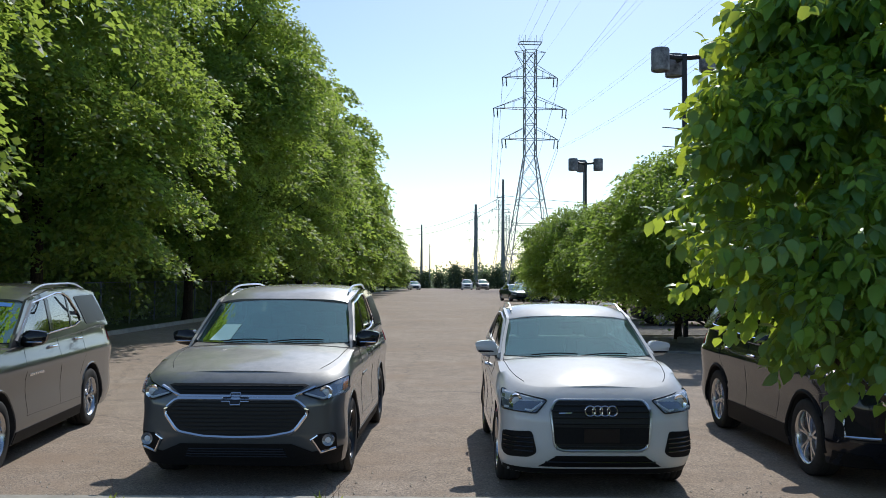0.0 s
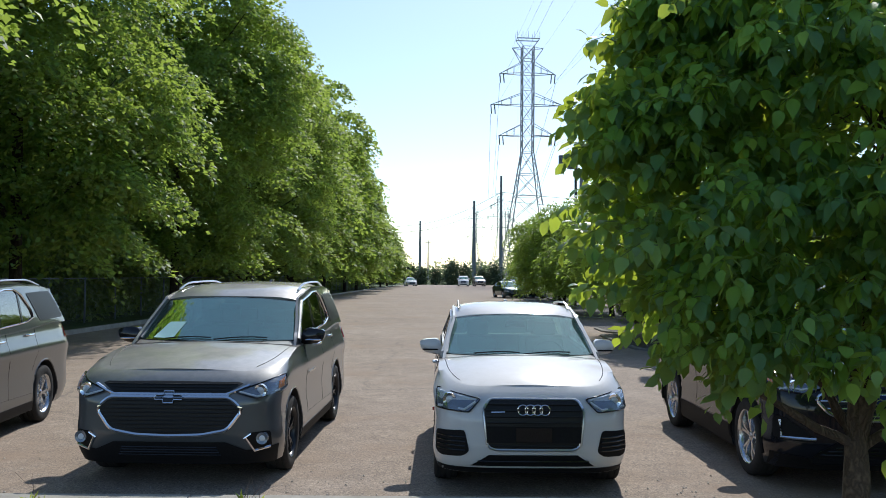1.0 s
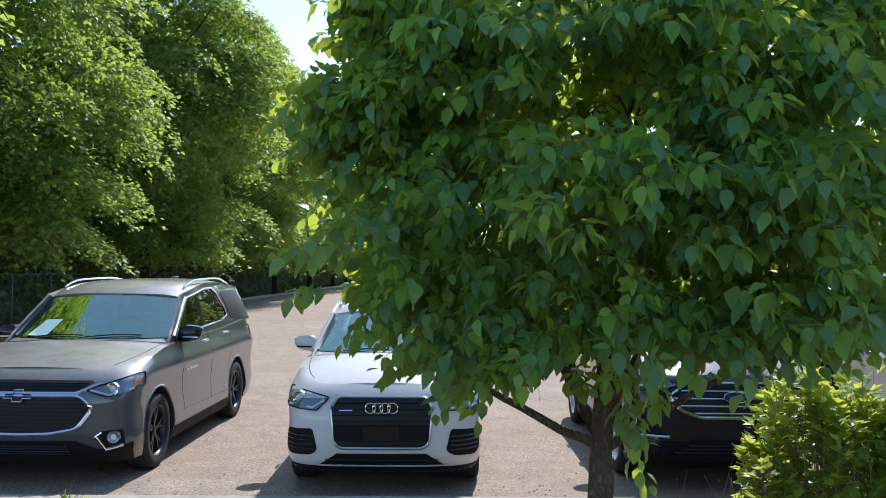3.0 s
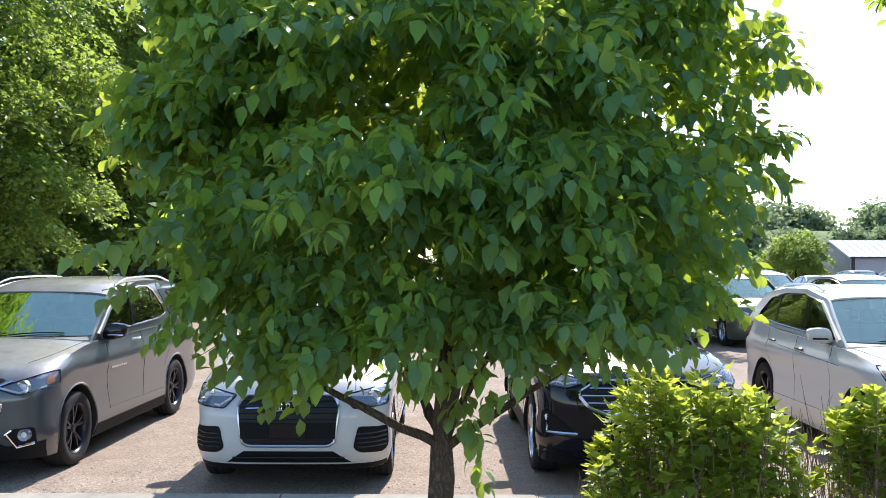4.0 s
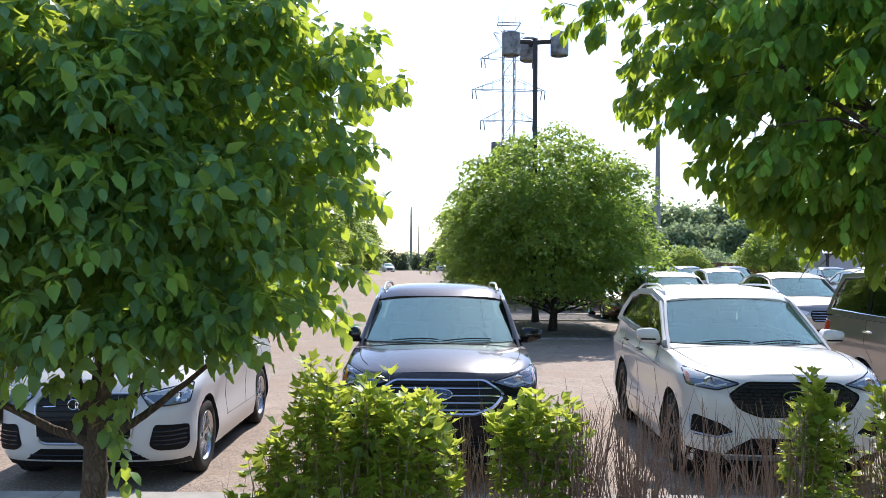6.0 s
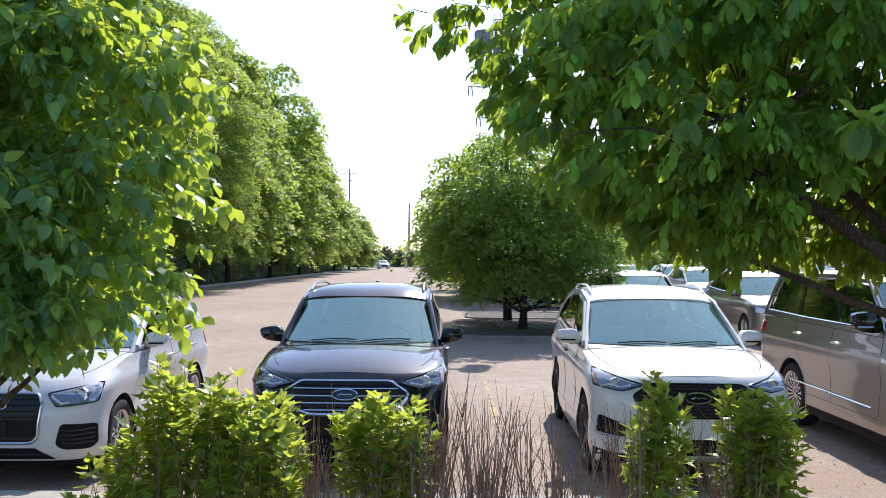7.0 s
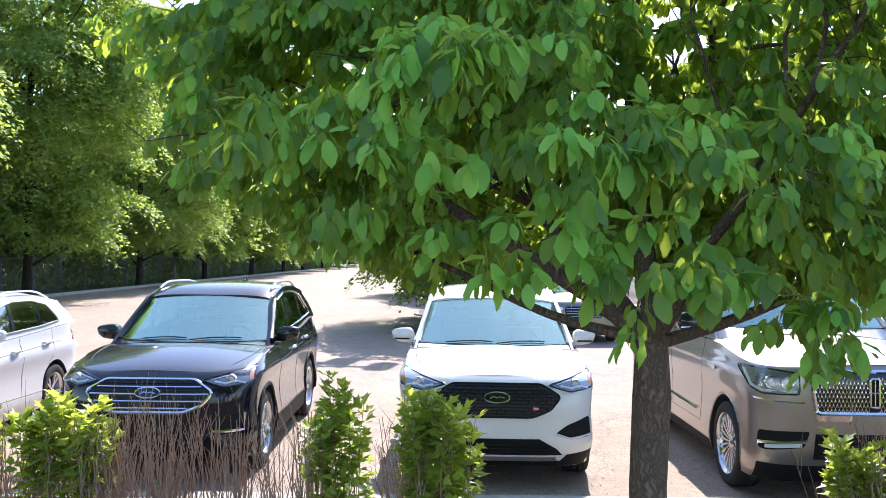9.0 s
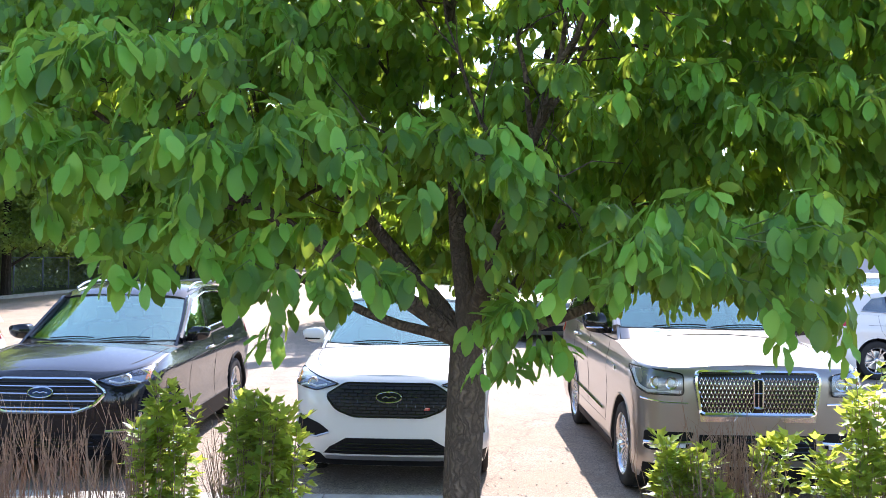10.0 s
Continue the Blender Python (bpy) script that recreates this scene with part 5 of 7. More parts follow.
def fog_lamp(car, sh, u, z, r):
    for s in (-1, 1):
        bm = bmesh.new()
        c = sh.on_front(u * s, z, 0.018)
        lathe(bm, [(0, -0.004), (r * 0.7, -0.008), (r, -0.016), (r * 1.15, -0.018), (r * 1.2, 0.03)], 18, "y", Matrix.Translation(c))
        lamp = part("fog_lamp", bm, M_LAMP_DARK, car)
        bm = bmesh.new()
        lathe(bm, [(0, -0.014), (r * 0.45, -0.012), (r * 0.6, -0.006)], 16, "y", Matrix.Translation(c))
        part("bulb", bm, M_LAMP_BOWL, lamp)


GROUP = "parked cars along the kerb"


def long_suv(name, label, m, paint, papers, alloy):
    sh = SH_LONG
    sil = [(1.42, 1.20), (1.62, 1.34), (2.20, 1.72), (3.05, 1.835), (4.05, 1.83), (4.74, 1.76), (4.88, 1.50), (5.0, 1.29), (3.9, 1.26), (2.6, 1.23)]
    dlo = [(1.72, 1.29), (1.78, 1.37), (2.28, 1.67), (3.05, 1.77), (3.35, 1.77), (3.55, 1.70), (3.78, 1.50), (3.82, 1.40), (3.55, 1.345), (2.6, 1.305)]
    seams = [[(1.72, 1.22), (1.66, 0.85), (1.74, 0.45)], [(2.78, 1.24), (2.80, 0.8), (2.76, 0.45)], [(3.72, 1.26), (3.70, 0.95), (3.55, 0.72)], [(1.7, 0.47), (3.5, 0.44)]]
    car = base_car(name, label, sh, paint, (0.94, 4.01), 0.375, 0.435, sil, dlo, [(2.68, 2.78), (3.42, 3.47)], m, GROUP, M_GLASS, [M_TINT, M_TINT, M_TINT], M_SEAT, 3, None, M_CHROME, 1.0, (2.5, 4.5, M_SATIN), cladding=(0.34, M_BLACK, paint), seams=seams, handles=[(2.56, 1.16), (3.50, 1.19)])
    f = sh.on_front
    upper = [(-0.60, 0.985), (0.60, 0.985), (0.66, 0.965), (0.52, 0.885), (-0.52, 0.885), (-0.66, 0.965)]
    part("upper_grille", patch(upper, f, 0.008, 0.03), M_GRILLE, car)
    slats(upper, f, (0.91, 0.935, 0.96), half_width(inset(upper, 0.02)), 0.005, M_GRILLE, car)
    line = [(-0.72, 0.955), (-0.60, 0.905), (-0.52, 0.875), (0.52, 0.875), (0.60, 0.905), (0.72, 0.955)]
    outline_tube(car, f, line, 0.016, M_CHROME, "grille_bar", 0.012, False)
    main = rounded([(-0.56, 0.85), (0.56, 0.85), (0.68, 0.74), (0.54, 0.55), (0.30, 0.505), (0.0, 0.495), (-0.30, 0.505), (-0.54, 0.55), (-0.68, 0.74)], 0.05)
    part("grille", patch(main, f, 0.008, 0.03), M_GRILLE, car)
    hw = half_width(inset(main, 0.02))
    slats(main, f, [0.53 + 0.036 * i for i in range(9)], hw, 0.007, M_GRILLE, car)
    outline_tube(car, f, main, 0.018, M_CHROME, "grille_frame", 0.012)
    for z in (0.842, 0.868):
        outline_tube(car, f, [(-0.55, z), (0.55, z)], 0.008, M_CHROME, "grille_bar", 0.014, False)
    badge = [(-0.13, 0.83), (-0.05, 0.83), (-0.045, 0.80), (0.045, 0.80), (0.05, 0.83), (0.13, 0.83), (0.115, 0.875), (0.05, 0.875), (0.045, 0.905), (-0.045, 0.905), (-0.05, 0.875), (-0.115, 0.875)]
    e = part("emblem", patch(badge, f, 0.03, 0.02, 0.2), M_GLOSS_BLACK, car)
    outline_tube(e, f, badge, 0.007, M_CHROME, "emblem_edge", 0.03)
    for s in (-1, 1):
        fs = lambda x, y, d, s=s: sh.on_front(x * s, y, d)
        head_lamp(car, sh, rounded([(0.60, 0.90), (0.83, 0.975), (0.985, 1.03), (0.99, 0.885), (0.80, 0.835)], 0.025, 2), s, [(0.82, 0.90, 0.055)],
                  [(0.955, 0.97), (0.982, 1.0), (0.985, 0.92), (0.955, 0.90)], tubes=[([(0.64, 0.90), (0.80, 0.853), (0.96, 0.895)], 0.010)])
        fog = rounded([(0.70, 0.475), (0.75, 0.525), (0.915, 0.53), (0.92, 0.37), (0.78, 0.345)], 0.03, 2)
        part("fog_lamp_recess", patch(fog, fs, 0.006, 0.03, 0.025), M_BLACK, car)
        outline_tube(car, fs, [(0.75, 0.52), (0.70, 0.475), (0.778, 0.35), (0.905, 0.38)], 0.015, M_CHROME, "fog_lamp_trim", 0.012, False)
    fog_lamp(car, sh, 0.845, 0.465, 0.048)
    low = [(-0.93, 0.212), (0.93, 0.212), (0.965, 0.385), (0.70, 0.355), (0.52, 0.435), (-0.52, 0.435), (-0.70, 0.355), (-0.965, 0.385)]
    part("lower_bumper", patch(low, f, 0.012, 0.04), M_BLACK, car)
    inner = [(-0.48, 0.30), (0.48, 0.30), (0.44, 0.39), (-0.44, 0.39)]
    slats(inner, f, (0.31, 0.335, 0.36, 0.385), half_width(inner), 0.008, M_GLOSS_BLACK, car, "intake_slat", 0.016)
    mirrors(car, sh, 1.78, 1.30, (0.25, 0.16, 0.17), M_GLOSS_BLACK, 1.16, M_CHROME)
    wheel_set(car, sh, (0.94, 4.01), 0.375, 0.25, 0.25, 5, alloy, "split")
    for kind, place in papers:
        if kind == "screen":
            part("window_paper", patch([(-0.80, 0.06), (-0.52, 0.06), (-0.46, 0.42), (-0.70, 0.42)], lambda x, y, d: sh.screen(x, y, d), 0.008, 0.002, 0.2), M_PAPER_GREEN, car)
        elif kind == "tag":
            part("window_sticker", patch([(-0.25, 0.86), (0.80, 0.86), (0.80, 0.95), (-0.2, 0.95)], lambda x, y, d: sh.screen(x, y, d), 0.008, 0.002, 0.2), M_BLUE_TAG, car)
        else:
            part("window_paper", patch([(2.88, 1.40), (3.30, 1.41), (3.24, 1.68), (2.92, 1.67)], lambda x, y, d: sh.on_house(x, y, d), -0.018, 0.002, 0.2), M_PAPER, car)
    for s in (-1, 1):
        quarter = rounded([(4.02, 1.34), (3.84, 1.58), (3.72, 1.72), (4.66, 1.73), (4.82, 1.52), (4.92, 1.36)], 0.05, 2)
        part("quarter_window", patch(quarter, lambda x, y, d, s=s: sh.on_house(x, y, d, s), 0.006, 0.01, 0.1), M_PRIVACY, car)
    # raised letters on the door, too small to read
    for i in range(8):
        bm = bmesh.new()
        c = sh.on_side(1.78 + i * 0.055, 0.90, 0.004)
        box(bm, c - Vector((0.004, 0.018, 0.012)), c + Vector((0.006, 0.018, 0.012)))
        part("door_letter", bm, M_CHROME, car)
    return car


def small_suv(name, label, m, paint):
    sh = SH_SMALL
    sil = [(1.30, 1.11), (1.50, 1.22), (2.06, 1.545), (2.6, 1.63), (3.2, 1.62), (3.95, 1.515), (4.10, 1.36), (4.22, 1.20), (3.2, 1.165), (2.3, 1.13)]
    dlo = [(1.60, 1.19), (1.66, 1.25), (2.16, 1.505), (2.6, 1.57), (3.1, 1.56), (3.50, 1.49), (3.68, 1.33), (3.72, 1.26), (3.2, 1.225), (2.3, 1.20)]
    seams = [[(1.58, 1.12), (1.55, 0.8), (1.62, 0.42)], [(2.52, 1.15), (2.54, 0.8), (2.50, 0.42)], [(3.42, 1.18), (3.38, 0.9), (3.20, 0.66)], [(1.6, 0.44), (3.1, 0.42)], [(1.4, 0.95), (2.5, 0.97), (3.6, 1.0)]]
    car = base_car(name, label, sh, paint, (0.84, 3.44), 0.355, 0.405, sil, dlo, [(2.46, 2.54), (3.20, 3.24)], m, GROUP, M_GLASS, [M_TINT, M_TINT, M_TINT], M_SEAT, 2, None, M_SATIN, 1.0, (2.3, 3.8, M_SATIN), seams=seams, handles=[(2.36, 0.99), (3.20, 1.02)])
    f = sh.on_front
    g = rounded([(-0.40, 0.875), (0.40, 0.875), (0.455, 0.79), (0.42, 0.475), (0.36, 0.435), (-0.36, 0.435), (-0.42, 0.475), (-0.455, 0.79)], 0.04)
    part("grille", patch(g, f, 0.008, 0.03), M_GRILLE, car)
    hw = half_width(inset(g, 0.015))
    slats(g, f, [0.47 + 0.052 * i for i in range(8)], hw, 0.009, M_GRILLE, car)
    outline_tube(car, f, g, 0.013, M_SATIN, "grille_frame", 0.01)
    part("plate_holder", patch([(-0.42, 0.50), (0.42, 0.50), (0.43, 0.645), (-0.43, 0.645)], f, 0.022, 0.02), M_BLACK, car)
    part("plate_backing", patch([(-0.16, 0.51), (0.16, 0.51), (0.16, 0.635), (-0.16, 0.635)], f, 0.032, 0.01), M_GLOSS_BLACK, car)
    for i in range(4):
        bm = bmesh.new()
        c = f(0, 0.79, 0.034) + Vector((-0.099 + 0.066 * i, 0, 0))
        tube(bm, [c + Vector((0.046 * math.cos(a), 0, 0.046 * math.sin(a))) for a in [2 * math.pi * k / 24 for k in range(24)]], 0.0065, 6, False, True)
        part("emblem_ring", bm, M_CHROME, car)
    part("side_emblem", patch([(-0.38, 0.765), (-0.26, 0.768), (-0.26, 0.776), (-0.38, 0.773)], f, 0.018, 0.01), M_CHROME, car)
    for s in (-1, 1):
        fs = lambda x, y, d, s=s: sh.on_front(x * s, y, d)
        head_lamp(car, sh, rounded([(0.475, 0.875), (0.70, 0.915), (0.865, 0.945), (0.872, 0.78), (0.58, 0.765)], 0.02, 2), s, [(0.755, 0.855, 0.055)], None, None, M_LAMP_DARK,
                  [([(0.52, 0.85), (0.62, 0.785), (0.85, 0.80)], 0.012), ([(0.52, 0.865), (0.68, 0.895), (0.84, 0.92)], 0.008)])
        fog = rounded([(0.62, 0.605), (0.87, 0.585), (0.88, 0.40), (0.84, 0.355), (0.64, 0.365), (0.575, 0.41)], 0.03, 2)
        part("side_intake", patch(fog, fs, 0.008, 0.03), M_BLACK, car)
        for z in (0.42, 0.46, 0.50, 0.54):
            outline_tube(car, fs, [(0.61, z), (0.86, z)], 0.008, M_GLOSS_BLACK, "intake_slat", 0.01, False)
        part("marker_lamp", patch([(0.905, 0.70), (0.912, 0.70), (0.912, 0.73), (0.905, 0.73)], fs, 0.006, 0.02), M_RED, car)
    low = [(-0.56, 0.275), (0.56, 0.275), (0.40, 0.385), (-0.40, 0.385)]
    part("lower_intake", patch(low, f, 0.008, 0.03), M_BLACK, car)
    outline_tube(car, f, [(-0.50, 0.325), (0.50, 0.325)], 0.008, M_GLOSS_BLACK, "intake_slat", 0.014, False)
    part("front_lip", patch([(-0.86, 0.203), (0.86, 0.203), (0.86, 0.255), (-0.86, 0.255)], f, 0.008, 0.03), M_BLACK, car)
    mirrors(car, sh, 1.75, 1.22, (0.23, 0.15, 0.155), paint, 1.06, M_BLACK)
    wheel_set(car, sh, (0.84, 3.44), 0.355, 0.235, 0.24, 5, M_ALLOY, "split")
    return car


def mid_suv(name, label, m, paint, sport):
    sh = SH_MID
    sil = [(1.32, 1.17), (1.52, 1.29), (2.14, 1.675), (2.75, 1.775), (3.5, 1.765), (4.36, 1.665), (4.52, 1.48), (4.64, 1.29), (3.4, 1.245), (2.4, 1.205)]
    dlo = [(1.62, 1.25), (1.68, 1.31), (2.24, 1.63), (2.75, 1.71), (3.4, 1.70), (3.92, 1.62), (4.15, 1.44), (4.20, 1.36), (3.4, 1.305), (2.4, 1.27)]
    seams = [[(1.60, 1.18), (1.57, 0.85), (1.64, 0.43)], [(2.62, 1.21), (2.64, 0.8), (2.60, 0.43)], [(3.62, 1.25), (3.58, 0.95), (3.42, 0.70)], [(1.62, 0.46), (3.35, 0.44)], [(1.3, 1.0), (2.5, 1.04), (3.9, 1.08)]]
    car = base_car(name, label, sh, paint, (0.90, 3.75), 0.385, 0.44, sil, dlo, [(2.55, 2.64), (3.55, 3.59)], m, GROUP, M_GLASS, [M_GLASS if not sport else M_TINT, M_TINT, M_TINT], M_SEAT if sport else M_BEIGE, 2, None, M_CHROME if not sport else M_GLOSS_BLACK, 1.0, (2.4, 4.2, M_SATIN), cladding=(0.44, M_BLACK, M_BLACK) if not sport else None, seams=seams, handles=[(2.44, 1.07), (3.40, 1.10)])
    f = sh.on_front
    g = rounded([(-0.42, 0.995), (0.42, 0.995), (0.60, 0.885), (0.50, 0.76), (0.33, 0.695), (-0.33, 0.695), (-0.50, 0.76), (-0.60, 0.885)], 0.04)
    part("grille", patch(g, f, 0.008, 0.03), M_GRILLE, car)
    hw = half_width(inset(g, 0.02))
    if sport:
        # an open mesh of dark hexagons
        for i in range(9):
            z = 0.725 + 0.031 * i
            outline_tube(car, f, [(-hw(z), z), (hw(z), z)], 0.0055, M_GLOSS_BLACK, "grille_slat", 0.010, False)
        for k in range(-13, 14):
            u = k * 0.042
            for j in range(8):
                if (j + k) % 2 == 0 and hw(0.74 + 0.031 * j) > abs(u):
                    outline_tube(car, f, [(u, 0.725 + 0.031 * j), (u, 0.756 + 0.031 * j)], 0.005, M_GLOSS_BLACK, "grille_link", 0.010, False)
        outline_tube(car, f, g, 0.010, M_GLOSS_BLACK, "grille_frame", 0.008)
        part("side_emblem", patch([(0.33, 0.765), (0.38, 0.765), (0.39, 0.79), (0.34, 0.79)], f, 0.022, 0.01), M_RED, car)
    else:
        slats(g, f, (0.735, 0.80, 0.865, 0.93), hw, 0.009, M_CHROME, car, "grille_bar", 0.014)
        slats(g, f, (0.767, 0.832, 0.897, 0.962), hw, 0.007, M_GLOSS_BLACK, car)
        outline_tube(car, f, g, 0.017, M_CHROME, "grille_frame", 0.012)
    oval = [(0.118 * math.cos(a), 0.88 + 0.048 * math.sin(a)) for a in [2 * math.pi * i / 24 for i in range(24)]]
    e = part("emblem", patch(oval, f, 0.032, 0.025, 0.2), M_CAR_BADGE_BLUE if not sport else M_GLOSS_BLACK, car)
    outline_tube(e, f, oval, 0.007, M_CHROME, "emblem_edge", 0.034)
    outline_tube(e, f, [(-0.065, 0.872), (-0.03, 0.888), (0.0, 0.876), (0.03, 0.886), (0.07, 0.876)], 0.006, M_CHROME, "emblem_stroke", 0.036, False)
    for s in (-1, 1):
        fs = lambda x, y, d, s=s: sh.on_front(x * s, y, d)
        head_lamp(car, sh, rounded([(0.48, 0.985), (0.70, 1.04), (0.90, 1.095), (0.92, 0.955), (0.69, 0.925)], 0.02, 2), s, [(0.74, 0.985, 0.045)],
                  [(0.88, 1.045), (0.90, 1.07), (0.915, 0.975), (0.885, 0.97)], None, M_LAMP_DARK, [([(0.60, 0.975), (0.70, 0.955), (0.78, 0.975), (0.86, 0.95)], 0.011), ([(0.56, 0.99), (0.7, 1.02), (0.86, 1.06)], 0.006)])
        if sport:
            fog = rounded([(0.55, 0.545), (0.66, 0.62), (0.88, 0.69), (0.90, 0.50), (0.68, 0.485)], 0.03, 2)
            part("side_intake", patch(fog, fs, 0.008, 0.03), M_BLACK, car)
            outline_tube(car, fs, [(0.56, 0.54), (0.69, 0.495), (0.89, 0.515)], 0.010, M_SATIN, "intake_trim", 0.01, False)
            outline_tube(car, fs, [(0.895, 0.67), (0.905, 0.52)], 0.013, M_LAMP_BOWL, "light_strip", 0.01, False)
        else:
            fog = rounded([(0.60, 0.52), (0.84, 0.70), (0.90, 0.70), (0.91, 0.50), (0.66, 0.48)], 0.03, 2)
            part("side_intake", patch(fog, fs, 0.008, 0.03), M_BLACK, car)
            outline_tube(car, fs, [(0.60, 0.515), (0.86, 0.515), (0.865, 0.67)], 0.015, M_CHROME, "intake_trim", 0.012, False)
    low = [(-0.62, 0.335), (0.62, 0.335), (0.56, 0.40), (0.40, 0.495), (-0.40, 0.495), (-0.56, 0.40)]
    part("lower_intake", patch(low, f, 0.008, 0.03), M_BLACK, car)
    slats(low, f, (0.37, 0.405, 0.44, 0.47), half_width(inset(low, 0.03)), 0.008, M_GLOSS_BLACK, car, "intake_slat", 0.012)
    if sport:
        part("skid_plate", patch([(-0.60, 0.275), (0.56, 0.275), (0.56, 0.318), (-0.60, 0.318)], f, 0.014, 0.03), M_SATIN, car)
    part("front_lip", patch([(-0.90, 0.213), (0.90, 0.213), (0.92, 0.36), (0.66, 0.335), (0.60, 0.27), (-0.60, 0.27), (-0.66, 0.335), (-0.92, 0.36)], f, 0.006, 0.03), M_BLACK, car)
    mirrors(car, sh, 1.70, 1.29, (0.24, 0.16, 0.155), paint if sport else M_GLOSS_BLACK, 1.13, M_BLACK if sport else None)
    wheel_set(car, sh, (0.90, 3.75), 0.385, 0.245, 0.265, 5, M_ALLOY if not sport else M_DARK_ALLOY, "split" if not sport else "five")
    if not sport:
        part("window_paper", patch([(2.72, 1.36), (3.10, 1.38), (3.04, 1.64), (2.76, 1.63)], lambda x, y, d: sh.on_house(x, y, d), -0.018, 0.002, 0.2), M_PAPER, car)
    return car


def large_suv(name, label, m, paint):
    sh = SH_LARGE
    sil = [(1.42, 1.35), (1.62, 1.50), (2.14, 1.93), (2.8, 1.995), (4.0, 1.995), (4.95, 1.95), (5.08, 1.70), (5.20, 1.38), (3.8, 1.365), (2.6, 1.355)]
    dlo = [(1.72, 1.42), (1.76, 1.50), (2.22, 1.885), (2.8, 1.935), (4.0, 1.93), (4.82, 1.89), (4.96, 1.68), (5.02, 1.46), (3.8, 1.43), (2.6, 1.425)]
    seams = [[(1.68, 1.36), (1.66, 0.95), (1.72, 0.50)], [(2.86, 1.36), (2.88, 0.9), (2.84, 0.50)], [(3.92, 1.37), (3.90, 1.05), (3.70, 0.82)], [(1.7, 0.48), (3.6, 0.48)]]
    car = base_car(name, label, sh, paint, (0.92, 4.03), 0.405, 0.46, sil, dlo, [(2.80, 2.90), (3.90, 4.0)], m, GROUP, M_GLASS, [M_GLASS, M_TINT, M_TINT], M_CABIN, 3, None, M_CHROME, 1.0, (2.4, 4.8, M_SATIN), seams=seams, handles=[(2.70, 1.20), (3.82, 1.22)], cladding=(0.34, M_BLACK, paint))
    f = sh.on_front
    g = rounded([(-0.52, 1.225), (0.52, 1.225), (0.54, 1.15), (0.495, 0.86), (-0.495, 0.86), (-0.54, 1.15)], 0.04)
    part("grille", patch(g, f, 0.008, 0.03), M_GLOSS_BLACK, car)
    hw = half_width(inset(g, 0.015))
    # chrome mesh: leaning links in staggered rows
    for j in range(9):
        z0, z1 = 0.870 + 0.0385 * j, 0.870 + 0.0385 * (j + 1)
        bm = bmesh.new()
        for k in range(-18, 19):
            for sgn in (-1, 1):
                u0 = (k + (0.25 if (j % 2) == 0 else 0.75)) * 0.033
                u1 = u0 + sgn * 0.0165
                if abs(u0) < hw(z0 + 0.005) and abs(u1) < hw(z1 - 0.005) and abs((u0 + u1) / 2) > 0.045:
                    tube(bm, [f(u0, z0, 0.004), f((u0 + u1) / 2 + sgn * 0.004, (z0 + z1) / 2, 0.010), f(u1, z1, 0.004)], 0.0042, 4, False)
        tagged(part("grille_mesh", bm, M_CHROME, car), kind="stuff")
    outline_tube(car, f, g, 0.020, M_CHROME, "grille_frame", 0.010)
    part("chrome_bar", patch([(-0.50, 0.795), (0.50, 0.795), (0.505, 0.862), (-0.505, 0.862)], f, 0.018, 0.03), M_CHROME, car)
    part("plate_cover", patch(rounded([(-0.22, 0.765), (0.22, 0.765), (0.19, 0.845), (-0.19, 0.845)], 0.03), f, 0.028, 0.02), P_SILVER, car)
    bd = rounded([(-0.038, 0.92), (0.038, 0.92), (0.042, 1.165), (-0.042, 1.165)], 0.015, 2)
    e = part("emblem", patch(bd, f, 0.016, 0.02, 0.1), M_BLACK, car)
    outline_tube(e, f, bd, 0.010, M_CHROME, "emblem_edge", 0.022)
    outline_tube(e, f, [(0, 0.93), (0, 1.155)], 0.006, M_CHROME, "emblem_stroke", 0.022, False)
    outline_tube(e, f, [(-0.03, 1.045), (0.03, 1.045)], 0.006, M_CHROME, "emblem_stroke", 0.022, False)
    for s in (-1, 1):
        fs = lambda x, y, d, s=s: sh.on_front(x * s, y, d)
        head_lamp(car, sh, rounded([(0.64, 1.20), (0.80, 1.225), (1.0, 1.235), (0.995, 1.06), (0.93, 1.015), (0.64, 1.02)], 0.03, 2), s, [(0.74, 1.12, 0.05), (0.86, 1.12, 0.05)], None, None, M_LAMP_DARK,
                  [([(0.66, 1.045), (0.92, 1.04), (0.985, 1.08)], 0.014), ([(0.985, 1.09), (0.99, 1.20)], 0.014)])
        outline_tube(car, fs, [(0.60, 0.95), (0.80, 0.95), (0.97, 0.97)], 0.008, M_CHROME, "bumper_trim", 0.01, False)
        fog = rounded([(0.55, 0.70), (0.94, 0.69), (0.95, 0.54), (0.90, 0.52), (0.60, 0.56)], 0.02, 2)
        part("fog_lamp_recess", patch(fog, fs, 0.008, 0.03), M_BLACK, car)
        outline_tube(car, fs, [(0.56, 0.615), (0.94, 0.585), (0.94, 0.545)], 0.016, M_CHROME, "fog_lamp_trim", 0.012, False)
        part("fog_lamp", patch([(0.62, 0.565), (0.90, 0.54), (0.90, 0.57), (0.62, 0.595)], fs, 0.02, 0.02), M_LAMP_BOWL, car)
        bm = bmesh.new()
        tube(bm, [sh.on_side(1.85 + 2.2 * q, 0.585 + 0.02 * q, 0.008, s) for q in (0, 0.25, 0.5, 0.75, 1)], 0.012, 6)
        part("door_moulding", bm, M_CHROME, car)
        part("side_vent", patch(rounded([(1.18, 1.08), (1.62, 1.10), (1.62, 1.14), (1.20, 1.13)], 0.01, 2), lambda x, y, d, s=s: sh.on_side(x, y, d, s), 0.01, 0.02), M_CHROME, car)
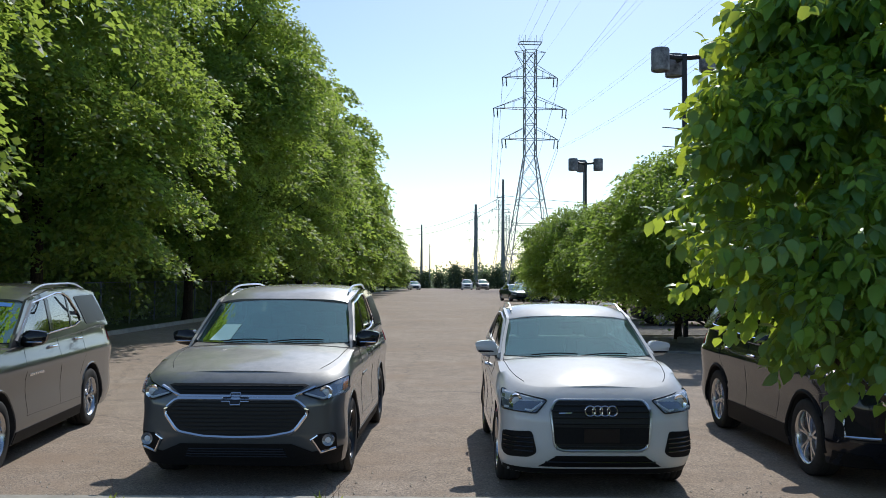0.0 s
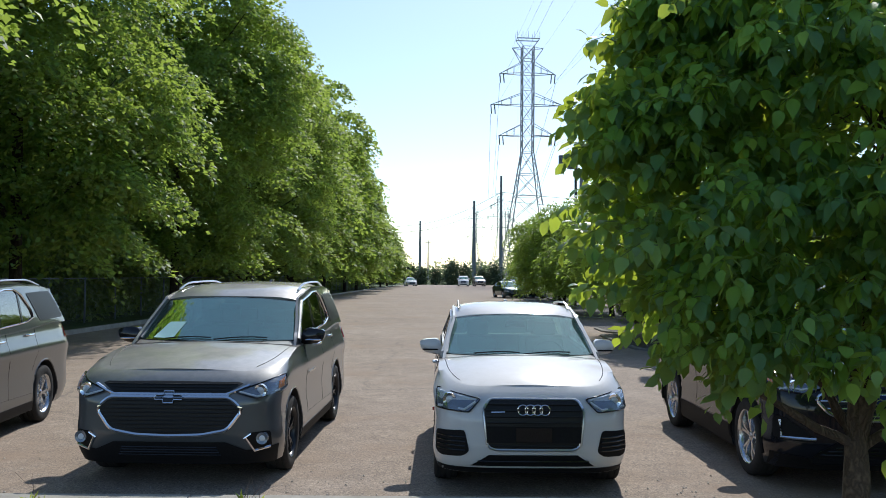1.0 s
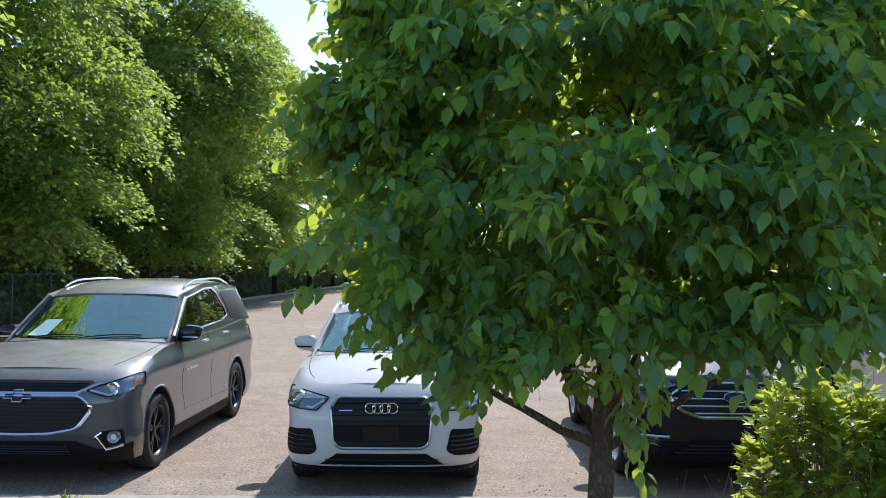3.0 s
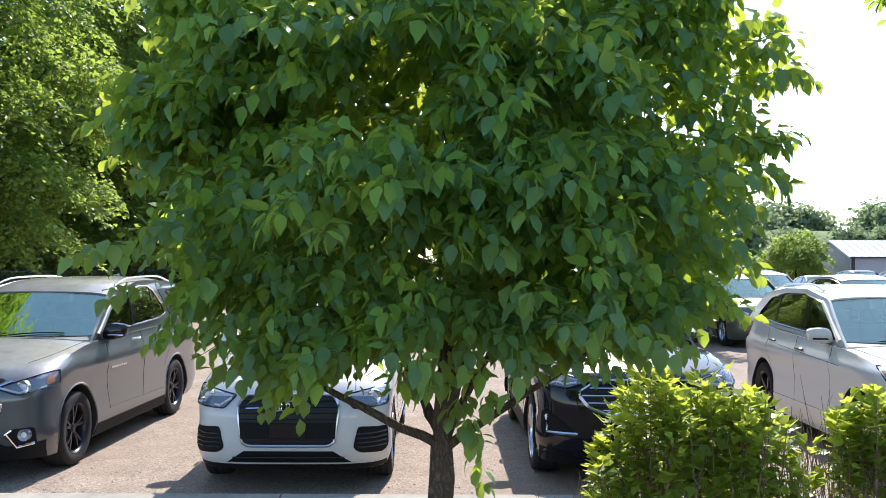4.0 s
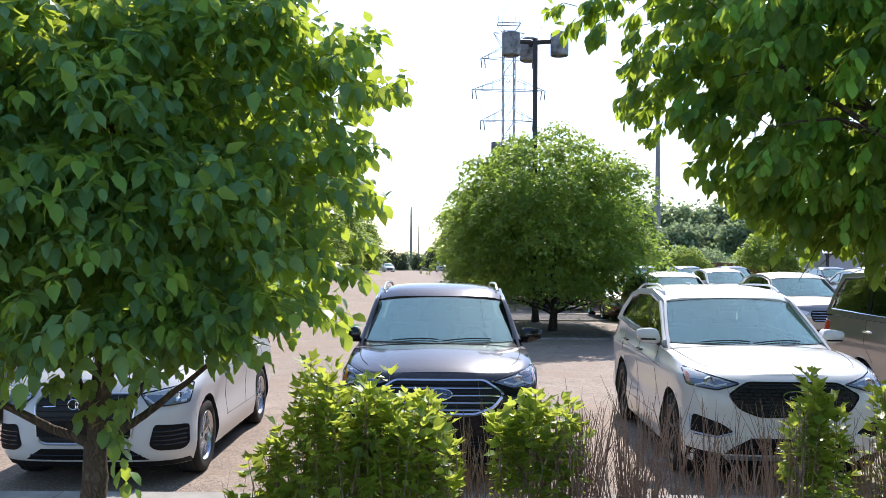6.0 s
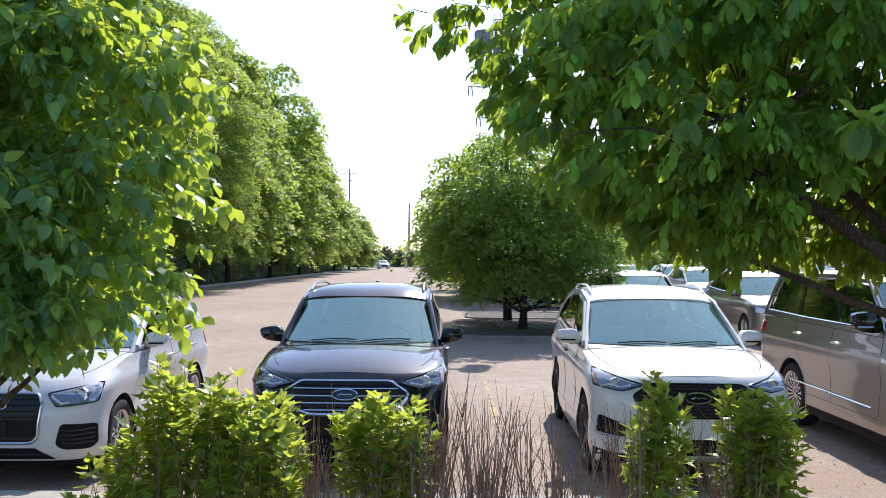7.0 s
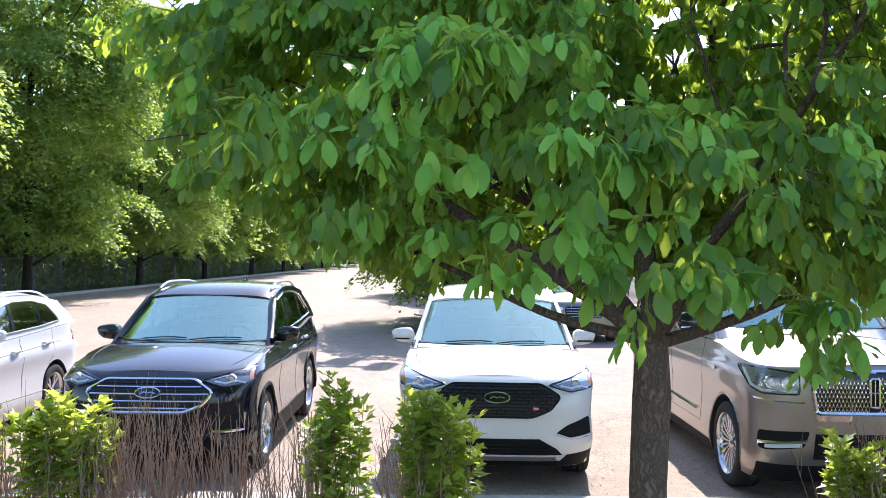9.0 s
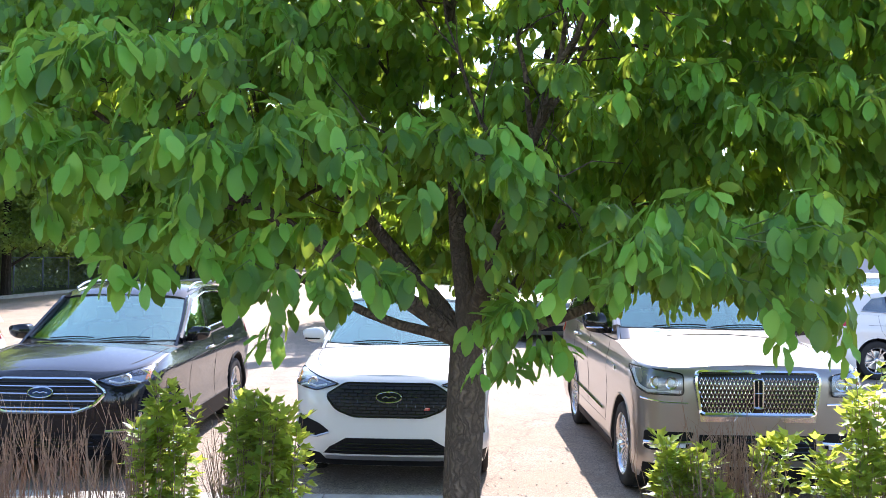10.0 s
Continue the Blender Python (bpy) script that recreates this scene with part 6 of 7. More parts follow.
    part("lower_intake", patch([(-0.52, 0.46), (0.52, 0.46), (0.50, 0.68), (-0.50, 0.68)], f, 0.008, 0.03), M_BLACK, car)
    slats(None, f, (0.50, 0.54, 0.58, 0.62, 0.66), lambda z: 0.49, 0.009, M_GLOSS_BLACK, car, "intake_slat", 0.012)
    part("front_lip", patch([(-0.95, 0.243), (0.95, 0.243), (0.95, 0.40), (-0.95, 0.40)], f, 0.008, 0.03), M_BLACK, car)
    mirrors(car, sh, 1.80, 1.505, (0.25, 0.17, 0.21), M_GLOSS_BLACK, 1.24, M_CHROME)
    wheel_set(car, sh, (0.92, 4.03), 0.405, 0.27, 0.29, 18, M_ALLOY, "fine")
    return car


long_suv("suv", "dusty grey three-row SUV with a chrome-edged black grille", pose(-1.919, 8.188, 0, 0, 0, -1.21), P_GREY, [("screen", 0)], M_DARK_ALLOY)
long_suv("suv", "clean charcoal three-row SUV with paper in its rear side window", pose(-5.336, 7.782, 0, 0, 0, 5.22), P_CHARCOAL, [("side", 0), ("tag", 0)], M_ALLOY)
small_suv("suv", "small white SUV with four chrome rings on a black grille", pose(1.431, 7.946, 0, 0, 0, 0.14), P_WHITE)
mid_suv("suv", "glossy black-blue SUV with a chrome barred grille", pose(4.640, 8.103, 0, 0, 0, 0.07), P_BLACK, False)
mid_suv("suv", "white sporty SUV with a black mesh grille", pose(7.910, 8.068, 0, 0, 0, -1.72), P_PEARL, True)
large_suv("suv", "large warm-silver SUV with a chrome mesh grille", pose(11.148, 7.514, 0, 0, 0, 0.14), P_SILVER)


# ---- the lot's islands, stripe and fence ----
def island(outline, label):
    """A raised bed of gravel with a kerb of its own."""
    root = tagged(new("island"), label, "island", kind="structure")
    o = rounded(outline, 1.0, 5)
    bm = bmesh.new()
    inner_o = inset(o, 0.16)
    rings = [[bm.verts.new((x, y, z)) for x, y in poly] for poly, z in ((o, -0.02), (o, 0.045), (inset(o, 0.025), 0.06), (inner_o, 0.06), (inner_o, 0.03))]
    n = len(o)
    for a, b in zip(rings, rings[1:]):
        for i in range(n):
            bm.faces.new((a[i], a[(i + 1) % n], b[(i + 1) % n], b[i]))
    bmesh.ops.recalc_face_normals(bm, faces=bm.faces[:])
    part("kerb_ring", bm, M_CONCRETE_OLD, root, "", False)
    bm = bmesh.new()
    bm.faces.new([bm.verts.new((x, y, 0.045)) for x, y in inner_o])
    part("gravel_bed", bm, M_STONE, root, "dark gravel bed")
    return root


island([(5.8, 23.4), (9.5, 23.4), (9.5, 29.9), (5.8, 29.9)], "kerbed island of dark gravel under the ornamental trees")
island([(6.3, 30.6), (10.6, 30.6), (10.6, 34.0), (6.3, 34.0)], "kerbed island of dark gravel under an ornamental tree")
island([(5.9, 41.5), (10.8, 41.5), (12.0, 92), (8.2, 92)], "long kerbed island with a row of trees")

bm = bmesh.new()
rs = random.Random(4)
for i in range(46):
    y = 11.2 + i * 0.15
    w = 0.065 * (0.4 + 0.6 * rs.random())
    if rs.random() < 0.6:
        a = [bm.verts.new((6.27 + sx * w + rs.uniform(-0.012, 0.012), y + sy * 0.07, 0.005)) for sx, sy in ((-1, -1), (1, -1), (1, 1), (-1, 1))]
        bm.faces.new(a)
tagged(part("parking_stripe", bm, M_YELLOW, None, "", False), "faded broken yellow parking stripe on asphalt", "stripe", kind="structure")


def fence(y0, y1):
    """Chain-link fence: posts, top rail, and wires crossing in diamonds."""
    root = thing("chain_link_fence", "tall weathered chain-link fence in front of dark undergrowth", "fence")
    H, back = 1.75, 2.6
    at = lambda y, z: Vector((left_kerb_x(y) - back, y, z))
    bm = bmesh.new()
    tube(bm, [(0, 0, -0.05), (0, 0, H + 0.05)], 0.038, 8)
    me = mesh_from(bm, "post", M_POLE)
    y = y0
    while y <= y1:
        share("post", me, root, Matrix.Translation(at(y, 0)))
        y += 3.0
    bm = bmesh.new()
    tube(bm, [at(y0, H), at(y1, H)], 0.022, 6)
    part("top_rail", bm, M_POLE, root)
    bm = bmesh.new()
    step = 0.13
    n = int((y1 - y0 + H) / step)
    for i in range(n):
        for sg in (1, -1):
            ya = y0 - (H if sg > 0 else 0) + i * step
            p, q = (ya, 0.03), (ya + sg * H, H)
            p, q = Vector(at(p[0], p[1])), Vector(at(q[0], q[1]))
            w = Vector((0, 0.0035, 0))
            bm.faces.new([bm.verts.new(v) for v in (p - w, p + w, q + w, q - w)])
    tagged(part("wire_mesh", bm, M_POLE, root, "", False), kind="stuff")


fence(14.0, 140.0)


# ---- lamp posts ----
def lamp_post(m, heads):
    root = thing("lamp_post", "black parking lot lamp post with drum-shaped peeling heads", "lamp post", "lot lamps")
    bm = bmesh.new()
    box(bm, (-0.07, -0.07, 0.2), (0.07, 0.07, 9.15), 0.01)
    part("pole", bm, M_BLACK_METAL, root)
    bm = bmesh.new()
    lathe(bm, [(0, 0.22), (0.24, 0.22), (0.26, 0.19), (0.26, 0.0), (0, 0.0)], 24, "z")
    part("concrete_base", bm, M_CONCRETE_OLD, root, "round concrete footing")
    for a in heads:
        c, s = math.cos(radians(a)), math.sin(radians(a))
        bm = bmesh.new()
        tube(bm, [(0, 0, 9.02), (c * 0.5, s * 0.5, 9.06)], 0.075, 8)
        part("arm", bm, M_BLACK_METAL, root)
        bm = bmesh.new()
        lathe(bm, [(0, 9.32), (0.26, 9.32), (0.285, 9.28), (0.285, 8.62), (0.265, 8.60), (0.255, 8.66), (0, 8.68)], 28, "z", Matrix.Translation((c * 0.76, s * 0.76, 0)))
        part("lamp_head", bm, M_PEEL, root)
    root.matrix_basis = m
    return root


first = lamp_post(pose(7.45, 27.0, 0.0) @ Matrix.Scale(0.98, 4), (0, 180, 100))
copy_thing(first, pose(8.45, 52.0, 0.0))
copy_thing(first, pose(14.3, 150.0, 0.0))


# ---- power lines ----
def strut(bm, a, b, r, sides=5):
    tube(bm, [Vector(a), Vector(b)], r, sides, False)


def lattice_tower(m, scale_r=1.0):
    root = thing("transmission_tower", "grey steel lattice transmission tower with three cross-arms", "pylon", "transmission towers")

    def half(z):
        return 1.15 if z > 27 else 1.15 + (27 - z) / 27 * 4.1

    levels = [0, 7, 13, 18, 22.5, 27, 30.4, 33.5, 36.7, 40, 43.1, 46, 48.6]
    legs, braces = bmesh.new(), bmesh.new()
    for z0, z1 in zip(levels, levels[1:]):
        h0, h1 = half(z0), half(z1)
        cs0 = [(-h0, -h0, z0), (h0, -h0, z0), (h0, h0, z0), (-h0, h0, z0)]
        cs1 = [(-h1, -h1, z1), (h1, -h1, z1), (h1, h1, z1), (-h1, h1, z1)]
        for i in range(4):
            strut(legs, cs0[i], cs1[i], 0.16 * scale_r)
            j = (i + 1) % 4
            strut(braces, cs0[i], cs1[j], 0.075 * scale_r)
            strut(braces, cs0[j], cs1[i], 0.075 * scale_r)
            strut(braces, cs1[i], cs1[j], 0.075 * scale_r)
    part("leg_frame", legs, M_STEEL, root)
    part("bracing", braces, M_STEEL, root)
    for z, w in ((43.1, 5.7), (36.7, 7.5), (30.4, 5.8)):
        bm = bmesh.new()
        for s in (-1, 1):
            tip = Vector((s * w, 0, z))
            for d in (-1, 1):
                strut(bm, (s * 1.15, d * 1.15, z), tip, 0.11 * scale_r)
                strut(bm, (s * 1.15, d * 1.15, z + 2.4), tip, 0.08 * scale_r)
                for q in (0.35, 0.65):
                    a = Vector((s * 1.15, d * 1.15, z)).lerp(tip, q)
                    b = Vector((s * 1.15, d * 1.15, z + 2.4)).lerp(tip, q)
                    strut(bm, a, b, 0.055 * scale_r)
        part("cross_arm", bm, M_STEEL, root)
        for s in (-1, 1):
            for dx in (0.0, 0.75):
                bm = bmesh.new()
                x = s * (w - dx)
                tube(bm, [(x, 0, z), (x - s * 0.15, 0, z - 1.9)], 0.15 * scale_r, 6)
                part("insulator", bm, M_GLASS_INSULATOR, root)
    bm = bmesh.new()
    for s in (-1, 1):
        for d in (-1, 1):
            strut(bm, (s * 1.15, d * 1.15, 45.4), (s * 3.2, 0, 48.4), 0.09 * scale_r)
            strut(bm, (s * 1.15, d * 1.15, 48.4), (s * 3.2, 0, 48.4), 0.07 * scale_r)
            strut(bm, (s * 1.1, d * 1.1, 48.6), (s * 2.3, d * 1.1, 50.2), 0.08 * scale_r)
        strut(bm, (s * 2.3, -1.1, 50.2), (s * 2.3, 1.1, 50.2), 0.09 * scale_r)
        strut(bm, (-2.3, s * 1.1, 50.2), (2.3, s * 1.1, 50.2), 0.14 * scale_r)
        for k in range(5):
            strut(bm, (-2.3 + k * 1.15, s * 1.1, 50.2), (-2.3 + k * 1.15, s * 1.1, 51.6), 0.05 * scale_r)
    tagged(part("top_platform", bm, M_STEEL, root), kind="stuff")
    root.matrix_basis = m
    return root


tower = lattice_tower(pose(17.6, 178.2, 0, 0, 0, 4), 0.78)
for x, y in ((34.0, 520), (47.0, 640), (24.0, 640)):
    copy_thing(tower, pose(x, y, 0, 0, 0, 8))


def steel_pole(x, y, h, r, arms=()):
    root = thing("utility_pole", "tall tapered grey steel utility pole", "utility pole", "utility poles")
    bm = bmesh.new()
    tube(bm, [(0, 0, -0.2), (0, 0, h * 0.5), (0, 0, h)], [r, r * 0.78, r * 0.5], 10)
    part("pole", bm, M_POLE, root)
    for z, a, b in arms:
        bm = bmesh.new()
        tube(bm, [(a, 0, z + 0.25), (0, 0, z), (b, 0, z + 0.25)], 0.09, 6)
        part("cross_arm", bm, M_POLE, root)
    root.location = (x, y, 0)


steel_pole(18.0, 264, 31.9, 0.62)
steel_pole(12.3, 332, 30.1, 0.85)
steel_pole(-8.6, 350, 23.4, 0.58)
steel_pole(-5.0, 330, 15.0, 0.28, ((14.0, -1.5, 1.5),))
steel_pole(40.5, 147.4, 32.2, 0.55, ((30.5, -3.4, 0), (27.4, -3.6, 0), (24.2, -3.6, 0), (31.5, -0.9, 0)))
steel_pole(24.2, 150, 20.3, 0.55)
steel_pole(-15.5, 194, 21.4, 0.32, ((20.2, -1.6, 1.2), (18.8, -1.2, 1.0)))
steel_pole(17.6, 150, 12.6, 0.18, ((12.2, -1.0, 1.0), (11.4, -1.0, 1.0)))


def wire(a, b, sag, r=0.03, n=24):
    bm = bmesh.new()
    a, b = Vector(a), Vector(b)
    tube(bm, [a.lerp(b, i / n) - Vector((0, 0, 4 * sag * (i / n) * (1 - i / n))) for i in range(n + 1)], r, 4, False)
    tagged(part("power_line", bm, M_WIRE, None), "thin overhead power line strung between towers", "power line", "power lines")


for z, w in ((41.2, 5.7), (34.8, 7.5), (28.5, 5.8)):
    for s in (-1, 1):
        for dx in (0.0, 0.75):
            if s > 0 or dx == 0:
                wire((17.6 + s * (w - dx), 178.2, z), (19.0 + s * (w - dx) + (5 if s > 0 else 3), -140, z + 1), 7.0, 0.014)
        wire((17.6 + s * w, 178.2, z), (34.0 + s * w, 520, z), 8.0, 0.035)
for s in (-1, 1):
    wire((17.6 + s * 3.2, 178.2, 48.4), (19 + s * 3.2 + (5 if s > 0 else 3), -140, 49), 5.5, 0.012)
for z in (24.5, 27.0):
    wire((18.0, 264, z), (-8.6, 350, z - 5), 1.5, 0.07)
    wire((-8.6, 350, z - 5), (-150, 420, z - 4), 3.0, 0.07)
    wire((18.0, 264, z), (160, 250, z), 4.0, 0.06)


# ---- far end of the lot and the distance ----
rs = random.Random(12)
far_bush = far_crown("crown", [((0, 0, 1.6), (1.3, 1.3, 1.6)), ((0.2, 0, 2.7), (0.9, 0.9, 1.0)), ((-0.4, 0.2, 1.0), (1.3, 1.3, 0.9))], 1500, (0.34, 0.24), 90, M_LEAF_K)


def far_shrub(x, y, s, label="dark clipped shrub at the far edge of the lot", me=None, group="far shrubs"):
    root = thing("shrub", label, "shrub", group)
    bm = bmesh.new()
    tube(bm, [(0, 0, -0.1), (0.05, 0, 1.2)], [0.10, 0.05], 6)
    part("stem", bm, M_BARK_DARK, root)
    c = share("crown", me or far_bush, root)
    tagged(c, kind="stuff")
    root.matrix_basis = pose(x, y, 0, 0, 0, rs.random() * 360) @ Matrix.Scale(s, 4)


for i in range(12):
    far_shrub(-12.0 + i * 2.9 + rs.uniform(-0.5, 0.5), 175.5 + rs.uniform(-1, 1.5), 0.8 + 0.5 * rs.random())


def wood(name, label, x0, x1, y, depth, h, count, leaf, seed, mat, base=0.0):
    r = np.random.default_rng(seed)
    lobes = []
    n = int((x1 - x0) / (h * 0.75)) + 1
    for i in range(n):
        hh = h * (0.55 + 0.6 * r.random())
        cx = x0 + (x1 - x0) * (i + r.random()) / n
        lobes.append(((cx, y + depth * r.random(), base + hh * 0.55), (h * (0.4 + 0.25 * r.random()), h * 0.5, hh * 0.5)))
    ob = new(name, far_crown(name, lobes, count, leaf, seed, mat))
    return tagged(ob, label, "trees", kind="stuff")


# far belts look hazy only through the paled colour of their leaves
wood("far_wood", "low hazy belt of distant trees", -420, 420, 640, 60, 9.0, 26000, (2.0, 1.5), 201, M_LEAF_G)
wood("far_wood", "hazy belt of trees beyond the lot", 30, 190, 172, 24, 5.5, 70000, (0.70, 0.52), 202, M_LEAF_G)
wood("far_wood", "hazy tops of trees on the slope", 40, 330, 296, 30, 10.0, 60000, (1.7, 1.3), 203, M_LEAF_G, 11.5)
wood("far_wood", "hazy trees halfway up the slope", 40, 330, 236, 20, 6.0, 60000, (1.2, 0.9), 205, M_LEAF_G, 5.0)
wood("far_wood", "belt of trees behind the tall tree row", -62, -20, 60, 90, 9.0, 9000, (0.7, 0.5), 204, M_LEAF_F)
bm = bmesh.new()
vs = {}
for i in range(25):
    for j in range(9):
        x, y = 20 + i * 20, 190 + j * 14
        vs[i, j] = bm.verts.new((x, y, -0.1 + 13.5 * (1 - math.cos(math.pi * min(1, j / 7))) / 2 * min(1.0, i / 4) + 0.4 * math.sin(i * 1.7 + j)))
for i in range(24):
    for j in range(8):
        bm.faces.new((vs[i, j], vs[i + 1, j], vs[i + 1, j + 1], vs[i, j + 1]))
tagged(part("meadow_slope", bm, M_HILL, None), "green rising slope beyond the lot", "slope", kind="structure")

small_kind = row_tree(83, 4.6, 2.2, 1.0, 7000, (0.24, 0.17), M_LEAF_H, "small light green tree at the edge of the lot", group="edge trees", trunk_r=0.09, boughs=70, bough=0.8, limbs=8)
small_kind.matrix_basis = pose(29.4, 66.5, 0)
for x, y, s in ((20.5, 66, 0.62), (23.2, 67, 0.7), (44, 70, 0.9), (17.0, 80, 0.8)):
    copy_thing(small_kind, pose(x, y, 0, 0, 0, 70 * x) @ Matrix.Scale(s, 4))

# wooden fence beside the shed
root = thing("board_fence", "red-brown board fence beside the metal shed", "fence")
bm = bmesh.new()
box(bm, (-0.07, -0.012, 0), (0.07, 0.012, 2.0), 0.004)
me = mesh_from(bm, "board", M_PLANK, False)
for i in range(60):
    share("board", me, root, Matrix.Translation((22.5 + i * 0.152, 69.5 + 0.01 * (i % 2), 0)))
bm = bmesh.new()
for z in (0.5, 1.6):
    box(bm, (22.4, 69.53, z), (31.6, 69.58, z + 0.08))
part("rail", bm, M_PLANK, root)

# metal shed
root = thing("shed", "pale grey metal shed with a low white ribbed roof", "shed")
bm = bmesh.new()
X0, X1, Y0, Y1, E, R = 32.6, 58.0, 64.5, 70.8, 2.75, 3.95
ym = (Y0 + Y1) / 2
v = [bm.verts.new(p) for p in ((X0, Y0, 0), (X1, Y0, 0), (X1, Y1, 0), (X0, Y1, 0), (X0, Y0, E), (X1, Y0, E), (X1, Y1, E), (X0, Y1, E), (X0, ym, R), (X1, ym, R))]
for f in ((0, 1, 5, 4), (2, 3, 7, 6), (3, 0, 4, 8, 7), (1, 2, 6, 9, 5)):
    bm.faces.new([v[i] for i in f])
part("wall", bm, M_SHED, root, "", False)
bm = bmesh.new()
for ya, yb in ((Y0 - 0.25, ym), (Y1 + 0.25, ym)):
    za = E - 0.08
    q = [Vector((X0 - 0.2, ya, za)), Vector((X1 + 0.2, ya, za)), Vector((X1 + 0.2, yb, R + 0.02)), Vector((X0 - 0.2, yb, R + 0.02))]
    a = [bm.verts.new(p) for p in q]
    b = [bm.verts.new(p + Vector((0, 0, 0.10))) for p in q]
    bm.faces.new(b)
    bm.faces.new(a[::-1])
    for i in range(4):
        bm.faces.new((a[i], a[(i + 1) % 4], b[(i + 1) % 4], b[i]))
bmesh.ops.recalc_face_normals(bm, faces=bm.faces[:])
part("roof", bm, M_SHED_ROOF, root, "white metal roof", False)
for i in range(45):
    x = X0 + 0.2 + i * 0.6
    bm = bmesh.new()
    tube(bm, [(x, Y0 - 0.25, E + 0.03), (x, ym, R + 0.13)], 0.035, 4)
    part("roof_rib", bm, M_SHED_ROOF, root)
bm = bmesh.new()
box(bm, (X0 + 0.1, Y0 - 0.12, 0), (X0 + 0.3, Y0 - 0.003, E))
part("downpipe", bm, M_BLACK_METAL, root)
bm = bmesh.new()
box(bm, (X0 - 0.1, Y0 - 0.35, E - 0.1), (X1 + 0.1, Y0 - 0.22, E + 0.02))
part("gutter", bm, M_BLACK_METAL, root)


# ---- cars further back on the lot ----
def plain_front(car, sh, paint, bars):
    """Grille, lamps and intake of a car that stands further off."""
    f = sh.on_front
    zt = sh.top(0.1)
    g = rounded([(-0.45, zt - 0.06), (0.45, zt - 0.06), (0.50, zt - 0.16), (0.42, zt - 0.34), (-0.42, zt - 0.34), (-0.50, zt - 0.16)], 0.04, 2)
    part("grille", patch(g, f, 0.008, 0.03, 0.15), M_BLACK, car)
    hw = half_width(inset(g, 0.02))
    for i in range(4):
        z = zt - 0.11 - 0.065 * i
        outline_tube(car, f, [(-hw(z), z), (hw(z), z)], 0.011, bars, "grille_bar", 0.014, False)
    for s in (-1, 1):
        fs = lambda x, y, d, s=s: sh.on_front(x * s, y, d)
        part("head_lamp", patch(rounded([(0.52, zt - 0.10), (0.86, zt + 0.0), (0.88, zt - 0.14), (0.58, zt - 0.17)], 0.02, 2), fs, 0.008, 0.02, 0.1), M_LAMP_BOWL, car)
    part("lower_intake", patch([(-0.6, 0.32), (0.6, 0.32), (0.5, 0.46), (-0.5, 0.46)], f, 0.008, 0.03, 0.2), M_BLACK, car)


def lot_car(sh, sil, dlo, pillars, axles, tyre_r, arch_r, paint, label, rows=2, mz=1.25, mb=1.75, reach=1.08, bars=None):
    car = base_car("car", label, sh, paint, axles, tyre_r, arch_r, sil, dlo, pillars, Matrix(), "cars further back on the lot", M_GLASS, [M_TINT], M_SEAT, rows, None, M_CHROME, 0.6, None, seams=None, wipers=False)
    plain_front(car, sh, paint, bars or M_CHROME)
    mirrors(car, sh, mb, mz, (0.22, 0.15, 0.15), paint, reach)
    wheel_set(car, sh, axles, tyre_r, 0.235, tyre_r * 0.67, 5, M_ALLOY, "five")
    return car


SH_SEDAN = Shell(4.75, 1.83, [(0.2, 0.12), (0.35, 0.03), (0.5, 0.0), (0.65, 0.02), (0.75, 0.10), (0.82, 0.25), (0.9, 0.5)],
                 [(0.2, 0.15), (0.5, 0.02), (0.9, 0.0), (1.1, 0.1)],
                 [(0, 0.70), (0.3, 0.79), (0.8, 0.88), (1.3, 0.94), (1.8, 0.96), (3.4, 0.99), (4.2, 1.02), (4.75, 0.98)],
                 [(0.2, 0.96), (0.4, 0.985), (0.6, 1.0), (0.8, 0.985), (1.0, 0.95), (1.2, 0.92)],
                 [(0, 0.04), (0.5, 0.06), (1.1, 0.07), (1.4, 0.04), (1.9, 0.0), (4.75, 0.02)],
                 0.22, (0.85, 2.9), (0.6, 2.9), (1.34, 1.0), (2.15, 1.40), ((2.15, 1.43), (2.7, 1.48), (3.2, 1.46), (3.75, 1.37)), 0.70, 0.88, (4.35, 1.03), 0.22)
SED_SIL = [(1.42, 0.94), (1.62, 1.06), (2.18, 1.40), (2.7, 1.45), (3.2, 1.43), (3.72, 1.35), (4.0, 1.2), (4.28, 1.03), (3.2, 0.985), (2.4, 0.97)]
SED_DLO = [(1.72, 1.01), (1.80, 1.09), (2.26, 1.36), (2.7, 1.395), (3.2, 1.375), (3.5, 1.31), (3.72, 1.17), (3.8, 1.08), (3.2, 1.045), (2.4, 1.03)]
MID_SIL = [(1.32, 1.17), (1.52, 1.29), (2.14, 1.675), (2.75, 1.775), (3.5, 1.765), (4.36, 1.665), (4.52, 1.48), (4.64, 1.29), (3.4, 1.245), (2.4, 1.205)]
MID_DLO = [(1.62, 1.25), (1.68, 1.31), (2.24, 1.63), (2.75, 1.71), (3.4, 1.70), (3.92, 1.62), (4.15, 1.44), (4.20, 1.36), (3.4, 1.305), (2.4, 1.27)]
sedans = [lot_car(SH_SEDAN, SED_SIL, SED_DLO, [(2.58, 2.68)], (0.92, 3.72), 0.33, 0.375, p, lab, 2, 1.03, 1.80, 1.0) for p, lab in ((P_BROWN, "brown sedan parked on the far side of the lot"), (P_WHITE, "white sedan parked on the lot"), (P_TEAL, "dark teal sedan parked on the lot"), (P_RED, "dark red sedan parked on the lot"))]
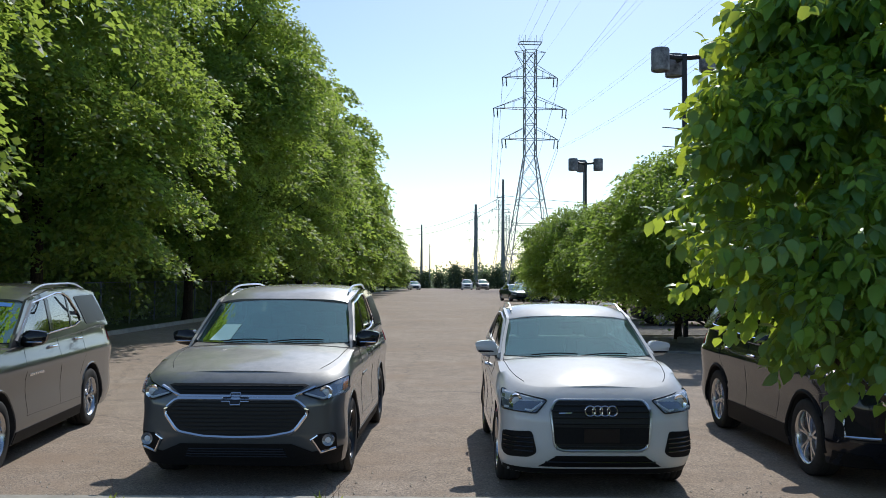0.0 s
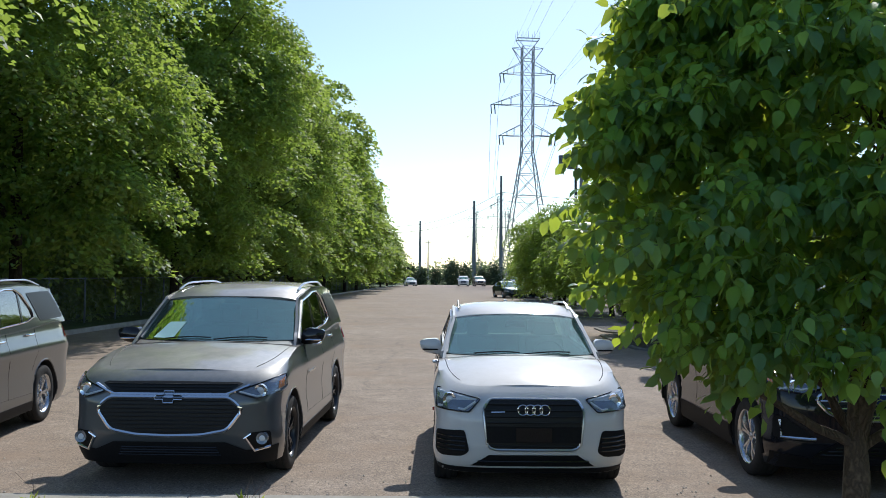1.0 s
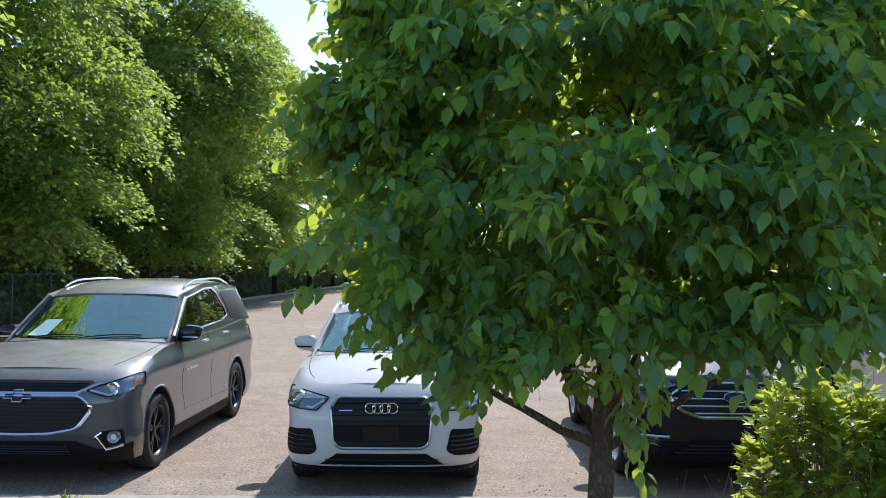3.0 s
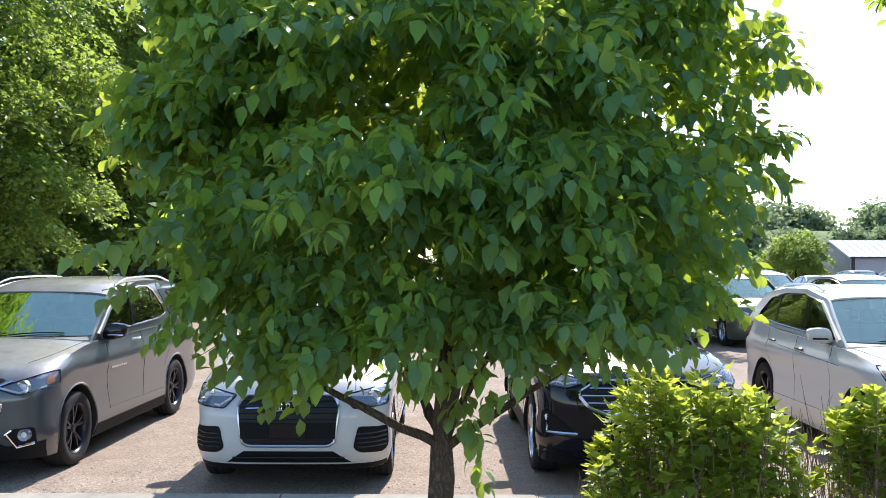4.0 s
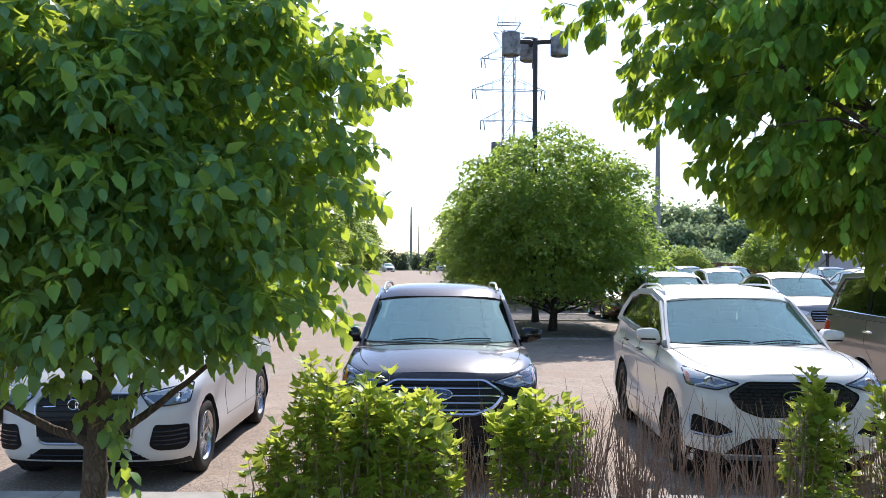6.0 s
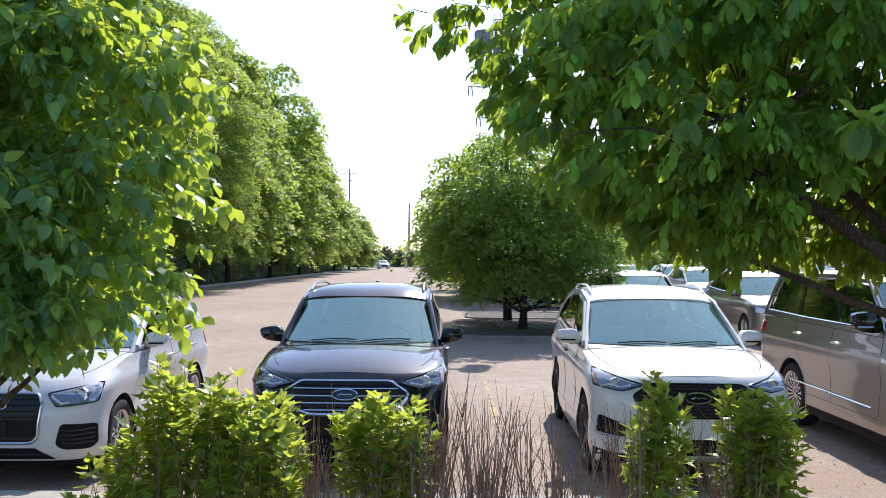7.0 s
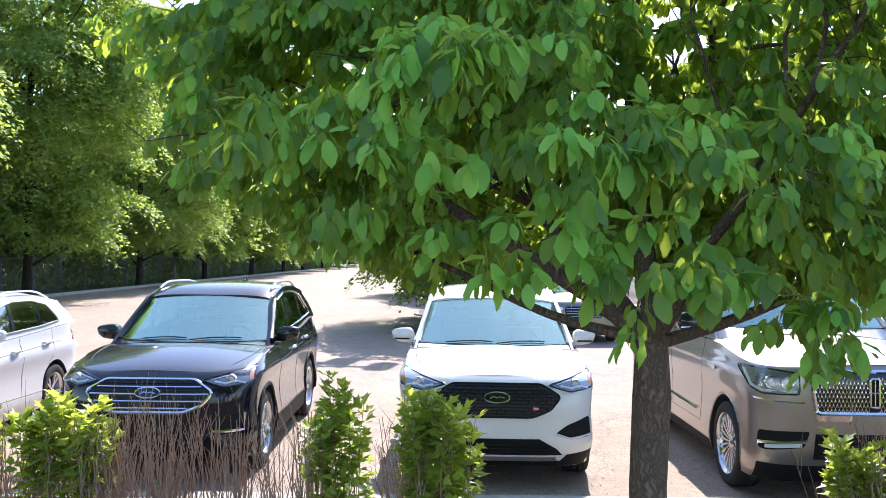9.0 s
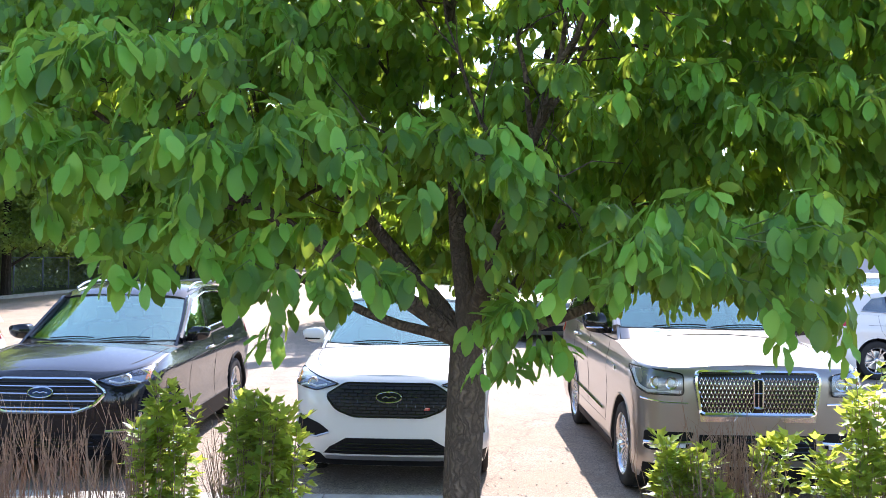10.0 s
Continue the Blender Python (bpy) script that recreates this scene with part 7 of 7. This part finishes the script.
suvs = [lot_car(SH_MID, MID_SIL, MID_DLO, [(2.55, 2.64), (3.55, 3.59)], (0.90, 3.75), 0.37, 0.42, p, lab, 2, 1.28, 1.70, 1.12) for p, lab in ((P_PEARL, "white SUV parked further back on the lot"), (P_SILVER, "silver SUV parked further back on the lot"), (P_BLACK, "black SUV parked further back on the lot"), (P_GREEN_SHADE, "pale SUV coloured olive-grey as in green-reflecting shade, parked further back on the lot"))]
placed = set()


def park(src, x, y, turn=0.0):
    if id(src) in placed:
        return copy_thing(src, pose(x, y, 0, 0, 0, turn))
    placed.add(id(src))
    src.matrix_basis = pose(x, y, 0, 0, 0, turn)
    return src


park(suvs[3], 10.9, 21.8)
park(sedans[0], 11.2, 30.4)
rs = random.Random(21)
for x in (14.2, 20.0, 22.9, 25.8, 28.8, 34.6):
    park(rs.choice([suvs[0], suvs[1], sedans[1], suvs[0]]), x + rs.uniform(-0.15, 0.15), 21.6 + rs.uniform(-0.3, 0.3), rs.uniform(-1.5, 1.5))
park(suvs[2], 17.2, 21.2, -4)
park(suvs[2], 13.0, 38.2, 90)
for x in (13.4, 16.2, 19.1, 22.0, 24.9, 27.9, 30.8, 33.7, 36.6):
    park(rs.choice(suvs + sedans[1:]), x, 39.0 + rs.uniform(-0.3, 0.3), 180 + rs.uniform(-1.5, 1.5)) if x > 19 else park(rs.choice([suvs[0], sedans[3]]), x, 34.0, 0)
for x in (14.0, 17.0, 19.8, 22.6, 25.6, 28.5, 31.4, 40.0):
    park(rs.choice([suvs[0], suvs[1], sedans[1], suvs[2]]), x, 52.0 + rs.uniform(-0.3, 0.3), rs.uniform(-1.5, 1.5))
park(sedans[2], 6.9, 76.0, 12)
park(sedans[2], 8.5, 74.0, 10)
park(sedans[1], -4.6, 150, 10)
park(suvs[0], 4.2, 152, 0)
park(suvs[1], 7.2, 153, 5)
park(suvs[0], 13.2, 148, 0)
for x in (13.0, 16.0, 19.0):
    park(rs.choice(suvs), x, 80, 0)
small_suv("suv", "white compact SUV parked across the lane beyond the large silver one", pose(19.8, 16.9, 0, 0, 0, 90), P_PEARL)

# loose grit along the kerb and between the parked cars
gr = np.random.default_rng(77)
n = 2600
gx = gr.uniform(-7.5, 15, n)
gy = KERB_Y + 0.03 + np.abs(gr.normal(size=n)) * 0.9
gz = np.zeros(n) + 0.004
stone = (np.array([(-0.5, -0.4, 0), (0.5, -0.45, 0), (0.4, 0.5, 0), (-0.45, 0.4, 0), (-0.2, -0.15, 0.5), (0.25, 0.1, 0.55)]), [(0, 1, 5, 4), (1, 2, 5), (2, 3, 4, 5), (3, 0, 4)])
me = scatter_mesh("grit", stone, np.stack([gx, gy, gz], 1), np.stack([gr.normal(size=n), gr.normal(size=n), np.zeros(n)], 1), np.tile(np.array([[0, 0, 1.0]]), (n, 1)), 0.006 + 0.016 * gr.random(n) ** 2, M_GRIT)
tagged(new("loose_grit", me), "loose pale grit along the kerb", "gravel", kind="stuff")


# ---- the hedge: dry upright stems with tufts of fresh leaves ----
def hedge_leaf_shape(l, w):
    """A three-lobed leaf, cupped a little."""
    v = np.array([(0, 0.42 * l, -0.05 * w), (0, 0, 0), (-0.30 * w, 0.16 * l, 0.06 * w), (-0.55 * w, 0.50 * l, 0.10 * w), (-0.21 * w, 0.58 * l, 0.02 * w), (0, l, -0.10 * l), (0.21 * w, 0.58 * l, 0.02 * w), (0.55 * w, 0.50 * l, 0.10 * w), (0.30 * w, 0.16 * l, 0.06 * w)])
    return v, [(0, 1 + i, 1 + (i + 1) % 8) for i in range(8)]


def stem_clump(x0, x1, seed, count, top, spread=0.10):
    """Bare stems that fan out from the ground, one mesh a clump."""
    r = np.random.default_rng(seed)
    root = thing("dry_hedge_clump", "clump of dry upright brown hedge stems", "hedge", "hedge stems")
    cx = (x0 + x1) / 2
    root.location = (cx, 5.05, 0.10)
    knots = r.uniform(x0, x1, max(2, int((x1 - x0) / 0.17))) - cx
    for knot in knots:
        bm = bmesh.new()
        for i in range(max(3, int(count / len(knots) * r.uniform(0.6, 1.4)))):
            off = r.normal() * 0.026
            x = knot + off
            y = r.normal() * spread
            lean = r.normal() * 0.05 + off * 3.2
            h = top * (0.55 + 0.5 * r.random())
            p0 = Vector((x, y, 0))
            p1 = Vector((x + lean * 0.35, y + r.normal() * 0.03, h * 0.5))
            p2 = Vector((x + lean + r.normal() * 0.02, y + r.normal() * 0.07, h))
            rr = 0.0024 + 0.0032 * r.random()
            tube(bm, [p0, p1, p2], [rr * 1.3, rr, rr * 0.4], 4, False)
            for _ in range(int(r.integers(1, 4))):
                a = p1.lerp(p2, 0.4 + 0.5 * r.random())
                b = a + Vector((r.normal() * 0.06, r.normal() * 0.05, 0.10 + 0.2 * r.random()))
                tube(bm, [a, b], [rr * 0.6, rr * 0.25], 3, False)
        tagged(part("stem_tuft", bm, M_TWIG, root), kind="stuff")
    return root


def leafy_bush(x0, x1, z0, z1, depth, seed, tufts, mat, leaves=44):
    """Upright shoots of uneven height, bare at the foot and leafy above."""
    r = np.random.default_rng(seed)
    root = thing("hedge_bush", "leafy hedge bush of bright yellow-green new leaves", "bush", "hedge bushes")
    cx = (x0 + x1) / 2
    root.location = (cx, 5.0, 0.10)
    hx = (x1 - x0) / 2
    count = max(5, tufts // 6)
    bm = bmesh.new()
    P, Y, U = [], [], []
    for i in range(count):
        u = -1 + 2 * (i + r.random()) / count
        x, y = u * hx * 0.93, r.normal() * depth * 0.5
        h = (z1 - 0.10) * (0.92 + 0.40 * noise.noise(Vector((u * hx * 5 + seed, 0.3, 0.1))) + 0.16 * r.random() - 0.10 * abs(u) ** 3 - 0.12 * min(1.0, abs(y) / depth))
        pts = [Vector((x * 0.7, y * 0.5, 0)), Vector((x * 0.9, y * 0.9, h * 0.5)), Vector((x + r.normal() * 0.035, y + r.normal() * 0.03, h))]
        tube(bm, pts, [0.0045, 0.0035, 0.0015], 4, False)
        t0 = max(0.15, (z0 - 0.10) / h - 0.12 * r.random())
        t = t0 + (1 - t0) * np.sqrt(r.random(leaves))
        a = np.arange(leaves) * 2.4 + r.random() * 6.28
        side = np.stack([np.cos(a), np.sin(a), np.zeros(leaves)], 1)
        p = np.where(t[:, None] < 0.5, np.array(pts[0]) + (np.array(pts[1]) - np.array(pts[0])) * (t * 2)[:, None], np.array(pts[1]) + (np.array(pts[2]) - np.array(pts[1])) * (t * 2 - 1)[:, None])
        away = (0.02 + 0.09 * r.random(leaves) * (1.05 - t))[:, None]
        P.append(p + side * away)
        Y.append(side + np.stack([np.zeros(leaves), np.zeros(leaves), -0.25 + 1.3 * t**6], 1) + r.normal(size=(leaves, 3)) * 0.25)
        U.append(np.array([0, 0, 1.0]) - side * 0.35 * t[:, None] + r.normal(size=(leaves, 3)) * 0.4)
    tagged(part("stem", bm, M_TWIG, root), kind="stuff")
    P, Y, U = np.concatenate(P), np.concatenate(Y), np.concatenate(U)
    c = new("foliage", scatter_mesh("foliage", hedge_leaf_shape(0.080, 0.066), P, Y, U, 0.5 + 0.75 * r.random(len(P)), mat))
    c.parent = root
    tagged(c, kind="stuff")
    return root


leafy_bush(3.62, 4.78, 0.35, 1.49, 0.34, 301, 620, M_LEAF_C)
leafy_bush(4.96, 5.46, 0.75, 1.43, 0.22, 302, 170, M_LEAF_C)
leafy_bush(6.64, 6.96, 0.50, 1.46, 0.14, 303, 130, M_LEAF_C)
leafy_bush(7.18, 7.58, 0.35, 1.50, 0.20, 304, 240, M_LEAF_C)
leafy_bush(9.66, 10.02, 0.55, 1.32, 0.14, 305, 110, M_LEAF_C)
leafy_bush(10.22, 10.42, 0.85, 1.28, 0.08, 306, 30, M_LEAF_C)
leafy_bush(10.58, 11.4, 0.40, 1.44, 0.26, 307, 330, M_LEAF_C)
leafy_bush(12.2, 13.2, 0.40, 1.45, 0.26, 308, 200, M_LEAF_C)
rs = random.Random(31)
for i, (x0, x1, n, top) in enumerate(((3.75, 4.8, 70, 0.95), (4.75, 5.5, 110, 1.10), (5.35, 5.85, 110, 1.20), (5.85, 6.05, 26, 1.18), (6.10, 6.38, 34, 1.15), (6.42, 6.62, 26, 1.10), (6.62, 7.2, 80, 1.16), (7.15, 7.65, 60, 1.0), (9.75, 10.0, 30, 0.9), (9.98, 10.65, 150, 1.08), (10.6, 11.3, 60, 0.9), (3.60, 3.80, 16, 0.8), (11.3, 12.3, 120, 1.1))):
    stem_clump(x0, x1, 400 + i, int(n * 1.1), top)

# weeds by the kerb
def weed(x, y, seed):
    r = np.random.default_rng(seed)
    root = thing("weed", "thin green weed growing behind the kerb", "weed", "weeds")
    root.location = (x, y, 0.12)
    bm = bmesh.new()
    for i in range(3):
        tube(bm, [(0.01 * i, 0, 0), (0.02 * i + r.normal() * 0.02, 0, 0.12), (r.normal() * 0.06, 0, 0.22 + 0.1 * r.random())], [0.003, 0.002, 0.001], 4, False)
    part("stalk", bm, M_TWIG, root)
    n = 14
    pos = np.stack([r.normal(size=n) * 0.03, r.normal(size=n) * 0.03, r.random(n) * 0.1], 1)
    c = new("blades", scatter_mesh("blades", simple_leaf(0.09, 0.02), pos, np.stack([r.normal(size=n), r.normal(size=n), 0.8 + r.random(n)], 1), r.normal(size=(n, 3)), 0.5 + r.random(n), M_LEAF_C))
    c.parent = root


weed(-0.95, 7.0, 1)
weed(-0.85, 6.95, 2)
weed(-2.6, 7.0, 3)
